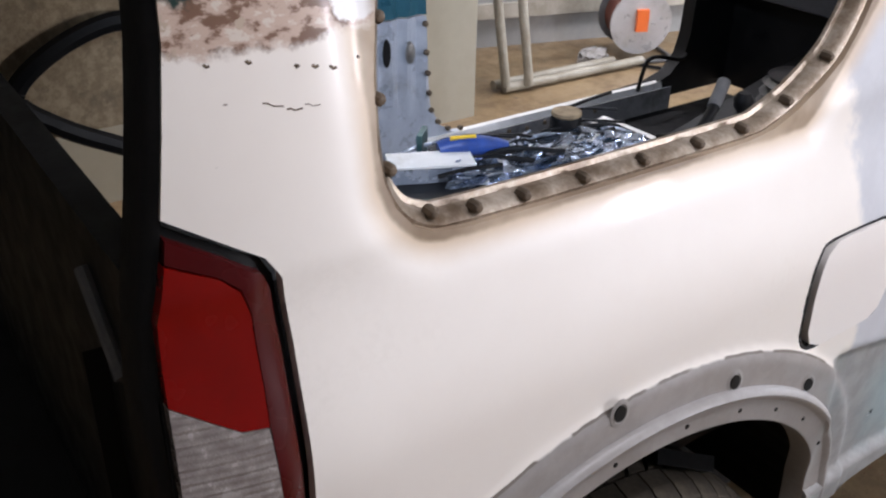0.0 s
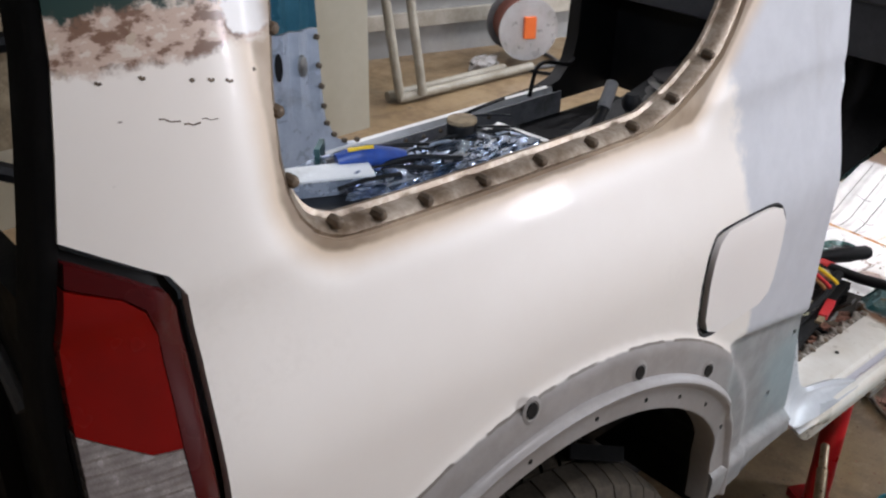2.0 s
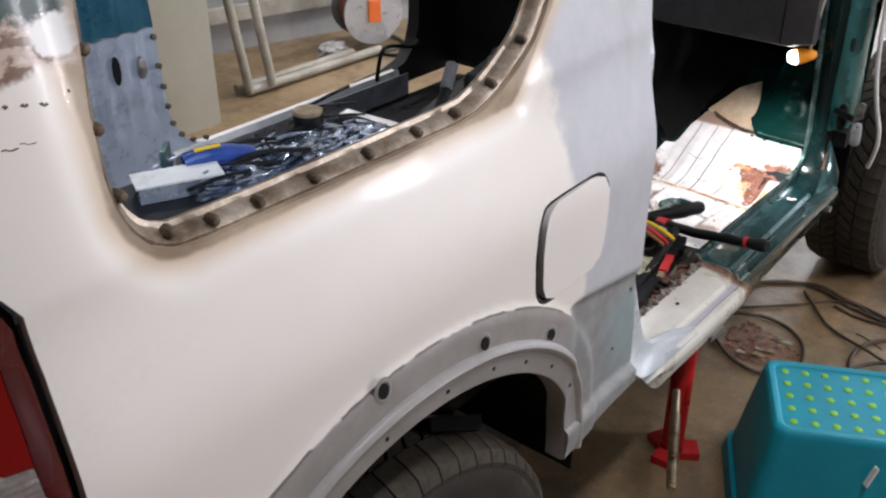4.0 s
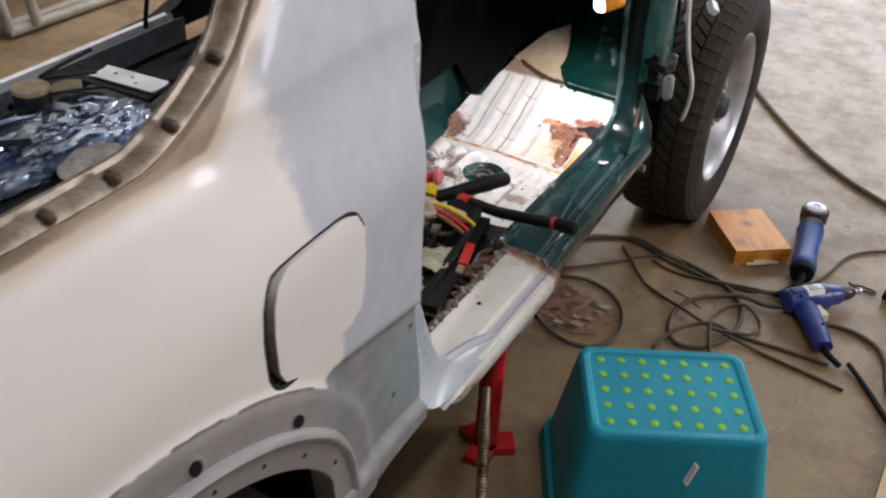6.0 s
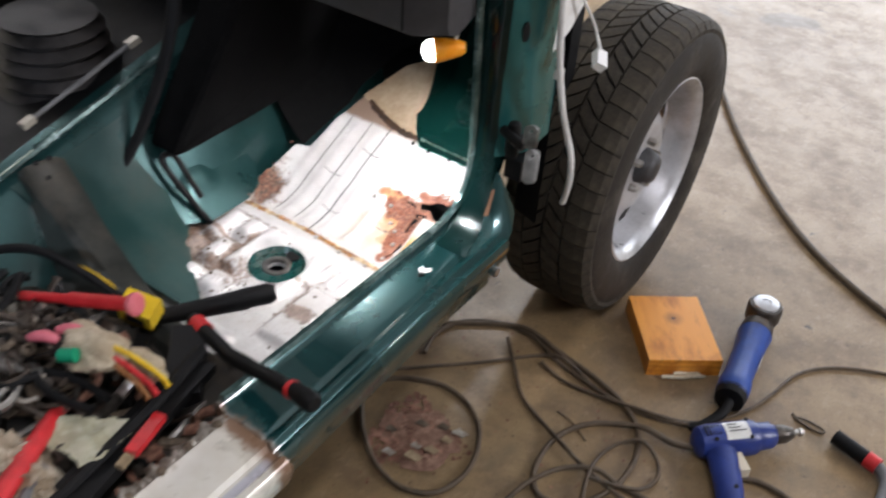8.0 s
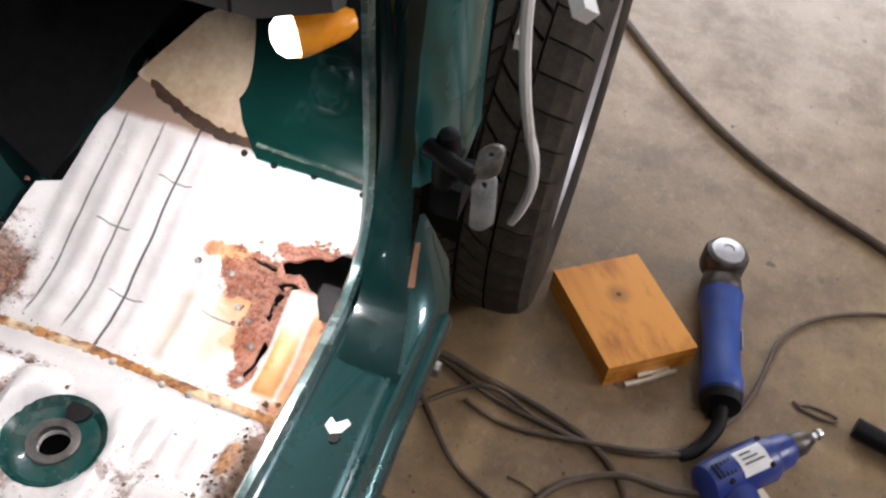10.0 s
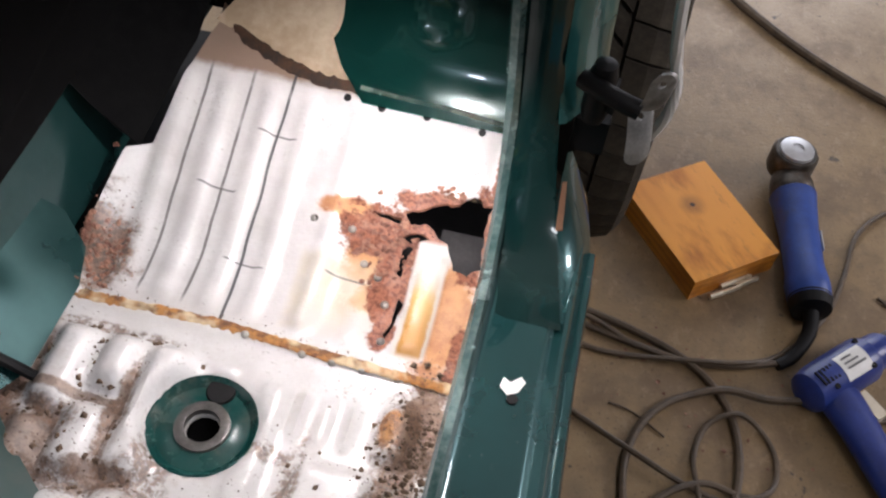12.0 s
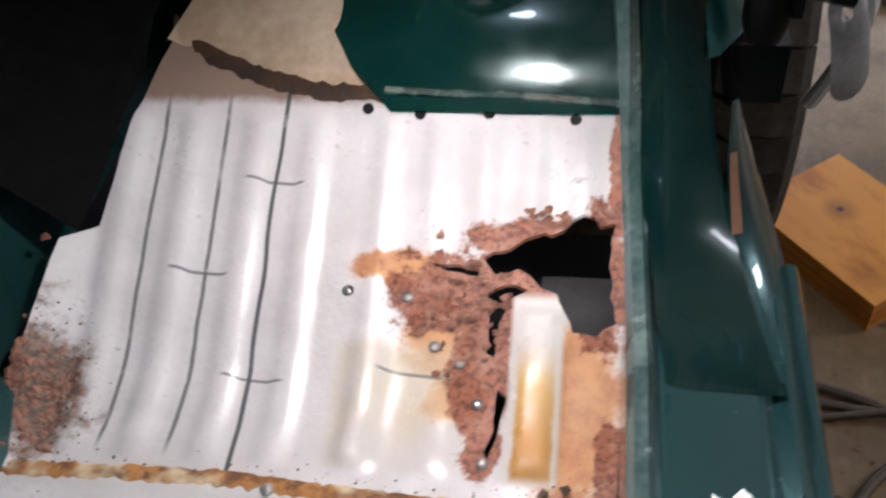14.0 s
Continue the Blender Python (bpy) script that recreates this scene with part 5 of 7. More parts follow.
def tunnel(u, y):
    r = ridge(y)
    if u < 0.5:
        s = u / 0.5
        return Vector((0.275 - 0.125 * s + 0.02 * s * (1 - s), y, 0.43 + (r - 0.43) * (s ** 0.9)))
    s = (u - 0.5) / 0.5
    return Vector((0.15 - 0.37 * s, y, r + 0.012 * math.sin(min(s * 12, 1.57)) - 0.02 * s))


TEAL = worn("tunnel_paint", (0.008, 0.043, 0.042), (0.014, 0.058, 0.056), 0.32, 0.5, 9.0, 0.04, coat=0.4, dirt=(0.025, 0.065, 0.062))
part("tunnel", sheet([(0.0, -0.35), (0.56, -0.35), (0.56, 0.95), (0.0, 0.95)], [], 0.03, lambda u, y: tunnel(u, y)), TEAL, car, "dusty green transmission tunnel")
part("tunnel_carpet", sheet([(0.56, -0.35), (1.0, -0.35), (1.0, 0.95), (0.56, 0.95)], [], 0.03, lambda u, y: tunnel(u, y)), BLACK, car, "black carpet on the tunnel")
part("tunnel_edge", tube([tunnel(0.52, -0.34 + 0.1 * i) + Vector((0, 0, 0.004)) for i in range(9)], 0.006, 6), SEAL, car)
part("console", box(-0.24, 0.118, -0.46, 0.95, 0.36, 0.50), BLACK, car)
part("far_floor", box(-0.738, -0.25, -1.55, 0.95, 0.30, 0.36), BLACK, car)
# bracket plate beside the tunnel
part("seat_mount", sheet([(0.200, 0.27), (0.285, 0.28), (0.312, 0.36), (0.312, 0.46), (0.302, 0.50), (0.275, 0.52), (0.235, 0.51), (0.205, 0.47)], [], 0.012, lambda x, y: Vector((x, y, 0.428 + (0.312 - x) * 0.95 + 0.010 * bumpbox(x, y, 0.225, 0.270, 0.36, 0.42, 0.012)))), TEAL, car, "glossy teal seat mounting slope")
part("black_strap", tube(smooth_path([(0.175, 0.47, 0.90), (0.195, 0.425, 0.77), (0.205, 0.375, 0.68), (0.206, 0.315, 0.595), (0.200, 0.274, 0.545)], 6), 0.013, 8, flat=0.5), BLACK, car)
part("mount_rod", tube(smooth_path([(0.325, 0.352, 0.436), (0.301, 0.352, 0.450), (0.268, 0.338, 0.500), (0.240, 0.329, 0.540), (0.236, 0.340, 0.552), (0.248, 0.352, 0.546), (0.272, 0.358, 0.508), (0.292, 0.363, 0.474)], 5), 0.0055, 8), BLACK, car, "bent black wire clip")

DUSTY = worn("dusty_grey_green", (0.016, 0.048, 0.045), (0.028, 0.066, 0.061), 0.36, 0.1, 9.0, 0.1, coat=0.2, dirt=(0.06, 0.07, 0.06))
part("tunnel_foot", skin(stack([[(0.155, 0.09, 0.575), (0.25, 0.11, 0.535), (0.36, 0.13, 0.485), (0.50, 0.165, 0.436)], [(0.165, 0.20, 0.595), (0.22, 0.22, 0.545), (0.28, 0.24, 0.495), (0.37, 0.26, 0.436)], [(0.165, 0.32, 0.615), (0.20, 0.32, 0.560), (0.235, 0.32, 0.505), (0.295, 0.325, 0.436)]])), DUSTY, car, "dusty green foot of the tunnel")
MEMBER = worn("member_paint", (0.024, 0.026, 0.023), (0.060, 0.060, 0.052), 0.36, 0.2, 10.0, 0.12, dirt=(0.10, 0.085, 0.065))
member = part("cross_member", skin(stack([[(0.150, 0.095, 0.47), (0.150, 0.112, 0.590), (0.158, 0.122, 0.600), (0.172, 0.168, 0.604), (0.178, 0.180, 0.596), (0.182, 0.190, 0.50)],
                                          [(0.215, 0.080, 0.44), (0.215, 0.100, 0.572), (0.220, 0.112, 0.582), (0.240, 0.150, 0.580), (0.248, 0.162, 0.570), (0.256, 0.172, 0.47)],
                                          [(0.300, 0.062, 0.42), (0.300, 0.086, 0.538), (0.305, 0.098, 0.548), (0.322, 0.128, 0.542), (0.330, 0.140, 0.532), (0.336, 0.150, 0.43)],
                                          [(0.420, 0.052, 0.42), (0.420, 0.070, 0.492), (0.424, 0.082, 0.500), (0.438, 0.108, 0.492), (0.445, 0.120, 0.482), (0.450, 0.128, 0.42)],
                                          [(0.540, 0.050, 0.42), (0.540, 0.066, 0.458), (0.543, 0.078, 0.464), (0.555, 0.100, 0.456), (0.560, 0.110, 0.448), (0.564, 0.118, 0.42)]], 5)), MEMBER, car, "dark dusty seat cross member")
for x, y, z in ((0.166, 0.137, 0.602), (0.172, 0.158, 0.604), (0.205, 0.130, 0.594)):
    part("bolt_hole", lathe([(0.0045, -0.001), (0.0045, 0.0014)], 10, pose(x, y, z + 0.001, 0, 12, 0)), BLACK, member)
rod = part("gas_strut", tube([(0.105, 0.18, 0.640), (0.105, 0.40, 0.700)], 0.0042, 8), GREY, car, "silver gas strut with white ends")
for y, z in ((0.175, 0.639), (0.405, 0.7015)):
    part("end_cap", box(-0.007, 0.007, -0.012, 0.012, -0.006, 0.006, m=pose(0.105, y, z, 15, 0, 0)), PIPE, rod, bevel=0.003)


DUSTYBLACK = worn("dusty_black_rubber", (0.010, 0.009, 0.009), (0.040, 0.035, 0.033), 0.4, 0, 16.0, 0.3)


def boot(x, y, z0, z1, r0, r1, folds, lean=0.0):
    prof = []
    for i in range(folds * 4 + 1):
        t = i / (folds * 4)
        prof.append((r0 + (r1 - r0) * t + 0.008 * math.sin(i * math.pi / 2), z0 + (z1 - z0) * t))
    return lathe(prof, 24, Matrix.Translation((x, y, 0)) @ Matrix.Shear("XY", 4, (0.0, lean)) @ Matrix.Translation((0, -lean * z0, 0)))


part("gear_boot", boot(0.0, 0.08, 0.49, 0.63, 0.085, 0.030, 6), DUSTYBLACK, car, "black ribbed rubber gear lever boot")
part("gear_lever", lathe([(0.010, 0.60), (0.010, 0.70), (0.022, 0.715), (0.024, 0.735), (0.015, 0.75)], 16, Matrix.Translation((0.0, 0.085, 0))), BLACK, car)
part("console_boot", boot(-0.02, 0.33, 0.50, 0.74, 0.12, 0.085, 9), DUSTYBLACK, car, "black ribbed rubber console boot")
# dash and bulkhead
part("bulkhead", box(-0.80, 0.70, 0.94, 0.98, 0.40, 1.15), BLACK, car, "black bulkhead")
DASH = worn("dash_grey", (0.009, 0.0085, 0.0095), (0.017, 0.016, 0.018), 0.7, 0, 60.0, 0.3, spec=0.2)
DASHGREY = worn("dash_panel_grey", (0.040, 0.038, 0.040), (0.060, 0.057, 0.059), 0.5, 0, 50.0, 0.2)


def dash_shape(y, x, z):
    """Swept along x; the near end turns back round its corner."""
    back = 0.35 * max(x - 0.633, 0.0)
    return (x - max(x - 0.633, 0.0) * step01(y, 0.56, 0.64), y + back, z + 0.2 * max(x - 0.633, 0.0) * step01(z, 0.90, 0.84))


part("dashboard", extrude([(0.530, 1.12), (0.497, 1.05), (0.493, 0.985), (0.505, 0.978), (0.507, 0.866), (0.513, 0.846), (0.535, 0.838), (0.75, 0.84), (0.93, 0.85), (0.93, 1.12)], -0.60, 0.688, 46, dash_shape), DASHGREY, car, "dark grey dashboard panel")
part("dash_seam", tube([(0.618, 0.5055, 0.852), (0.618, 0.5040, 0.972)], 0.0016, 6), BLACK, car)
bm = bmesh.new()
side_line = smooth_path([(0, 0.60, 1.0), (0, 0.49, 0.80), (0, 0.395, 0.66), (0, 0.342, 0.575), (0, 0.354, 0.556), (0, 0.42, 0.556), (0, 0.558, 0.560), (0, 0.70, 0.580), (0, 0.92, 0.66)], 4)
rows = []
for p in side_line:
    swell = 0.018 * math.sin(min(max((p.z - 0.55) / 0.4, 0.0), 1.0) * 3.14)
    rows.append([bm.verts.new((x, p.y, p.z)) for x in (0.205, 0.212, 0.242 + swell, 0.260 + swell)] + [bm.verts.new((0.268 + swell, p.y + 0.012, p.z + 0.006)), bm.verts.new((0.262, 0.92, max(p.z, 0.70)))])
for a, b in zip(rows, rows[1:]):
    for k in range(5):
        bm.faces.new((a[k], a[k + 1], b[k + 1], b[k]))
part("console_side", bm, MATT, car, "black plastic side of the centre console")
# amber work lamp hung at the pillar
WLAMP = Nodes("lamp_glow")
WLAMP.bsdf.inputs["Emission Color"].default_value = (1.0, 0.96, 0.88, 1.0)
WLAMP.bsdf.inputs["Emission Strength"].default_value = 12.0
WLAMP = WLAMP.done((0.8, 0.8, 0.8), 0.4)
lampm = look((0.656, 0.566, 0.812), (0.56, 0.490, 0.795))
work = thing("work_lamp", "lit amber work lamp hung from the door pillar", "lamp", lampm)
part("lamp_body", lathe([(0.008, 0.036), (0.013, 0.028), (0.018, 0.004), (0.020, -0.008), (0.020, -0.014)], 20), ORANGE, work)
part("lens", lathe([(0.018, -0.0145), (0.017, -0.024), (0.011, -0.031), (0.003, -0.033)], 20), WLAMP, work, "glowing lens")
# near sides of the body that close the view: rear inner wheel house, ribbed heel panel, door jamb
HEEL = worn("heel_panel_paint", (0.36, 0.30, 0.215), (0.60, 0.53, 0.42), 0.36, 0.05, 16.0, 0.15, dirt=(0.24, 0.15, 0.08))
def heel(y, z):
    rib = math.sin((z - 0.42 * (y + 0.4) + 0.012 * noise.noise(Vector((y * 9, z * 9, 7.0)))) * 185)
    return Vector((0.630 - 0.10 * (z - 0.6) + 0.008 * rib * abs(rib) ** 0.3 + 0.012 * noise.noise(Vector((y * 11, z * 9, 3.0))) + 0.004 * noise.noise(Vector((y * 40, z * 40, 5.0))), y, z))


part("heel_panel", sheet([(-0.52, 0.46), (-0.30, 0.46), (-0.283, 0.52), (-0.292, 0.56), (-0.270, 0.61), (-0.298, 0.65), (-0.288, 0.69), (-0.312, 0.73), (-0.296, 0.77), (-0.318, 0.81), (-0.345, 0.85), (-0.40, 0.88), (-0.52, 0.90)], [], 0.007, heel), HEEL, car, "crumpled ribbed pale inner panel with a torn edge")
part("rear_bench_floor", box(-0.24, 0.72, -1.55, -0.46, 0.62, 0.68), INNER, car)
JAMB = worn("jamb_primer", (0.42, 0.445, 0.465), (0.50, 0.525, 0.545), 0.28, 0.1, 9.0, 0.05, dirt=(0.42, 0.43, 0.44))
OUTER = [(0.83, -0.500, 1.45), (0.83, -0.540, 1.22), (0.85, -0.565, 1.06), (0.858, -0.577, 0.95), (0.858, -0.579, 0.84), (0.852, -0.572, 0.75), (0.846, -0.548, 0.665), (0.842, -0.532, 0.60), (0.840, -0.524, 0.562), (0.837, -0.494, 0.528), (0.834, -0.45, 0.503), (0.832, -0.36, 0.488), (0.830, -0.235, 0.484)]
INNER_LINE = [(0.775, -0.440, 1.45), (0.780, -0.472, 1.22), (0.795, -0.492, 1.08), (0.800, -0.507, 0.943), (0.800, -0.514, 0.84), (0.800, -0.500, 0.760), (0.799, -0.463, 0.663), (0.796, -0.432, 0.594), (0.792, -0.402, 0.545), (0.788, -0.370, 0.518), (0.788, -0.335, 0.507), (0.797, -0.29, 0.501), (0.818, -0.235, 0.489)]
outer_line, inner_line = smooth_path(OUTER, 5), smooth_path(INNER_LINE, 5)
bm = bmesh.new()
rows = []
for p, q in zip(outer_line, inner_line):
    if p.z > 0.56:
        p.x = place_side(p.y, p.z).x - 0.001
        q.x = min(q.x, p.x - 0.040)
    across = (q - p).normalized()
    deep = 0.35 + 0.65 * step01(q.z, 0.54, 0.70)
    out = Vector((0.55, 0.6, 0.58)) if q.z < 0.62 else Vector((0.75, 0.62, 0.1))
    row = [p + Vector((-0.012, -0.012, -0.004)), p, p.lerp(q, 0.10) - out * 0.003, p.lerp(q, 0.45) - out * 0.008, p.lerp(q, 0.74) - out * 0.005, p.lerp(q, 0.86) + out * 0.002, q + out * 0.003, q + across * 0.006 - out * 0.001, q + across * 0.008 - out * 0.012, q + Vector((-0.03, -0.03, -0.035)) * deep, q + Vector((-0.09, -0.055, -0.06)) * deep]
    rows.append([bm.verts.new(v) for v in row])
for a, b in zip(rows, rows[1:]):
    for k in range(10):
        bm.faces.new((a[k], a[k + 1], b[k + 1], b[k]))
part("door_jamb", bm, JAMB, car, "grey primed door jamb")
for y, z, s in ((-0.492, 1.10, 0.012), (-0.498, 1.055, 0.007), (-0.503, 0.985, 0.010), (-0.508, 0.93, 0.006), (-0.512, 0.872, 0.009)):
    part("jamb_clip", tube(smooth_path([(0.790, y - 0.014, z), (0.784, y - 0.002, z + 0.003), (0.770, y + 0.4 * s, z - 0.002)], 3), s * 0.6, 7), BOLT, car)
part("inner_wheel_house", sheet([(-1.62, 0.30), (-0.62, 0.30), (-0.62, 1.02), (-1.62, 1.02)], [], 0.05, lambda y, z: Vector((0.60 - 0.03 * math.sin(y * 9), y, z))), BLACK, car)
bm = bmesh.new()
ring = arc(ARCH[0], 0.52, 0.385, 0.345, -5, 185, 30)
for (y0, z0), (y1, z1) in zip(ring, ring[1:]):
    bm.faces.new([bm.verts.new(p) for p in ((0.855, y0, z0), (0.855, y1, z1), (0.60, y1, z1), (0.60, y0, z0))])
part("wheel_arch_liner", bm, BLACK, car, "black wheel arch liner")
part("arch_stiffener", beam((0.80, -0.96, 0.70), (0.66, -0.82, 0.52), 0.07, 0.02), INNER, car)


# chassis under the floor
part("underbody", box(-0.66, 0.56, -1.45, 1.0, 0.24, 0.30), BLACK, car, "black underbody", bevel=0.02)


# ---- wheels ----
TREAD = worn("dusty_tread", (0.026, 0.021, 0.015), (0.062, 0.051, 0.037), 0.8, 0, 30.0, 0.3, dirt=(0.10, 0.083, 0.06), spec=0.3)


HUB = worn("dull_hub_cap", (0.035, 0.034, 0.036), (0.075, 0.072, 0.074), 0.5, 0.2, 30.0, 0.2)


def wheel(x_out, y, z, turn=0.0):
    """Tyre with cut tread, steel rim, at its hub; the outer face looks along +x."""
    m = pose(x_out - 0.112, y, z, 0, 90, 0)
    w = part("wheel", lathe([(0.040, 0.0), (0.042, 0.060), (0.036, 0.084), (0.028, 0.092), (0.012, 0.095)], 24, m), HUB, car, "road wheel with a worn tyre and a silver steel rim")
    prof = [(0.200, -0.085), (0.212, -0.100), (0.240, -0.109), (0.290, -0.112), (0.322, -0.104), (0.336, -0.092), (0.3395, -0.06), (0.3415, 0.0), (0.3395, 0.06), (0.336, 0.092), (0.322, 0.104), (0.312, 0.108), (0.290, 0.1125), (0.262, 0.1115), (0.240, 0.109), (0.226, 0.104), (0.217, 0.098), (0.200, 0.085)]
    bm = lathe(prof, 72, m, close=True)
    part("tyre", bm, RUBBER, w, "worn black rubber tyre")

    def lugs(stations, count, fill, phase):
        """One block from stations (radius drop, z, twist), repeated round the tyre."""
        tb = bmesh.new()
        span = 2 * math.pi / count * fill
        tops = [[tb.verts.new(((0.3505 - drop) * math.cos(tw + tt), (0.3505 - drop) * math.sin(tw + tt), zz)) for tt in (0.0, span * 0.5, span)] for drop, zz, tw in stations]
        feet = [[tb.verts.new(((0.334 - drop) * math.cos(tw + tt), (0.334 - drop) * math.sin(tw + tt), zz * 0.985)) for tt in (0.0, span * 0.5, span)] for drop, zz, tw in stations]
        for grid in (tops,):
            for p, q in zip(grid, grid[1:]):
                for k in range(2):
                    tb.faces.new((p[k], p[k + 1], q[k + 1], q[k]))
        for k in (0, 2):
            for i in range(len(stations) - 1):
                tb.faces.new((tops[i][k], tops[i + 1][k], feet[i + 1][k], feet[i][k]))
        for i in (0, len(stations) - 1):
            for k in range(2):
                tb.faces.new((tops[i][k], tops[i][k + 1], feet[i][k + 1], feet[i][k]))
        first = part("tread_block", tb, TREAD, w, smooth=False)
        for i in range(count):
            turned = m @ Matrix.Rotation(2 * math.pi * (i + phase) / count, 4, "Z")
            o = first if i == 0 else new("tread_block", first.data)
            o.parent, o.matrix_basis = w, turned

    for sg in (-1, 1):
        lugs([(0.0, sg * 0.047, 0.0), (0.002, sg * 0.075, 0.012), (0.009, sg * 0.096, 0.02), (0.024, sg * 0.107, 0.024)], 52, 0.93, 0.25 if sg > 0 else 0.0)
        lugs([(0.0, sg * 0.003, 0.0), (0.0, sg * 0.022, 0.055), (0.0, sg * 0.043, 0.10)], 60, 0.80, 0.5 if sg > 0 else 0.0)
    rimp = [(0.172, -0.08), (0.204, -0.086), (0.206, 0.080), (0.219, 0.094), (0.2195, 0.099), (0.215, 0.1005), (0.209, 0.095), (0.2005, 0.088), (0.195, 0.070), (0.190, 0.040), (0.186, 0.026), (0.178, 0.016), (0.172, 0.0)]
    part("rim", lathe(rimp, 64, m, close=True), ALLOY, w, "silver steel rim")

    def disc(a, b):
        r = math.hypot(a, b)
        h = 0.056 - 0.016 * step01(r, 0.07, 0.16) + 0.006 * math.exp(-((r - 0.10) / 0.02) ** 2) - 0.022 * step01(r, 0.16, 0.186)
        return m @ Vector((a, b, h))

    holes = []
    for i in range(8):
        an = 2 * math.pi * i / 8
        c, s = math.cos(an), math.sin(an)
        hole = arc(0, 0, 0.021, 0.028, 0, 330, 11)
        holes.append([(c * (0.138 + p) - s * q, s * (0.138 + p) + c * q) for p, q in hole])
    holes.append(arc(0, 0, 0.030, 0.030, 0, 345, 23))
    part("wheel_disc", sheet(arc(0, 0, 0.187, 0.187, 0, 354, 59), holes, 0.011, disc), ALLOY, w, "silver wheel disc with vent holes")
    for i in range(5):
        an = 2 * math.pi * (i + 0.3) / 5
        part("wheel_nut", lathe([(0.010, 0.050), (0.010, 0.070), (0.006, 0.076)], 6, m @ Matrix.Translation((0.058 * math.cos(an), 0.058 * math.sin(an), 0))), STEEL, w)
    part("brake_drum", lathe([(0.171, -0.07), (0.171, -0.008), (0.05, 0.0)], 32, m), BLACK, w)


wheel(0.858, 1.195, 0.352)
wheel(0.845, -1.10, 0.352)

# ---- inside the car, seen through the window and the far door ----
PILLAR_BLUE = worn("inner_pillar_paint", (0.50, 0.54, 0.62), (0.62, 0.66, 0.73), 0.3, 0.2, 10.0, 0.08, dirt=(0.25, 0.25, 0.26))


def far_pillar(y, z):
    ribs = 0.008 * math.cos((y + 0.45) * 110) * step01(z, 0.52, 0.60)
    return Vector((-0.755 + ribs - 0.10 * max(z - 0.9, 0), y, z))


part("far_pillar", sheet([(-0.62, 0.38), (-0.16, 0.38), (-0.16, 0.452), (-0.24, 0.462), (-0.285, 0.492), (-0.315, 0.55), (-0.330, 0.64), (-0.338, 0.82), (-0.62, 0.82)], [], 0.014, far_pillar, lip=(-0.02, 0, 0)), PILLAR_BLUE, car, "pale blue-grey inner door pillar")
part("far_pillar_top", sheet([(-0.62, 0.824), (-0.338, 0.824), (-0.37, 1.60), (-0.62, 1.60)], [], 0.02, far_pillar, lip=(-0.02, 0, 0)), worn("teal_pillar", (0.03, 0.12, 0.17), (0.05, 0.17, 0.23), 0.3, 0.2, 10.0, 0.05), car, "teal upper inner pillar")
for y, z in ((-0.20, 0.470), (-0.245, 0.478), (-0.280, 0.505), (-0.303, 0.545), (-0.315, 0.60), (-0.322, 0.66), (-0.327, 0.72), (-0.33, 0.80)):
    part("bolt", lathe([(0.008, -0.004), (0.008, 0.006), (0.004, 0.008)], 8, pose(far_pillar(y - 0.012, z).x + 0.004, y - 0.014, z, 0, 90, 0)), BOLT, car)
part("far_sill", extrude([(-0.745, 0.30), (-0.745, 0.445), (-0.750, 0.458), (-0.766, 0.460), (-0.772, 0.452), (-0.80, 0.40), (-0.81, 0.34), (-0.78, 0.30)], -0.33, 0.62, 2), WHITE, car, "white far door sill")
part("far_sill_inner", box(-0.744, -0.738, -0.33, 0.66, 0.30, 0.438), worn("sill_inner_grey", (0.20, 0.20, 0.21), (0.32, 0.32, 0.33), 0.4, 0.3, 16.0, 0.1, dirt=(0.08, 0.07, 0.06)), car)
for i in range(8):
    part("bolt", lathe([(0.007, 0), (0.007, 0.006), (0.003, 0.008)], 8, pose(-0.738, -0.18 + 0.07 * i, 0.425 - 0.004 * (i % 2), 0, 90, 0)), BOLT, car)
part("sill_hole", lathe([(0.011, 0), (0.011, 0.002)], 14, pose(-0.738, 0.0, 0.392, 0, 90, 0)), BLACK, car)
part("far_front_pillar", sheet([(0.44, 0.40), (0.98, 0.40), (0.98, 1.30), (0.76, 1.30), (0.745, 0.80), (0.735, 0.60), (0.715, 0.53), (0.66, 0.475), (0.58, 0.452), (0.44, 0.445)], [], 0.03, lambda y, z: Vector((-0.752, y, z)), lip=(-0.05, 0, 0)), BLACK, car, "black far door pillar")
part("door_grab", tube(smooth_path([(-0.74, 0.50, 0.45), (-0.735, 0.52, 0.54), (-0.73, 0.56, 0.56), (-0.735, 0.68, 0.53), (-0.745, 0.72, 0.54)], 6), 0.007, 8), BLACK, car, "black wire handle")
part("door_trim", box(-0.75, -0.745, -0.62, -0.30, 0.15, 0.38), BLACK, car)

# handbrake
hb = part("handbrake", tube([(0.02, -0.10, 0.665), (-0.005, -0.01, 0.735)], 0.013, 10), BLACK, car, "grey handbrake lever")
part("grip", tube([(-0.005, -0.015, 0.731), (-0.034, 0.045, 0.775)], 0.0165, 12), GREY, hb)

# loose clutter on the rear floor
FOIL = worn("crumpled_bag", (0.22, 0.29, 0.42), (0.70, 0.76, 0.86), 0.14, 0.9, 30.0, 0.5, dirt=(0.02, 0.024, 0.03))
NAVY = worn("blue_bag", (0.02, 0.04, 0.18), (0.05, 0.09, 0.32), 0.3, 0, 22.0, 0.4)


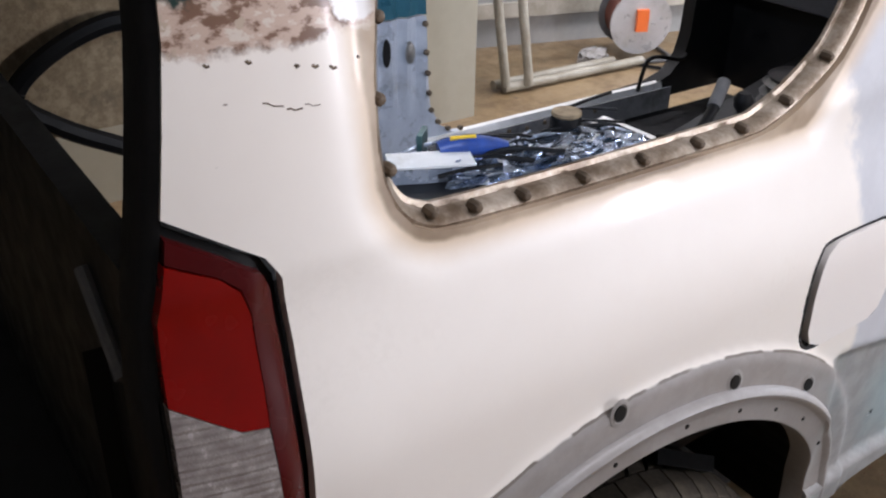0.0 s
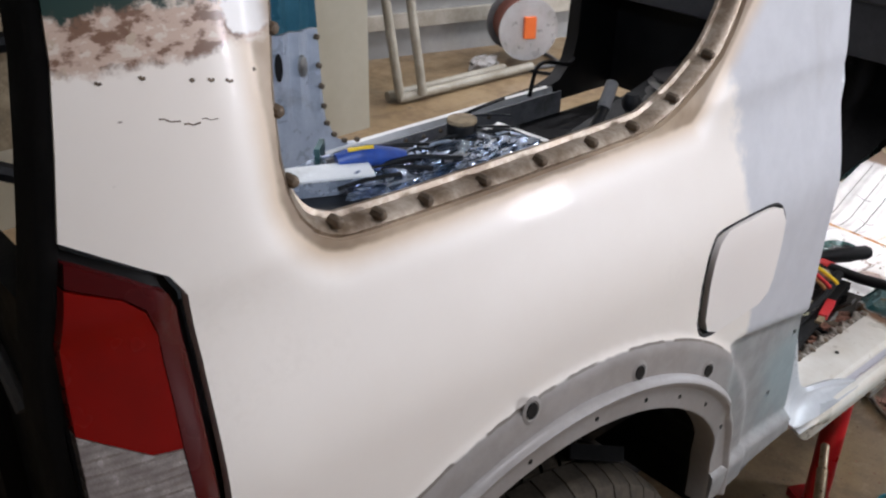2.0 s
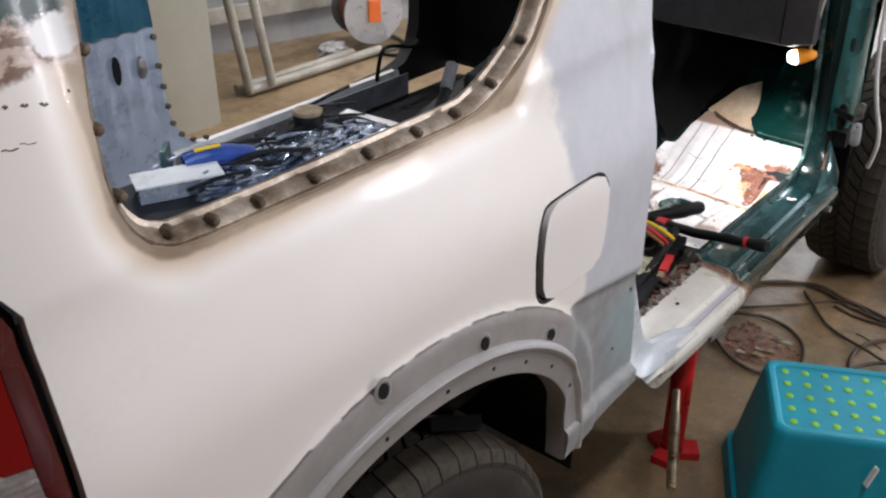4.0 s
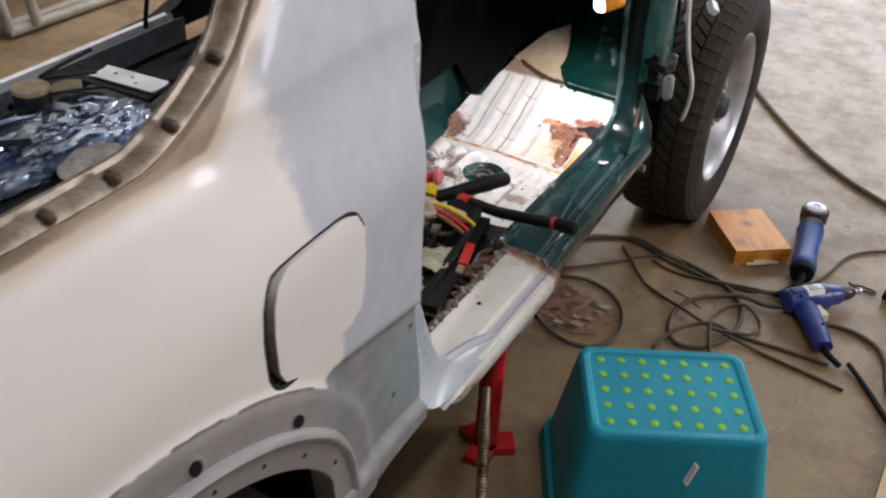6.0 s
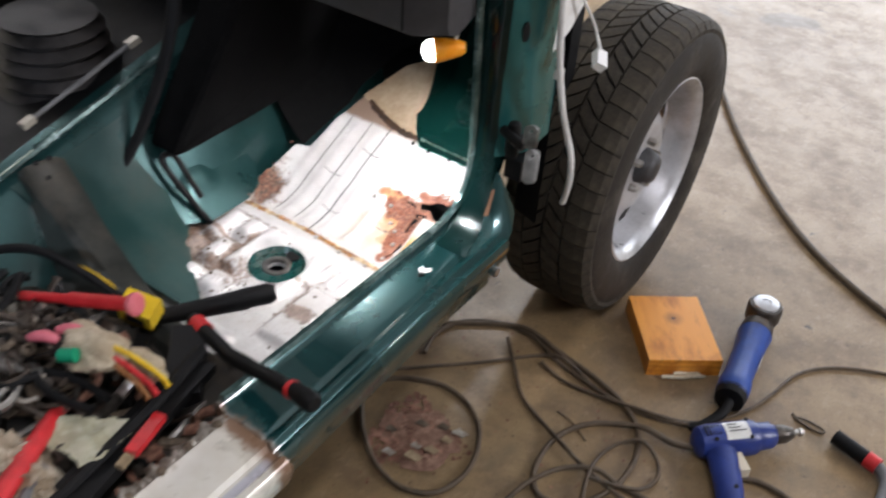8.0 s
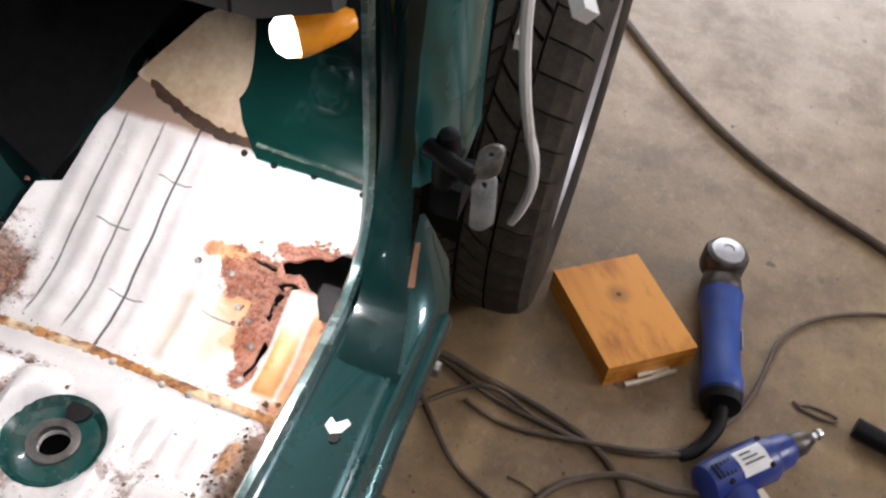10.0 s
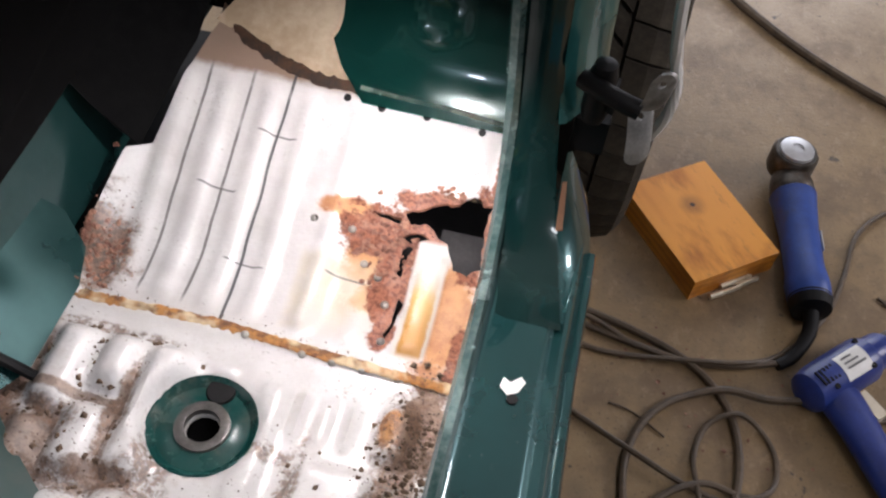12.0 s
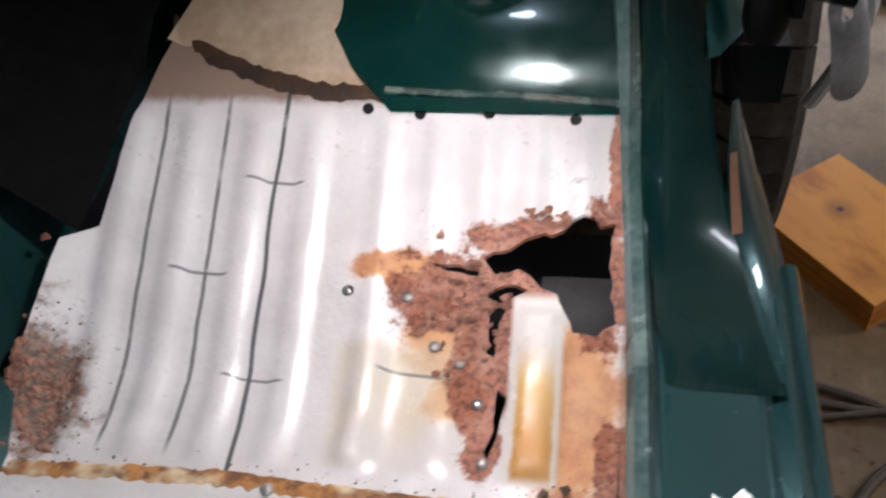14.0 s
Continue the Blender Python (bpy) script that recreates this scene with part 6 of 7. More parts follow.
def crumple(cx, cy, cz, rx, ry, rz, seed, amount=0.35):
    """A crushed sheet or bag: folds with sharp ridges."""
    bm = bmesh.new()
    bmesh.ops.create_icosphere(bm, subdivisions=5, radius=1.0)
    for v in bm.verts:
        c = v.co.copy()
        ridge_a = 1 - abs(noise.noise(c * 2.1 + Vector((seed, 0, 0)))) * 2
        ridge_b = 1 - abs(noise.noise(c * 4.7 + Vector((0, seed, 0)))) * 2
        ridge_c = 1 - abs(noise.noise(c * 10.3 + Vector((0, 0, seed)))) * 2
        k = 0.8 + amount * (0.6 * ridge_a + 0.35 * ridge_b + 0.16 * ridge_c) + 0.35 * noise.noise(c * 1.3 + Vector((seed, seed, 0)))
        v.co = Vector((cx + c.x * k * rx, cy + c.y * k * ry, cz + max(c.z * k, -0.5) * rz))
    return bm


def clutter(name, label, category, bm, mat, **kw):
    ob = link(name, bm, mat, **kw)
    return tagged(ob, label, category)


part("cargo_board", box(-0.17, 0.13, -0.462, -0.19, 0.66, 0.682), INNER, car, "black board over the rear footwell")
SILVER = worn("scuffed_silver", (0.42, 0.47, 0.56), (0.66, 0.70, 0.78), 0.22, 0.6, 26.0, 0.25, dirt=(0.06, 0.07, 0.09))
clutter("plastic_sheet", "crumpled silvery sheet on the rear floor", "sheet", crumple(-0.06, -0.53, 0.675, 0.085, 0.17, 0.040, 1.0, 0.6), FOIL)
clutter("plastic_sheet", "crumpled silvery sheet on the rear floor", "sheet", crumple(-0.01, -0.385, 0.690, 0.080, 0.13, 0.034, 3.0, 0.55), FOIL)
clutter("rag", "dirty grey cloth rag on the rear floor", "rag", crumple(0.115, -0.455, 0.705, 0.045, 0.06, 0.030, 41.0, 0.2), worn("grey_cloth", (0.22, 0.19, 0.155), (0.36, 0.32, 0.27), 0.85, 0, 30.0, 0.4))
clutter("plastic_sheet", "crumpled silvery sheet on the rear floor", "sheet", crumple(-0.46, -0.05, 0.385, 0.15, 0.20, 0.07, 5.0, 0.6), FOIL)
tray = thing("metal_tray", "long silver metal tray on the rear floor", "tray", pose(-0.13, -0.735, 0.682, 0, 0, -24))
part("tray_body", box(-0.035, 0.035, -0.085, 0.085, 0.0, 0.034), SILVER, tray, bevel=0.004)
part("tray_lid", box(-0.040, 0.038, -0.090, 0.090, 0.034, 0.039), WHITE, tray, bevel=0.0015)
br = thing("pump_bracket", "dark green cast bracket with two holes", "bracket", pose(-0.215, -0.70, 0.682, 0, 0, -45))
part("bracket_plate", box(-0.03, 0.03, -0.006, 0.006, 0.0, 0.065), worn("cast_green", (0.03, 0.075, 0.08), (0.07, 0.14, 0.14), 0.35, 0.3, 40.0, 0.2), br, bevel=0.005)
for x, z in ((-0.012, 0.036), (0.013, 0.048)):
    part("boss", lathe([(0.004, 0), (0.004, 0.006), (0.009, 0.007), (0.010, 0.0)], 12, pose(x, -0.004, z, 90, 0, 0)), SILVER, br)
t = thing("blue_power_tool", "dark blue plastic power tool on the rear floor", "tool")
part("tool_body", tube(smooth_path([(-0.165, -0.69, 0.715), (-0.15, -0.65, 0.722), (-0.125, -0.60, 0.722), (-0.105, -0.555, 0.712)], 5), lambda s: 0.026 - 0.012 * abs(s - 0.4), 12), BLUE, t)
part("tool_strip", tube([(-0.150, -0.672, 0.746), (-0.128, -0.62, 0.748)], 0.005, 6), YELLOW, t)
can = thing("black_canister", "black canister with a tan rim lying behind the seats", "can", pose(-0.135, -0.36, 0.684))
part("can_body", lathe([(0.034, 0), (0.036, 0.01), (0.036, 0.05), (0.033, 0.056)], 20), BLACK, can)
part("rim", lathe([(0.033, 0.056), (0.036, 0.060), (0.034, 0.066), (0.026, 0.067)], 20), TAN, can)
random.seed(51)
for k in range(26):
    a = Vector((-0.20 + random.uniform(-0.06, 0.12), -0.78 + 0.021 * k + random.uniform(-0.03, 0.03), 0.70))
    b = a + Vector((random.uniform(-0.03, 0.12), random.uniform(0.05, 0.17), random.uniform(0.0, 0.03)))
    clutter("loose_part", "dark metal car part or cable on the rear floor", "scrap metal", tube(smooth_path([a, a.lerp(b, 0.4) + Vector((0.01, 0, random.uniform(0.004, 0.020))), b], 5), random.choice((0.003, 0.0045, 0.006)), 8), random.choice((BLACK, BLACK, BLACK, BLACK, SILVER, INNER)))
part("pillar_latch", lathe([(0.010, 0), (0.016, 0.004), (0.014, 0.012), (0.006, 0.014)], 14, Matrix.Translation((-0.748, -0.394, 0.728)) @ pose(0, 0, 0, 0, 90, 0) @ Matrix.Diagonal((2.0, 0.9, 1, 1))), STEEL, car)
part("pillar_slot", lathe([(0.018, 0), (0.018, 0.002)], 14, Matrix.Translation((-0.749, -0.465, 0.735)) @ pose(0, 0, 0, 0, 90, 0) @ Matrix.Diagonal((2.2, 0.7, 1, 1))), BLACK, car)
clutter("metal_channel", "pale metal channel lying on the rear floor", "scrap metal", beam((0.38, -1.12, 0.86), (0.42, -0.96, 0.86), 0.10, 0.05), worn("channel_paint", (0.018, 0.080, 0.078), (0.030, 0.105, 0.100), 0.34, 0.65, 9.0, 0.04, coat=0.4, dirt=(0.04, 0.085, 0.08)), bevel=0.005)
clutter("metal_disc", "dusty green round metal cap on the rear floor", "cap", lathe([(0.045, 0), (0.045, 0.02), (0.03, 0.03), (0.01, 0.031)], 24, pose(0.16, -0.93, 0.75, 30, 60, 0)), DUSTY)
t = thing("seat_frame", "black seat frame with a bright top plate", "seat frame", pose(-0.515, 0.211, 0.0, 0, 0, 4))
part("frame_box", box(-0.12, 0.12, -0.06, 0.06, 0.36, 0.446, taper=0.94), BLACK, t, bevel=0.008)
part("top_plate", sheet([(-0.105, -0.036), (0.105, -0.036), (0.105, 0.036), (-0.105, 0.036)], [arc(-0.055, 0.012, 0.006, 0.006, 0, 330, 11), arc(0.0, 0.014, 0.006, 0.006, 0, 330, 11), arc(0.03, -0.010, 0.006, 0.006, 0, 330, 11)], 0.012, lambda u, v: Vector((u, v, 0.452 + 0.004 * step01(abs(v), 0.022, 0.034))), lip=(0, 0, -0.004)), WHITE, t, "bright pressed top plate")
part("slide_lever", tube(smooth_path([(0.10, 0.05, 0.452), (0.16, 0.04, 0.475), (0.22, 0.06, 0.48)], 4), 0.008, 8), BLACK, t)
clutter("round_cap", "brown round plastic cap standing on the car floor", "cap", lathe([(0.05, 0), (0.052, 0.05), (0.045, 0.06), (0.02, 0.062)], 24, pose(-0.66, 0.13, 0.365)), worn("brown_cap", (0.07, 0.05, 0.025), (0.14, 0.10, 0.05), 0.5, 0, 20.0, 0.1))
# rear of the car: dark open tailgate with its glass
bm = bmesh.new()
rows = []
for y, z in ((-1.53, 1.68), (-1.555, 1.40), (-1.561, 1.335), (-1.572, 1.277), (-1.584, 1.220), (-1.60, 1.15), (-1.612, 1.08), (-1.617, 0.98), (-1.61, 0.62)):
    x = side_x(y, z)
    rows.append([bm.verts.new(p) for p in ((x - 0.002, y + 0.001, z), (x - 0.006, y - 0.006, z), (x - 0.014, y - 0.010, z), (x - 0.05, y - 0.010, z), (x - 0.06, y + 0.02, z))])
for a, b in zip(rows, rows[1:]):
    for k in range(4):
        bm.faces.new((a[k], a[k + 1], b[k + 1], b[k]))
part("tailgate_seal", bm, BLACK, car, "black tailgate seal")
part("rear_inner_panel", box(-0.80, 0.80, -1.60, -1.57, 0.45, 1.15), BLACK, car)
part("far_inner_panel", sheet([(-1.55, 0.70), (-0.95, 0.70), (-0.95, 1.12), (-1.55, 1.12)], [], 0.05, lambda y, z: Vector((-0.71, y, z))), TAN, car, "dusty inner side panel")
part("interior_rail", tube(smooth_path([(-0.66, -1.06, 0.93), (-0.66, -1.20, 0.95), (-0.66, -1.34, 0.90), (-0.66, -1.42, 0.82), (-0.66, -1.34, 0.74), (-0.66, -1.20, 0.66), (-0.66, -1.05, 0.58)], 5), 0.022, 8), BLACK, car)
part("rear_bumper", extrude([(-1.60, 0.40), (-1.72, 0.41), (-1.76, 0.45), (-1.77, 0.52), (-1.755, 0.57), (-1.72, 0.60), (-1.60, 0.615)], -0.82, 0.80, 8, lambda y, x, z: (x, y + 0.03 * (x / 0.8) ** 4, z)), BLACK, car, "black plastic rear bumper")
part("rear_handle", tube([(0.70, -1.605, 1.03), (0.62, -1.605, 1.10)], 0.007, 8), GREY, car)

# ---- tools behind the cross member ----
part("footwell_mat", sheet([(0.18, -0.29), (0.705, -0.29), (0.705, 0.12), (0.18, 0.02)], [], 0.02, lambda x, y: Vector((x, y, 0.455 + 0.02 * noise.noise(Vector((x * 14, y * 14, 2.0)))))), worn("dirty_mat", (0.016, 0.013, 0.010), (0.05, 0.040, 0.030), 0.8, 0, 40.0, 0.5), car, "dirty dark floor mat")


def cutter():
    """Long bolt cutter with black grips and red collars."""
    t = thing("bolt_cutter", "black bolt cutter with red collars lying over the sill", "tool")
    part("handle", tube([(0.545, 0.105, 0.500), (0.66, 0.066, 0.525), (0.80, 0.052, 0.552)], 0.0115, 12), BLACK, t)
    part("grip_end", lathe([(0.012, -0.02), (0.0145, 0.0), (0.0145, 0.02), (0.010, 0.026)], 14, look((0.812, 0.050, 0.555), (0.545, 0.105, 0.50))), BLACK, t)
    for p, q in (((0.556, 0.102, 0.502), (0.585, 0.092, 0.508)), ((0.786, 0.0535, 0.549), (0.793, 0.0528, 0.5508))):
        part("collar", tube([p, q], 0.0135, 12), RED, t)
    part("second_handle", tube([(0.47, 0.05, 0.490), (0.53, 0.12, 0.500), (0.582, 0.182, 0.510)], lambda s: 0.010 + 0.007 * step01(s, 0.35, 0.6), 12), BLACK, t)
    part("grip_end", lathe([(0.016, -0.02), (0.0165, 0.02), (0.011, 0.03)], 14, look((0.590, 0.194, 0.512), (0.47, 0.05, 0.49))), BLACK, t)
    part("jaw", beam((0.56, 0.085, 0.497), (0.655, -0.02, 0.500), 0.05, 0.03), BLACK, t, bevel=0.006)


cutter()


def shear(a, b, label):
    t = thing("tin_snips", label, "tool")
    a, b = Vector(a), Vector(b)
    part("handle", tube(smooth_path([a, a.lerp(b, 0.5) + Vector((0.006, 0, 0.01)), b], 6), lambda s: 0.0085 + 0.0045 * math.sin(0.5 + s * 2.4), 10), RED, t, "red rubber handle")
    o = Vector((0.022, 0.006, -0.004))
    part("handle", tube(smooth_path([a.lerp(b, 0.35) + o, a.lerp(b, 0.7) + o * 1.2, b + o * 1.3], 6), 0.008, 8), GREY, t)


shear((0.560, -0.145, 0.520), (0.690, -0.370, 0.560), "long red handled snips lying on the tool heap")
clutter("blue_tip", "small blue plastic tool tip", "tool", tube([(0.702, -0.365, 0.545), (0.712, -0.41, 0.545)], 0.008, 8), BLUE)
t = thing("hammer", "red handled tool with a round pink end", "tool")
part("handle", tube([(0.37, -0.05, 0.555), (0.45, -0.025, 0.575)], 0.0075, 10), RED, t)
part("grip", tube([(0.45, -0.025, 0.575), (0.545, 0.002, 0.600)], 0.0105, 12), RED, t)
part("end_cap", lathe([(0.016, 0), (0.017, 0.008), (0.012, 0.012)], 14, look((0.548, 0.003, 0.601), (0.45, -0.025, 0.575))), worn("pink_plastic", (0.68, 0.14, 0.17), (0.75, 0.2, 0.22), 0.5, 0, 30, 0.1), t)
t = thing("tape_measure", "yellow tape measure with a dark window", "tape measure")
tm = pose(0.492, 0.055, 0.525, 20, 10, 20)
part("case", box(-0.026, 0.026, -0.018, 0.018, -0.02, 0.02, m=tm), YELLOW, t, bevel=0.006)
part("window", box(-0.014, 0.014, -0.0195, -0.018, -0.012, 0.008, m=tm), BLACK, t)
t = thing("sheath_knife", "black tool with a red insert lying along the sill", "tool")
part("blade", beam((0.63, 0.04, 0.512), (0.688, -0.27, 0.512), 0.050, 0.016), BLACK, t, bevel=0.005)
part("spine", tube(smooth_path([(0.622, 0.05, 0.524), (0.65, -0.06, 0.527), (0.668, -0.18, 0.524), (0.676, -0.29, 0.516)], 4), lambda q: 0.011 - 0.004 * q, 8), BLACK, t)
part("insert", beam((0.672, -0.070, 0.526), (0.690, -0.135, 0.525), 0.017, 0.010), RED, t, "red insert", bevel=0.004)
part("tip", beam((0.690, -0.137, 0.524), (0.694, -0.157, 0.522), 0.012, 0.006), TAN, t, bevel=0.002)
GLOVE = worn("worn_glove_hide", (0.40, 0.32, 0.21), (0.60, 0.51, 0.38), 0.8, 0, 18.0, 0.25, dirt=(0.24, 0.17, 0.10))
clutter("work_glove", "dirty tan leather work glove on the tool heap", "glove", crumple(0.545, -0.065, 0.565, 0.060, 0.036, 0.022, 12.0, 0.15), GLOVE)
clutter("work_glove", "dirty tan leather work glove on the tool heap", "glove", crumple(0.605, -0.035, 0.555, 0.045, 0.018, 0.014, 15.0, 0.15), GLOVE)
clutter("rag", "crumpled pale plastic wrap with brown stains", "rag", crumple(0.60, -0.255, 0.51, 0.06, 0.05, 0.04, 22.0, 0.6), worn("stained_wrap", (0.26, 0.19, 0.12), (0.50, 0.44, 0.34), 0.4, 0, 30, 0.5, dirt=(0.30, 0.15, 0.06)))
clutter("green_cap", "small green plastic cap", "cap", tube([(0.53, -0.105, 0.575), (0.55, -0.095, 0.58)], 0.010, 10), worn("green_plastic", (0.0, 0.25, 0.12), (0.0, 0.32, 0.16), 0.4, 0, 30, 0.1))
for a, b, mat in (((0.56, -0.055, 0.575), (0.665, -0.045, 0.555), YELLOW), ((0.56, -0.065, 0.57), (0.66, -0.062, 0.55), RED), ((0.55, -0.07, 0.565), (0.655, -0.072, 0.548), worn("brown_wire", (0.25, 0.10, 0.03), (0.35, 0.15, 0.05), 0.5, 0, 30, 0.1)), ((0.36, 0.03, 0.56), (0.45, 0.05, 0.535), YELLOW)):
    a, b = Vector(a), Vector(b)
    clutter("wire_strand", "coloured wire strand on the tool heap", "wire", tube(smooth_path([a, a.lerp(b, 0.4) + Vector((0, 0, 0.012)), a.lerp(b, 0.8) + Vector((0, 0.004, 0.004)), b], 5), 0.004, 6), mat)
clutter("cable", "black cable with yellow bands along the cross member", "cable", tube(smooth_path([(0.20, -0.16, 0.53), (0.26, -0.06, 0.575), (0.33, 0.0, 0.59), (0.40, 0.03, 0.565), (0.46, 0.05, 0.53)], 6), 0.007, 8), BLACK)
# pliers and scrap in the heap
random.seed(33)
PINK = worn("pink_grip", (0.62, 0.12, 0.16), (0.72, 0.2, 0.24), 0.5, 0, 30, 0.1)


def pliers(x, y, z, turn, mat, group):
    t = thing("pliers", "used combination pliers with plastic grips in the heap", "pliers", pose(x, y, z, random.uniform(-15, 15), random.uniform(-15, 15), turn), group)
    for s in (-1, 1):
        part("grip", tube(smooth_path([(0.0, 0.0, 0), (s * 0.016, -0.03, 0), (s * 0.020, -0.07, 0), (s * 0.014, -0.11, 0)], 4), 0.0065, 8), mat, t)
        part("jaw", tube(smooth_path([(-s * 0.004, -0.01, 0), (s * 0.009, 0.012, 0), (s * 0.003, 0.05, 0)], 4), lambda q: 0.008 - 0.004 * q, 8), STEEL, t)


for x, y, turn, mat in ((0.50, -0.13, 100, BLACK), (0.42, -0.08, 30, BLACK), (0.38, -0.14, 200, BLACK), (0.52, -0.20, 20, BLACK), (0.45, -0.22, 150, BLACK)):
    pliers(x, y, 0.53 + random.uniform(0, 0.03), turn, mat, "pliers in the heap")
DARKSTEEL = worn("dark_steel", (0.05, 0.045, 0.04), (0.14, 0.125, 0.11), 0.4, 0.7, 60.0, 0.2, dirt=(0.10, 0.06, 0.035))
for i in range(75):
    x, y = random.uniform(0.28, 0.69), random.uniform(-0.26, 0.0)
    z = 0.475 + 0.06 * math.exp(-((x - 0.47) / 0.12) ** 2 - ((y + 0.12) / 0.1) ** 2) + random.uniform(-0.01, 0.012)
    d = Vector((random.uniform(-1, 1), random.uniform(-1, 1), random.uniform(-0.25, 0.25))).normalized()
    p, ln = Vector((x, y, z)), random.uniform(0.025, 0.075)
    kind = i % 3
    if kind == 0:
        bm = tube([p - d * ln, p + d * ln], random.uniform(0.004, 0.010), 8)
    elif kind == 1:
        bm = beam(p - d * ln, p + d * ln, random.uniform(0.012, 0.03), random.uniform(0.003, 0.01))
    else:
        side = d.cross(Vector((0, 0, 1))).normalized()
        bm = tube(smooth_path([p - d * ln, p - d * ln * 0.3 + side * 0.02, p + d * ln * 0.4 - side * 0.015, p + d * ln], 4), random.uniform(0.004, 0.008), 8)
    clutter("scrap_piece", "small dark steel scrap or tool in the heap", "scrap metal", bm, random.choice((DARKSTEEL, DARKSTEEL, STEEL, BLACK, BOLT, RUSTM)))

# denser tangle towards the tunnel: hoses, small tools, torn metal
random.seed(61)
TANGLE = worn("grimy_brown", (0.028, 0.020, 0.015), (0.085, 0.062, 0.046), 0.5, 0.2, 50.0, 0.3, dirt=(0.16, 0.12, 0.09))
PALE = worn("pale_scrap", (0.30, 0.26, 0.21), (0.55, 0.50, 0.44), 0.45, 0.2, 40.0, 0.3, dirt=(0.14, 0.09, 0.06))
for i in range(120):
    x, y = random.gauss(0.41, 0.075), random.gauss(-0.115, 0.065)
    if x < 0.27 or x > 0.64 or y > 0.02:
        continue
    z = 0.505 + 0.055 * math.exp(-((x - 0.43) / 0.12) ** 2 - ((y + 0.11) / 0.1) ** 2) + random.uniform(-0.015, 0.012)
    p, a, ln = Vector((x, y, z)), random.uniform(0, 6.28), random.uniform(0.02, 0.055)
    d = Vector((math.cos(a), math.sin(a), random.uniform(-0.3, 0.3)))
    side = Vector((-math.sin(a), math.cos(a), random.uniform(-0.2, 0.4)))
    mat = random.choice((TANGLE, TANGLE, TANGLE, DARKSTEEL, BLACK, BOLT, PALE))
    kind = i % 4
    if kind == 0:
        loop = [p + d * (ln * 0.6 * math.cos(k * 0.9)) + side * (ln * 0.5 * math.sin(k * 0.9)) for k in range(6)]
        clutter("hose_loop", "grimy thin hose curled in the heap", "hose", tube(smooth_path(loop, 4), random.uniform(0.003, 0.0055), 7), mat)
    elif kind == 1:
        clutter("bent_strip", "bent strip of grimy sheet metal in the heap", "scrap metal", skin(stack([[p - d * ln, p - d * ln + side * 0.014], [p, p + side * 0.016 + Vector((0, 0, 0.01))], [p + d * ln + Vector((0, 0, 0.008)), p + d * ln + side * 0.012]], 3)), mat)
    elif kind == 2:
        clutter("socket", "small grimy steel socket in the heap", "tool", lathe([(0.007, 0), (0.009, 0.002), (0.009, 0.022), (0.006, 0.024), (0.004, 0.012)], 12, Matrix.Translation(p) @ pose(0, 0, 0, random.uniform(30, 120), 0, random.uniform(0, 360))), mat)
    else:
        clutter("spanner", "small grimy spanner in the heap", "tool", tube(smooth_path([p - d * ln, p - d * ln * 0.8, p, p + d * ln * 0.8, p + d * ln], 3), lambda q: 0.0045 + 0.0045 * (abs(q - 0.5) * 2) ** 4, 7, flat=0.6), mat)
for x, y, z, turn in ((0.485, -0.095, 0.572, 20), (0.50, -0.062, 0.570, 35)):
    clutter("pink_grip", "short pink plastic tool grip in the heap", "tool", tube(smooth_path([(x - 0.018, y - 0.012, z), (x, y, z + 0.004), (x + 0.018, y + 0.008, z)], 4), lambda q: 0.0055 + 0.003 * math.sin(q * 3.14), 10), PINK)
CLOTH = worn("greenish_film", (0.36, 0.34, 0.23), (0.50, 0.48, 0.35), 0.28, 0, 25, 0.2, dirt=(0.26, 0.21, 0.12))
clutter("plastic_film", "stiff greenish plastic film among the tools", "film", sheet(ragged([(0.575, -0.150), (0.648, -0.100), (0.668, -0.118), (0.672, -0.165), (0.664, -0.190), (0.63, -0.185), (0.60, -0.195)], 0.0025, 31), [], 0.008, lambda x, y: Vector((x, y, 0.531 + 0.006 * noise.noise(Vector((x * 22, y * 22, 3.0))) + 0.02 * (x - 0.62) + 0.004 * noise.noise(Vector((x * 60, y * 60, 1.0)))))), CLOTH)
clutter("rusty_strip", "torn rusty strip of sheet metal in the heap", "scrap metal", sheet(ragged([(0.50, -0.235), (0.575, -0.185), (0.60, -0.20), (0.60, -0.225), (0.54, -0.262)], 0.003, 32), [], 0.008, lambda x, y: Vector((x, y, 0.520 + 0.014 * noise.noise(Vector((x * 30, y * 30, 8.0)))))), worn("torn_rust", (0.16, 0.06, 0.025), (0.36, 0.20, 0.12), 0.7, 0.1, 50.0, 0.4))

# ---- red jack under the sill ----
jack = thing("jack_stand", "red screw jack on a cross foot under the sill", "jack")
part("post", lathe([(0.026, 0.03), (0.026, 0.33), (0.020, 0.34), (0.018, 0.40), (0.03, 0.405), (0.03, 0.42)], 20, pose(0.735, -0.055, 0)), JACKRED, jack)
for a in (35, 155, 275):
    part("foot", box(0.0, 0.062, -0.026, 0.026, 0.0, 0.020, m=pose(0.735, -0.055, 0, 0, 0, a)), JACKRED, jack, bevel=0.004)
part("head", box(0.70, 0.80, -0.085, -0.025, 0.365, 0.378), STEEL, jack, bevel=0.004)
BRASS = worn("worn_rod", (0.30, 0.22, 0.13), (0.50, 0.42, 0.30), 0.35, 0.8, 40.0, 0.2, dirt=(0.08, 0.05, 0.03))
bm = tube([(0.745, -0.10, 0.215), (0.875, -0.36, 0.185)], 0.009, 12)
part("crank_rod", bm, BRASS, jack, "threaded brass-coloured rod")
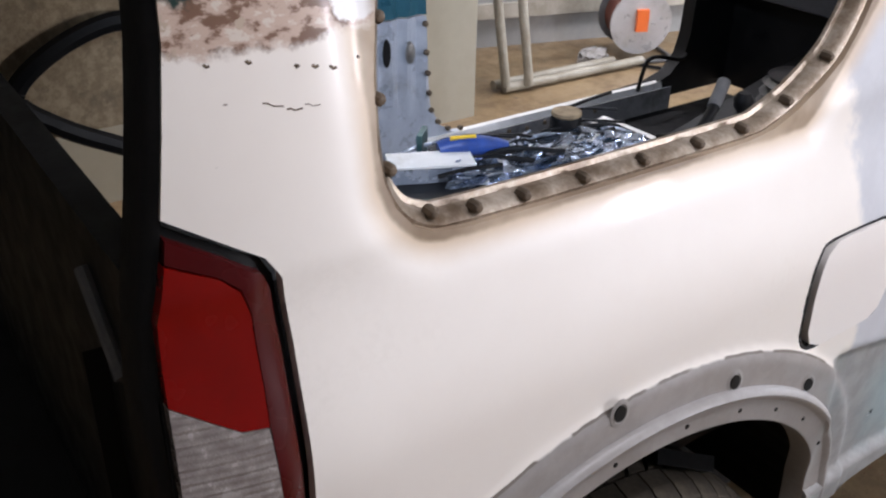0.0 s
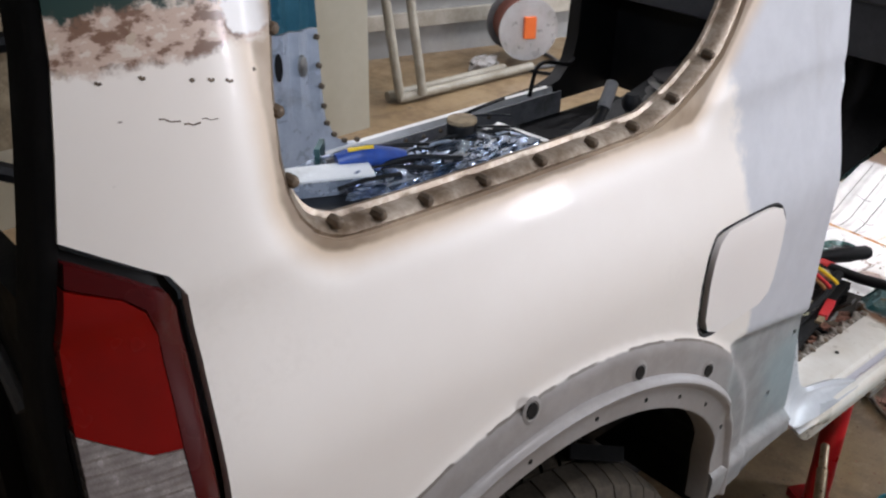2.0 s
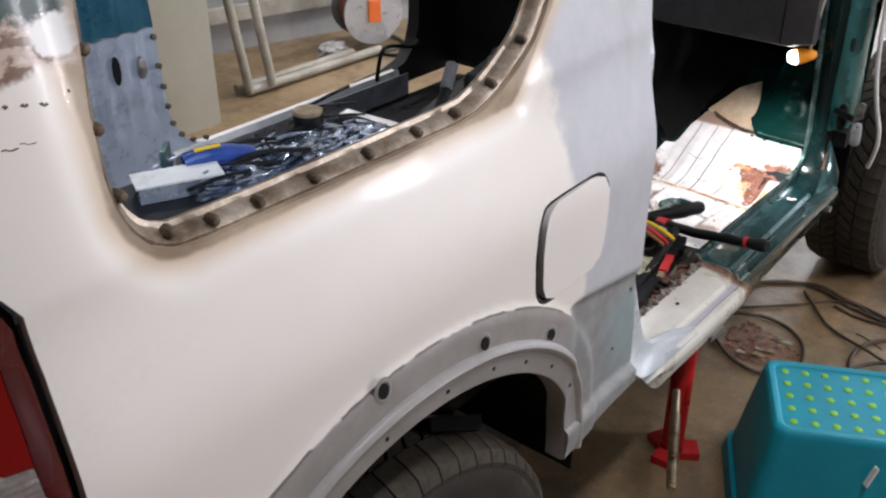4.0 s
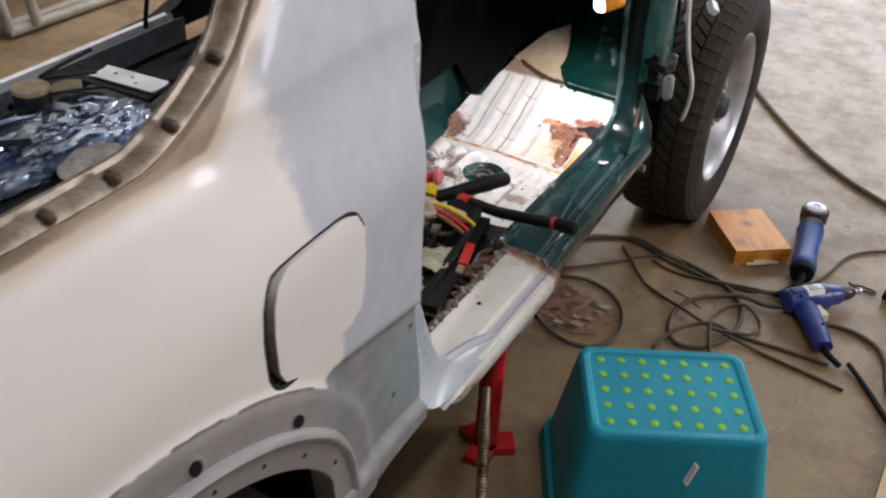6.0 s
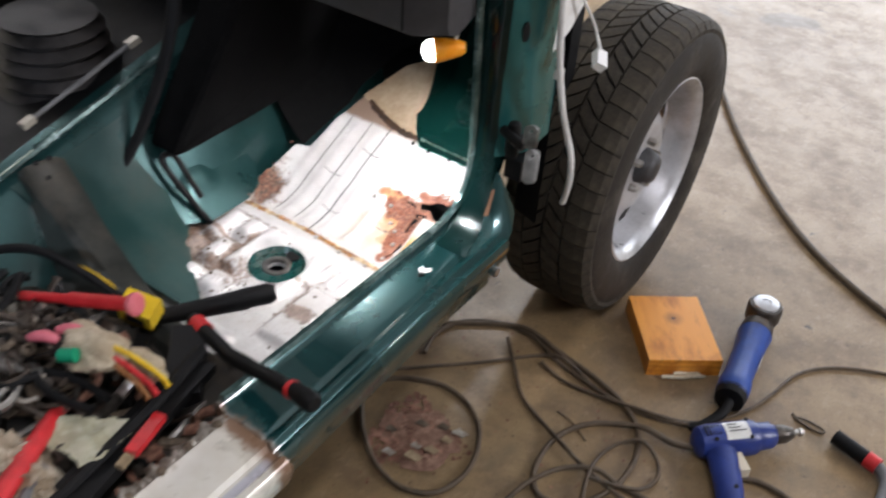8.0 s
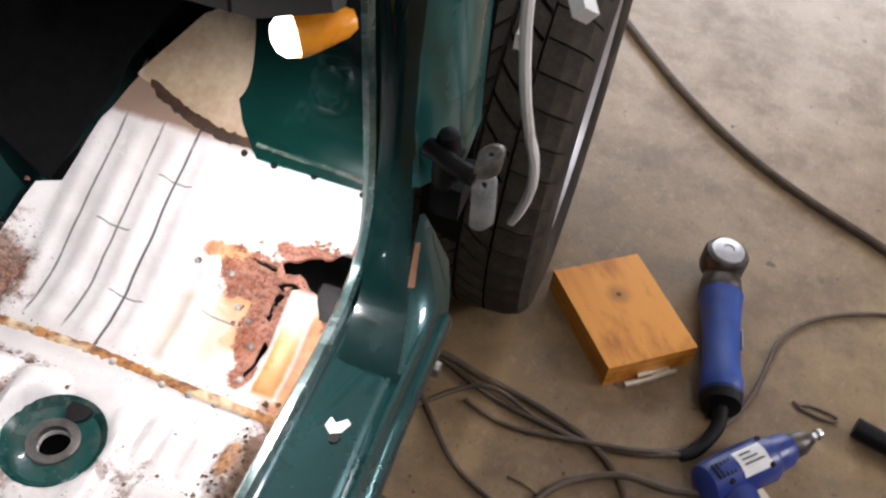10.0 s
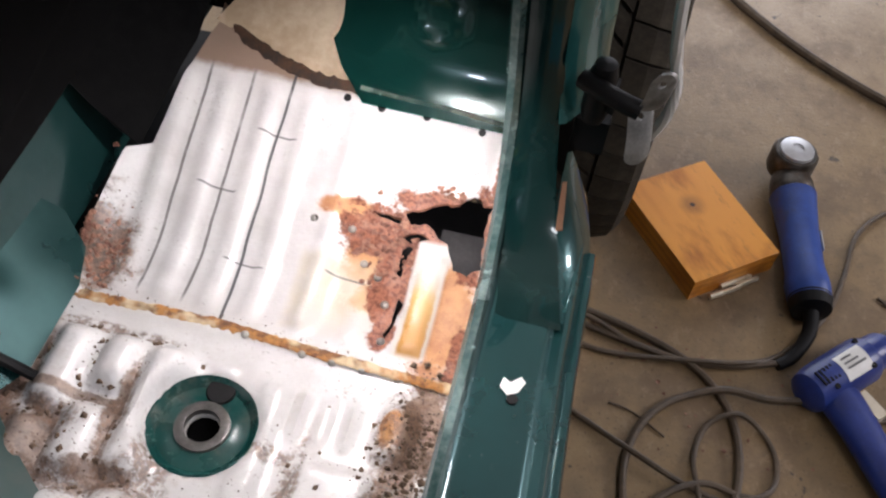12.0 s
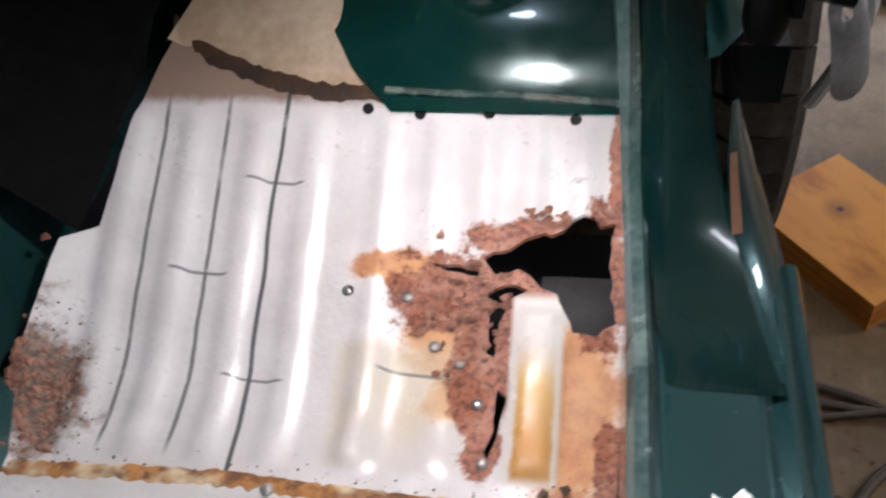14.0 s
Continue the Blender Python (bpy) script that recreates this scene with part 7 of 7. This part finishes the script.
for i in range(26):
    q = Vector((0.745, -0.10, 0.215)).lerp(Vector((0.875, -0.36, 0.185)), 0.25 + 0.028 * i)
    part("thread_turn", tube([q, q + Vector((0.0015, -0.003, -0.0003))], 0.0115, 10), BRASS, jack)

# ---- turquoise step stool ----
sm = pose(1.082, 0.0215, 0, 0, 0, 28.2)
stool = thing("step_stool", "turquoise plastic step stool with lime grip dots", "step stool", sm)


def shell(levels):
    """Rounded rectangles (half width, half depth, corner, z), skinned."""
    bm = bmesh.new()
    rings = []
    for a, b, r, z in levels:
        ring = []
        for cx, cy, a0 in ((a - r, b - r, 0), (-a + r, b - r, 90), (-a + r, -b + r, 180), (a - r, -b + r, 270)):
            ring += [bm.verts.new((cx + r * math.cos(radians(a0 + 15 * k)), cy + r * math.sin(radians(a0 + 15 * k)), z)) for k in range(7)]
        rings.append(ring)
    for p, q in zip(rings, rings[1:]):
        for k in range(len(p)):
            bm.faces.new((p[k], p[(k + 1) % len(p)], q[(k + 1) % len(p)], q[k]))
    bm.faces.new(rings[-1])
    return bm


part("body", shell([(0.222, 0.180, 0.045, 0.0), (0.215, 0.174, 0.045, 0.04), (0.205, 0.165, 0.042, 0.042), (0.170, 0.131, 0.030, 0.268), (0.167, 0.128, 0.028, 0.279), (0.161, 0.122, 0.024, 0.284), (0.152, 0.113, 0.018, 0.284), (0.148, 0.109, 0.016, 0.2815), (0.147, 0.108, 0.016, 0.279)]), TURQ, stool, "moulded turquoise plastic body")
dot = None
for i in range(7):
    for j in range(5):
        m = pose(-0.126 + 0.042 * i, -0.088 + 0.044 * j, 0.2785)
        if dot is None:
            dot = part("grip_dot", lathe([(0.0088, 0), (0.0088, 0.0012), (0.0072, 0.0024), (0.004, 0.003)], 14), LIME, stool, "lime green rubber dot")
            dot.matrix_basis = m
        else:
            d2 = new("grip_dot", dot.data)
            d2.parent, d2.matrix_basis = stool, m
            tagged(d2, "lime green rubber dot")

part("scuff", beam((0.02, -0.152, 0.19), (0.035, -0.146, 0.235), 0.012, 0.004), WHITE, stool)

# ---- wooden block and drill bits ----
def wood():
    n = Nodes("pine_wood")
    wave = n.tree.nodes.new("ShaderNodeTexWave")
    wave.wave_type, wave.bands_direction = "RINGS", "Z"
    mp = n.tree.nodes.new("ShaderNodeMapping")
    n.put(mp.inputs[0], n.tc)
    mp.inputs["Location"].default_value = (0.02, 0.02, 0.11)
    mp.inputs["Scale"].default_value = (0.5, 0.06, 1.0)
    n.put(wave.inputs["Vector"], mp.outputs[0])
    wave.inputs["Scale"].default_value, wave.inputs["Distortion"].default_value, wave.inputs["Detail"].default_value = 22.0, 5.0, 3.0
    col = n.mix(n.ramp(wave.outputs["Fac"], 0.0, 1.0), (0.78, 0.325, 0.045), (0.62, 0.228, 0.026))
    col = n.mix(n.ramp(n.noise(11.0, 4, 0.6, stretch=(1.6, 0.6, 1), four=3.0), 0.44, 0.68, 0.0, 0.85), col, (0.40, 0.12, 0.010))
    col = n.mix(n.ramp(n.noise(30.0, 5, 0.7, stretch=(2.0, 0.5, 1), four=8.0), 0.55, 0.72, 0.0, 0.5), col, (0.22, 0.085, 0.02))
    k = n.math("SQRT", n.math("ADD", n.math("MULTIPLY", n.math("SUBTRACT", n.axis(0), 0.005), n.math("SUBTRACT", n.axis(0), 0.005)), n.math("MULTIPLY", n.math("SUBTRACT", n.axis(1), 0.03), n.math("SUBTRACT", n.axis(1), 0.03))))
    col = n.mix(n.ramp(k, 0.030, 0.006, 0.0, 0.55), col, (0.25, 0.09, 0.02))
    col = n.mix(n.ramp(k, 0.006, 0.003), col, (0.05, 0.02, 0.01))
    n.bump(wave.outputs["Fac"], 0.12, 0.001)
    return n.done(col, 0.38)


WOOD = wood()
block = link("wooden_block", box(-0.083, 0.083, -0.108, 0.108, 0.0, 0.046), WOOD, bevel=0.003)
block.matrix_world = pose(1.0, 1.092, 0, 0, 0, 38)
tagged(block, "thick orange-brown pine block with a knot on the floor", "wood block")
plank = link("plank", box(0.0, 0.30, -1.0, 0.0, 0.0, 0.022), worn("pale_wood", (0.50, 0.34, 0.19), (0.60, 0.44, 0.27), 0.65, 0, 9.0, 0.2), bevel=0.002)
plank.matrix_world = pose(1.517, 0.56, 0, 0, 0, -2)
tagged(plank, "pale raw wooden plank on the concrete floor", "plank")
BRIGHT = worn("bright_bit_steel", (0.66, 0.58, 0.42), (0.82, 0.76, 0.62), 0.35, 0.5, 60.0, 0.1)
for a, b in (((1.034, 0.966, 0.007), (1.085, 1.003, 0.007)), ((1.050, 0.992, 0.007), (1.100, 1.030, 0.007)), ((1.075, 1.000, 0.006), (1.112, 1.030, 0.006))):
    a, b = Vector(a), Vector(b)
    t = thing("drill_bit", "short steel drill bit beside the wooden block", "drill bit", group="drill bits")
    part("shank", tube([a, a.lerp(b, 0.45)], 0.005, 10), BRIGHT, t)
    part("flute", tube([a.lerp(b, 0.45), a.lerp(b, 0.9), b], lambda s: 0.0045 * (1 - 0.7 * step01(s, 0.6, 1.0)), 6), BRIGHT, t)

# ---- angle grinder ----
gm = pose(1.168, 1.10, 0.0, 0, 0, 7)
g = thing("angle_grinder", "blue angle grinder with a dirty metal head on the floor", "angle grinder", gm)
along = Matrix.Translation((0, 0, 0.036)) @ pose(0, 0, 0, -90, 0, 0)
part("body", lathe([(0.028, -0.130), (0.034, -0.122), (0.035, -0.09), (0.031, -0.06), (0.032, 0.02), (0.037, 0.085), (0.039, 0.095), (0.034, 0.10)], 28, along), BLUE, g, "scuffed blue plastic body")
part("rear_cap", lathe([(0.020, -0.143), (0.031, -0.140), (0.0345, -0.118), (0.030, -0.112)], 28, along), BLACK, g)
part("gear_head", lathe([(0.034, 0.098), (0.037, 0.105), (0.036, 0.125), (0.030, 0.150), (0.020, 0.17)], 24, along), DARKSTEEL, g, "dirty metal gear head")
part("spindle_guard", lathe([(0.036, 0.030), (0.040, 0.040), (0.040, 0.072), (0.036, 0.078), (0.034, 0.078)], 28, pose(0, 0.168, 0)), DARKSTEEL, g)
part("spindle_flange", lathe([(0.030, 0.078), (0.029, 0.083), (0.022, 0.086), (0.010, 0.0865), (0.009, 0.084)], 28, pose(0.0, 0.168, 0)), ALLOY, g, "pale steel flange")
part("label", box(0.0325, 0.0335, -0.02, 0.02, 0.034, 0.048, m=pose(0, 0, 0)), WHITE, g, bevel=0.001)
part("cord_boot", tube(smooth_path([(0, -0.138, 0.034), (-0.004, -0.175, 0.026), (-0.03, -0.215, 0.014), (-0.055, -0.232, 0.010)], 5), lambda s: 0.013 - 0.004 * s, 10), BLACK, g)

# ---- electric drill, lying on its side ----
DRILLBLUE = worn("deep_blue_plastic", (0.014, 0.030, 0.165), (0.022, 0.048, 0.25), 0.4, 0, 24.0, 0.15, dirt=(0.03, 0.035, 0.08))
dm = Matrix.Translation((1.228, 0.858, 0.0)) @ pose(0, 0, 0, 0, 0, 45)
dr = thing("electric_drill", "blue electric drill lying on its side", "drill", dm)
ax = Matrix.Translation((0, 0, 0.036)) @ pose(0, 0, 0, 0, 90, 0)
part("motor_body", lathe([(0.020, -0.078), (0.031, -0.070), (0.035, -0.05), (0.036, 0.0), (0.036, 0.045), (0.033, 0.052), (0.029, 0.054), (0.027, 0.085), (0.022, 0.094)], 28, ax), DRILLBLUE, dr, "blue moulded motor housing")
hpts = smooth_path([(-0.030, 0.0, 0.034), (-0.036, -0.05, 0.032), (-0.048, -0.10, 0.030), (-0.062, -0.15, 0.028), (-0.070, -0.180, 0.027)], 5)
part("handle", tube(hpts, lambda s: 0.034 - 0.010 * s, 14, flat=0.78), DRILLBLUE, dr)
part("trigger", box(-0.016, 0.004, -0.085, -0.040, 0.022, 0.044), worn("cream_plastic", (0.62, 0.55, 0.42), (0.7, 0.63, 0.5), 0.5, 0, 30, 0.05), dr, bevel=0.005)
part("label", sheet([(-0.022, -0.02), (0.030, -0.02), (0.030, 0.02), (-0.022, 0.02)], [], 0.008, lambda u, v: Vector((u, v - 0.004, 0.036 + 0.0367 * math.sqrt(max(0.0, 1 - ((v - 0.004) / 0.0367) ** 2))))), WHITE, dr, "worn white label")
for k in range(3):
    part("label_bar", box(-0.014, 0.022 - 0.008 * k, -0.010 + 0.008 * k, -0.007 + 0.008 * k, 0.0722, 0.0732), GREY, dr)
for k in range(5):
    part("vent", box(-0.062 + 0.007 * k, -0.059 + 0.007 * k, -0.012, 0.012, 0.068, 0.0705), BLACK, dr)
part("chuck", lathe([(0.017, 0.093), (0.0195, 0.097), (0.0195, 0.118), (0.012, 0.136), (0.010, 0.138)], 24, ax), DARKSTEEL, dr, "steel drill chuck")
part("bit", lathe([(0.006, 0.136), (0.006, 0.150), (0.009, 0.152), (0.008, 0.160), (0.003, 0.164)], 12, ax), STEEL, dr)
for x, y in ((-0.045, -0.02), (0.036, 0.022), (-0.055, -0.135), (0.03, -0.022)):
    part("screw", lathe([(0.0045, 0), (0.0045, 0.003)], 10, pose(x, y, 0.0635 if abs(y) > 0.1 else 0.064)), BLACK, dr)
part("cord_boot", tube(smooth_path([(-0.069, -0.176, 0.026), (-0.070, -0.205, 0.020), (-0.060, -0.240, 0.014)], 5), lambda s: 0.011 - 0.004 * s, 10), BLACK, dr)

# ---- cables on the floor ----
R = 0.0052


def cable(label, pts, r=R, mat=CABLE, name="cable"):
    pts = [(x, y, z[0] if z else r + 0.001) for x, y, *z in pts]
    return clutter(name, label, "cable", tube(smooth_path(pts, 8), r, 8), mat)


cable("brown rubber power cord of the grinder on the floor", [(1.142, 0.866, 0.012), (1.08, 0.846), (1.0, 0.835), (0.91, 0.846), (0.82, 0.866), (0.74, 0.90), (0.66, 0.89), (0.59, 0.84), (0.565, 0.77), (0.58, 0.70)])
cable("brown rubber cord winding across the concrete floor", [(0.55, 0.80), (0.66, 0.885), (0.73, 0.905, 0.014), (0.81, 0.892), (0.90, 0.874), (0.97, 0.852), (1.02, 0.826), (1.060, 0.788), (1.082, 0.745), (1.092, 0.69), (1.088, 0.63), (1.062, 0.565), (1.02, 0.525), (0.975, 0.520), (0.944, 0.56), (0.932, 0.63), (0.942, 0.69), (0.972, 0.742), (1.018, 0.778), (1.07, 0.795, 0.016), (1.13, 0.797, 0.012), (1.18, 0.805, 0.02)], 0.006)
cable("thin brown cord looped on the concrete floor", [(0.80, 0.84), (0.86, 0.82), (0.92, 0.822), (1.0, 0.832, 0.012), (1.08, 0.846, 0.016), (1.14, 0.88), (1.19, 0.935), (1.228, 1.0), (1.252, 1.075), (1.272, 1.16), (1.31, 1.22), (1.37, 1.268), (1.46, 1.308), (1.60, 1.34)], 0.0042)
cable("thin brown cord looped on the concrete floor", [(0.70, 0.86), (0.76, 0.79), (0.819, 0.724), (0.88, 0.69), (0.95, 0.655, 0.014), (1.01, 0.63, 0.014), (1.08, 0.612, 0.014), (1.17, 0.60), (1.28, 0.585), (1.38, 0.57)], 0.0046)
cable("thin brown cord looped on the concrete floor", [(0.935, 0.47), (0.95, 0.53, 0.014), (0.985, 0.60, 0.012), (1.04, 0.635, 0.016), (1.10, 0.635), (1.18, 0.640), (1.27, 0.645), (1.33, 0.645)], 0.0052)
cable("thin brown cord looped on the concrete floor", [(1.075, 0.50), (1.05, 0.56, 0.016), (1.034, 0.62, 0.018), (1.028, 0.68), (1.045, 0.735), (1.085, 0.757, 0.018), (1.125, 0.742), (1.145, 0.70), (1.135, 0.65, 0.014), (1.095, 0.622, 0.02), (1.04, 0.606, 0.02)], 0.0042)
cable("black power cord of the drill on the concrete floor", [(1.372, 0.668, 0.012), (1.42, 0.615), (1.47, 0.545), (1.53, 0.46), (1.62, 0.33)], 0.0065, BLACK)
cable("brown cord behind the drill on the floor", [(1.268, 0.79, 0.014), (1.31, 0.815), (1.37, 0.812), (1.425, 0.780), (1.456, 0.715), (1.470, 0.64), (1.50, 0.57), (1.56, 0.50)], 0.006)
cable("long brown cable running across the open floor", [(0.56, 2.46), (0.64, 2.33), (0.77, 2.12), (0.918, 1.916), (1.04, 1.77), (1.16, 1.655), (1.28, 1.57), (1.40, 1.505), (1.56, 1.42), (1.85, 1.28), (2.4, 1.12)], 0.009)
cable("thin grey cord under the sill on the floor", [(0.56, 0.62), (0.62, 0.68), (0.70, 0.76), (0.78, 0.85), (0.84, 0.87, 0.016), (0.93, 0.84)], 0.004)
ringp = [(0.545, 0.545), (0.575, 0.485), (0.624, 0.430), (0.69, 0.385), (0.755, 0.370), (0.815, 0.395), (0.838, 0.455), (0.832, 0.520), (0.795, 0.590), (0.735, 0.632), (0.665, 0.640), (0.59, 0.605)]
clutter("wire_hoop", "dark rubber hose ring round a heap of rust", "hose", tube(smooth_path([(x, y, 0.008) for x, y in ringp], 6, closed=True) + [Vector((0.545, 0.545, 0.008))], 0.0055, 8), CABLE)
cable("short twisted brown wire scrap on the floor", [(1.305, 1.045), (1.33, 1.032), (1.37, 1.028), (1.375, 1.040), (1.335, 1.046), (1.315, 1.036), (1.355, 1.026)], 0.0025)
cable("thin rusty wire on the floor", [(0.90, 0.735), (0.935, 0.728), (0.985, 0.70)], 0.0016)

# ---- black tool and rust heap ----
t = thing("screwdriver", "black handled tool with a red collar on the floor", "tool")
part("handle", tube([(1.400, 1.020, 0.020), (1.470, 1.000, 0.020)], 0.017, 12), BLACK, t)
part("collar", tube([(1.470, 1.000, 0.020), (1.495, 0.993, 0.020)], 0.018, 12), RED, t)
part("shaft", tube(smooth_path([(1.495, 0.993, 0.020), (1.52, 0.96, 0.018), (1.525, 0.88, 0.016)], 4), 0.013, 10), GREY, t)
t = thing("power_tool", "black and red hand tool lying on the concrete", "tool")
part("body", beam((1.505, 0.76, 0.028), (1.545, 0.64, 0.028), 0.055, 0.05), BLACK, t, bevel=0.01)
part("band", beam((1.517, 0.725, 0.03), (1.526, 0.70, 0.03), 0.058, 0.053), RED, t, bevel=0.006)

random.seed(5)
PILE = worn("rust_scale", (0.10, 0.040, 0.024), (0.40, 0.21, 0.145), 0.85, 0, 24.0, 0.5, dirt=(0.08, 0.04, 0.025))
bm = bmesh.new()
for i in range(900):
    a, q = random.uniform(0, 6.283), math.sqrt(random.random())
    q *= 0.78 + 0.22 * math.sin(3.0 * a + 1.0) + 0.10 * math.sin(7.0 * a)
    x, y = 0.70 + 0.11 * q * math.cos(a), 0.50 + 0.105 * q * math.sin(a)
    if i > 640:
        x, y = random.uniform(0.45, 1.2), random.uniform(-0.1, 0.9)
    s = random.uniform(0.0015, 0.009) * (1.0 if i <= 640 else 0.5)
    h = 0.012 * (1 - q) * random.random() if i <= 640 else 0.0
    r = random.uniform(0, 6.28)
    top = [bm.verts.new((x + s * random.uniform(0.5, 1.3) * math.cos(r + k * 1.57), y + s * random.uniform(0.5, 1.3) * math.sin(r + k * 1.57), 0.002 + h + random.uniform(0, 0.002))) for k in range(4)]
    tip = bm.verts.new((x, y, 0.0005))
    bm.faces.new(top)
    for k in range(4):
        bm.faces.new((top[k], tip, top[(k + 1) % 4]))
heap = link("rust_heap", bm, PILE, smooth=False)
tagged(heap, "loose heap of brown rust flakes on the floor", "rust flakes", kind="stuff")
bm = sheet(ragged([(0.715 + (0.075 + 0.02 * math.sin(a * 0.9)) * math.cos(a * 0.35), 0.495 + (0.070 + 0.018 * math.cos(a * 1.3)) * math.sin(a * 0.35)) for a in range(18)], 0.006, 14), [], 0.02, lambda x, y: Vector((x, y, 0.003 + 0.010 * math.exp(-((x - 0.70) / 0.07) ** 2 - ((y - 0.505) / 0.06) ** 2))))
dust = link("rust_dust", bm, worn("rust_dust", (0.15, 0.075, 0.048), (0.34, 0.21, 0.15), 0.95, 0, 60.0, 0.6, dirt=(0.12, 0.06, 0.04)))
tagged(dust, "brown rust dust swept together on the floor", "rust dust", kind="stuff")
for x, y, s, m in ((0.775, 0.545, 0.014, PALE), (0.735, 0.44, 0.016, TAN), (0.69, 0.42, 0.012, PALE), (0.755, 0.475, 0.013, TAN), (0.765, 0.515, 0.011, TAN), (0.725, 0.465, 0.010, PALE), (0.70, 0.52, 0.012, BOLT), (0.66, 0.47, 0.010, BOLT), (0.74, 0.54, 0.011, BOLT)):
    clutter("paint_chip", "pale paint chip on the rust heap", "chip", sheet(ragged([(x - s, y - s * 0.6), (x + s, y - s * 0.5), (x + s * 1.3, y + s * 0.6), (x - s * 0.6, y + s * 0.8)], 0.002, 6), [], 0.006, lambda u, v: Vector((u, v, 0.0165 + 0.1 * (u - x) ** 2)), lip=(0, 0, -0.001)), m)

# ---- beyond the car: pipe trestle, cable reel, bag ----
TRESTLE = worn("dusty_pipe_paint", (0.27, 0.24, 0.185), (0.40, 0.365, 0.30), 0.5, 0.1, 10.0, 0.1, dirt=(0.22, 0.19, 0.14))
tr = thing("pipe_trestle", "pale painted pipe trestle standing by the wall", "trestle")
for a, b in (((-1.93, 0.88, 0.03), (-1.90, 1.73, 0.03)), ((-1.99, 0.86, 0.03), (-1.97, 1.60, 0.03)), ((-1.93, 0.89, 0.035), (-2.06, 0.83, 0.95)), ((-1.895, 1.0, 0.035), (-2.02, 0.94, 0.95)), ((-1.72, 1.98, 0.03), (-1.95, 1.84, 0.95)), ((-2.04, 0.86, 0.95), (-1.95, 1.88, 0.95))):
    part("pipe", lathe([(0.016, 0.0), (0.022, 0.0), (0.022, (Vector(b) - Vector(a)).length), (0.016, (Vector(b) - Vector(a)).length), (0.016, 0.02)], 14, look(a, b) @ pose(0, 0, 0, 180, 0, 0)), TRESTLE, tr)
rl = thing("cable_reel", "cable reel with an orange hub standing by the wall", "cable reel", pose(-2.05, 1.80, 0.0, 0, 0, -25))
side = Matrix.Translation((0, 0, 0.20)) @ pose(0, 0, 0, 0, 90, 0)
part("drum", lathe([(0.13, -0.09), (0.13, 0.09)], 28, side), worn("wound_cable", (0.16, 0.05, 0.035), (0.24, 0.09, 0.06), 0.6, 0, 60, 0.5), rl)
for h in (-0.10, 0.09):
    part("disc", lathe([(0.16, h), (0.16, h + 0.012), (0.05, h + 0.014)], 32, side), ALLOY if h > 0 else GREY, rl)
part("hub", box(0.10, 0.125, -0.03, 0.03, 0.16, 0.27), worn("orange_plastic", (0.8, 0.14, 0.02), (0.9, 0.2, 0.04), 0.4, 0, 20, 0.05), rl, bevel=0.006)
part("stand", tube(smooth_path([(-0.11, -0.17, 0.012), (0.0, -0.18, 0.02), (0.12, -0.16, 0.012), (0.12, 0.16, 0.012), (-0.11, 0.17, 0.012)], 4), 0.010, 8), GREY, rl)
clutter("plastic_sack", "crumpled clear plastic sack on the floor by the wall", "bag", crumple(-2.08, 1.56, 0.03, 0.06, 0.10, 0.05, 30.0, 0.2), worn("cloudy_plastic", (0.24, 0.22, 0.20), (0.42, 0.40, 0.38), 0.2, 0, 20, 0.4))
cable("dark cable from the reel on the floor", [(-1.90, 1.72), (-1.82, 1.75), (-1.74, 1.82), (-1.66, 1.98), (-1.5, 2.2)], 0.008, BLACK)
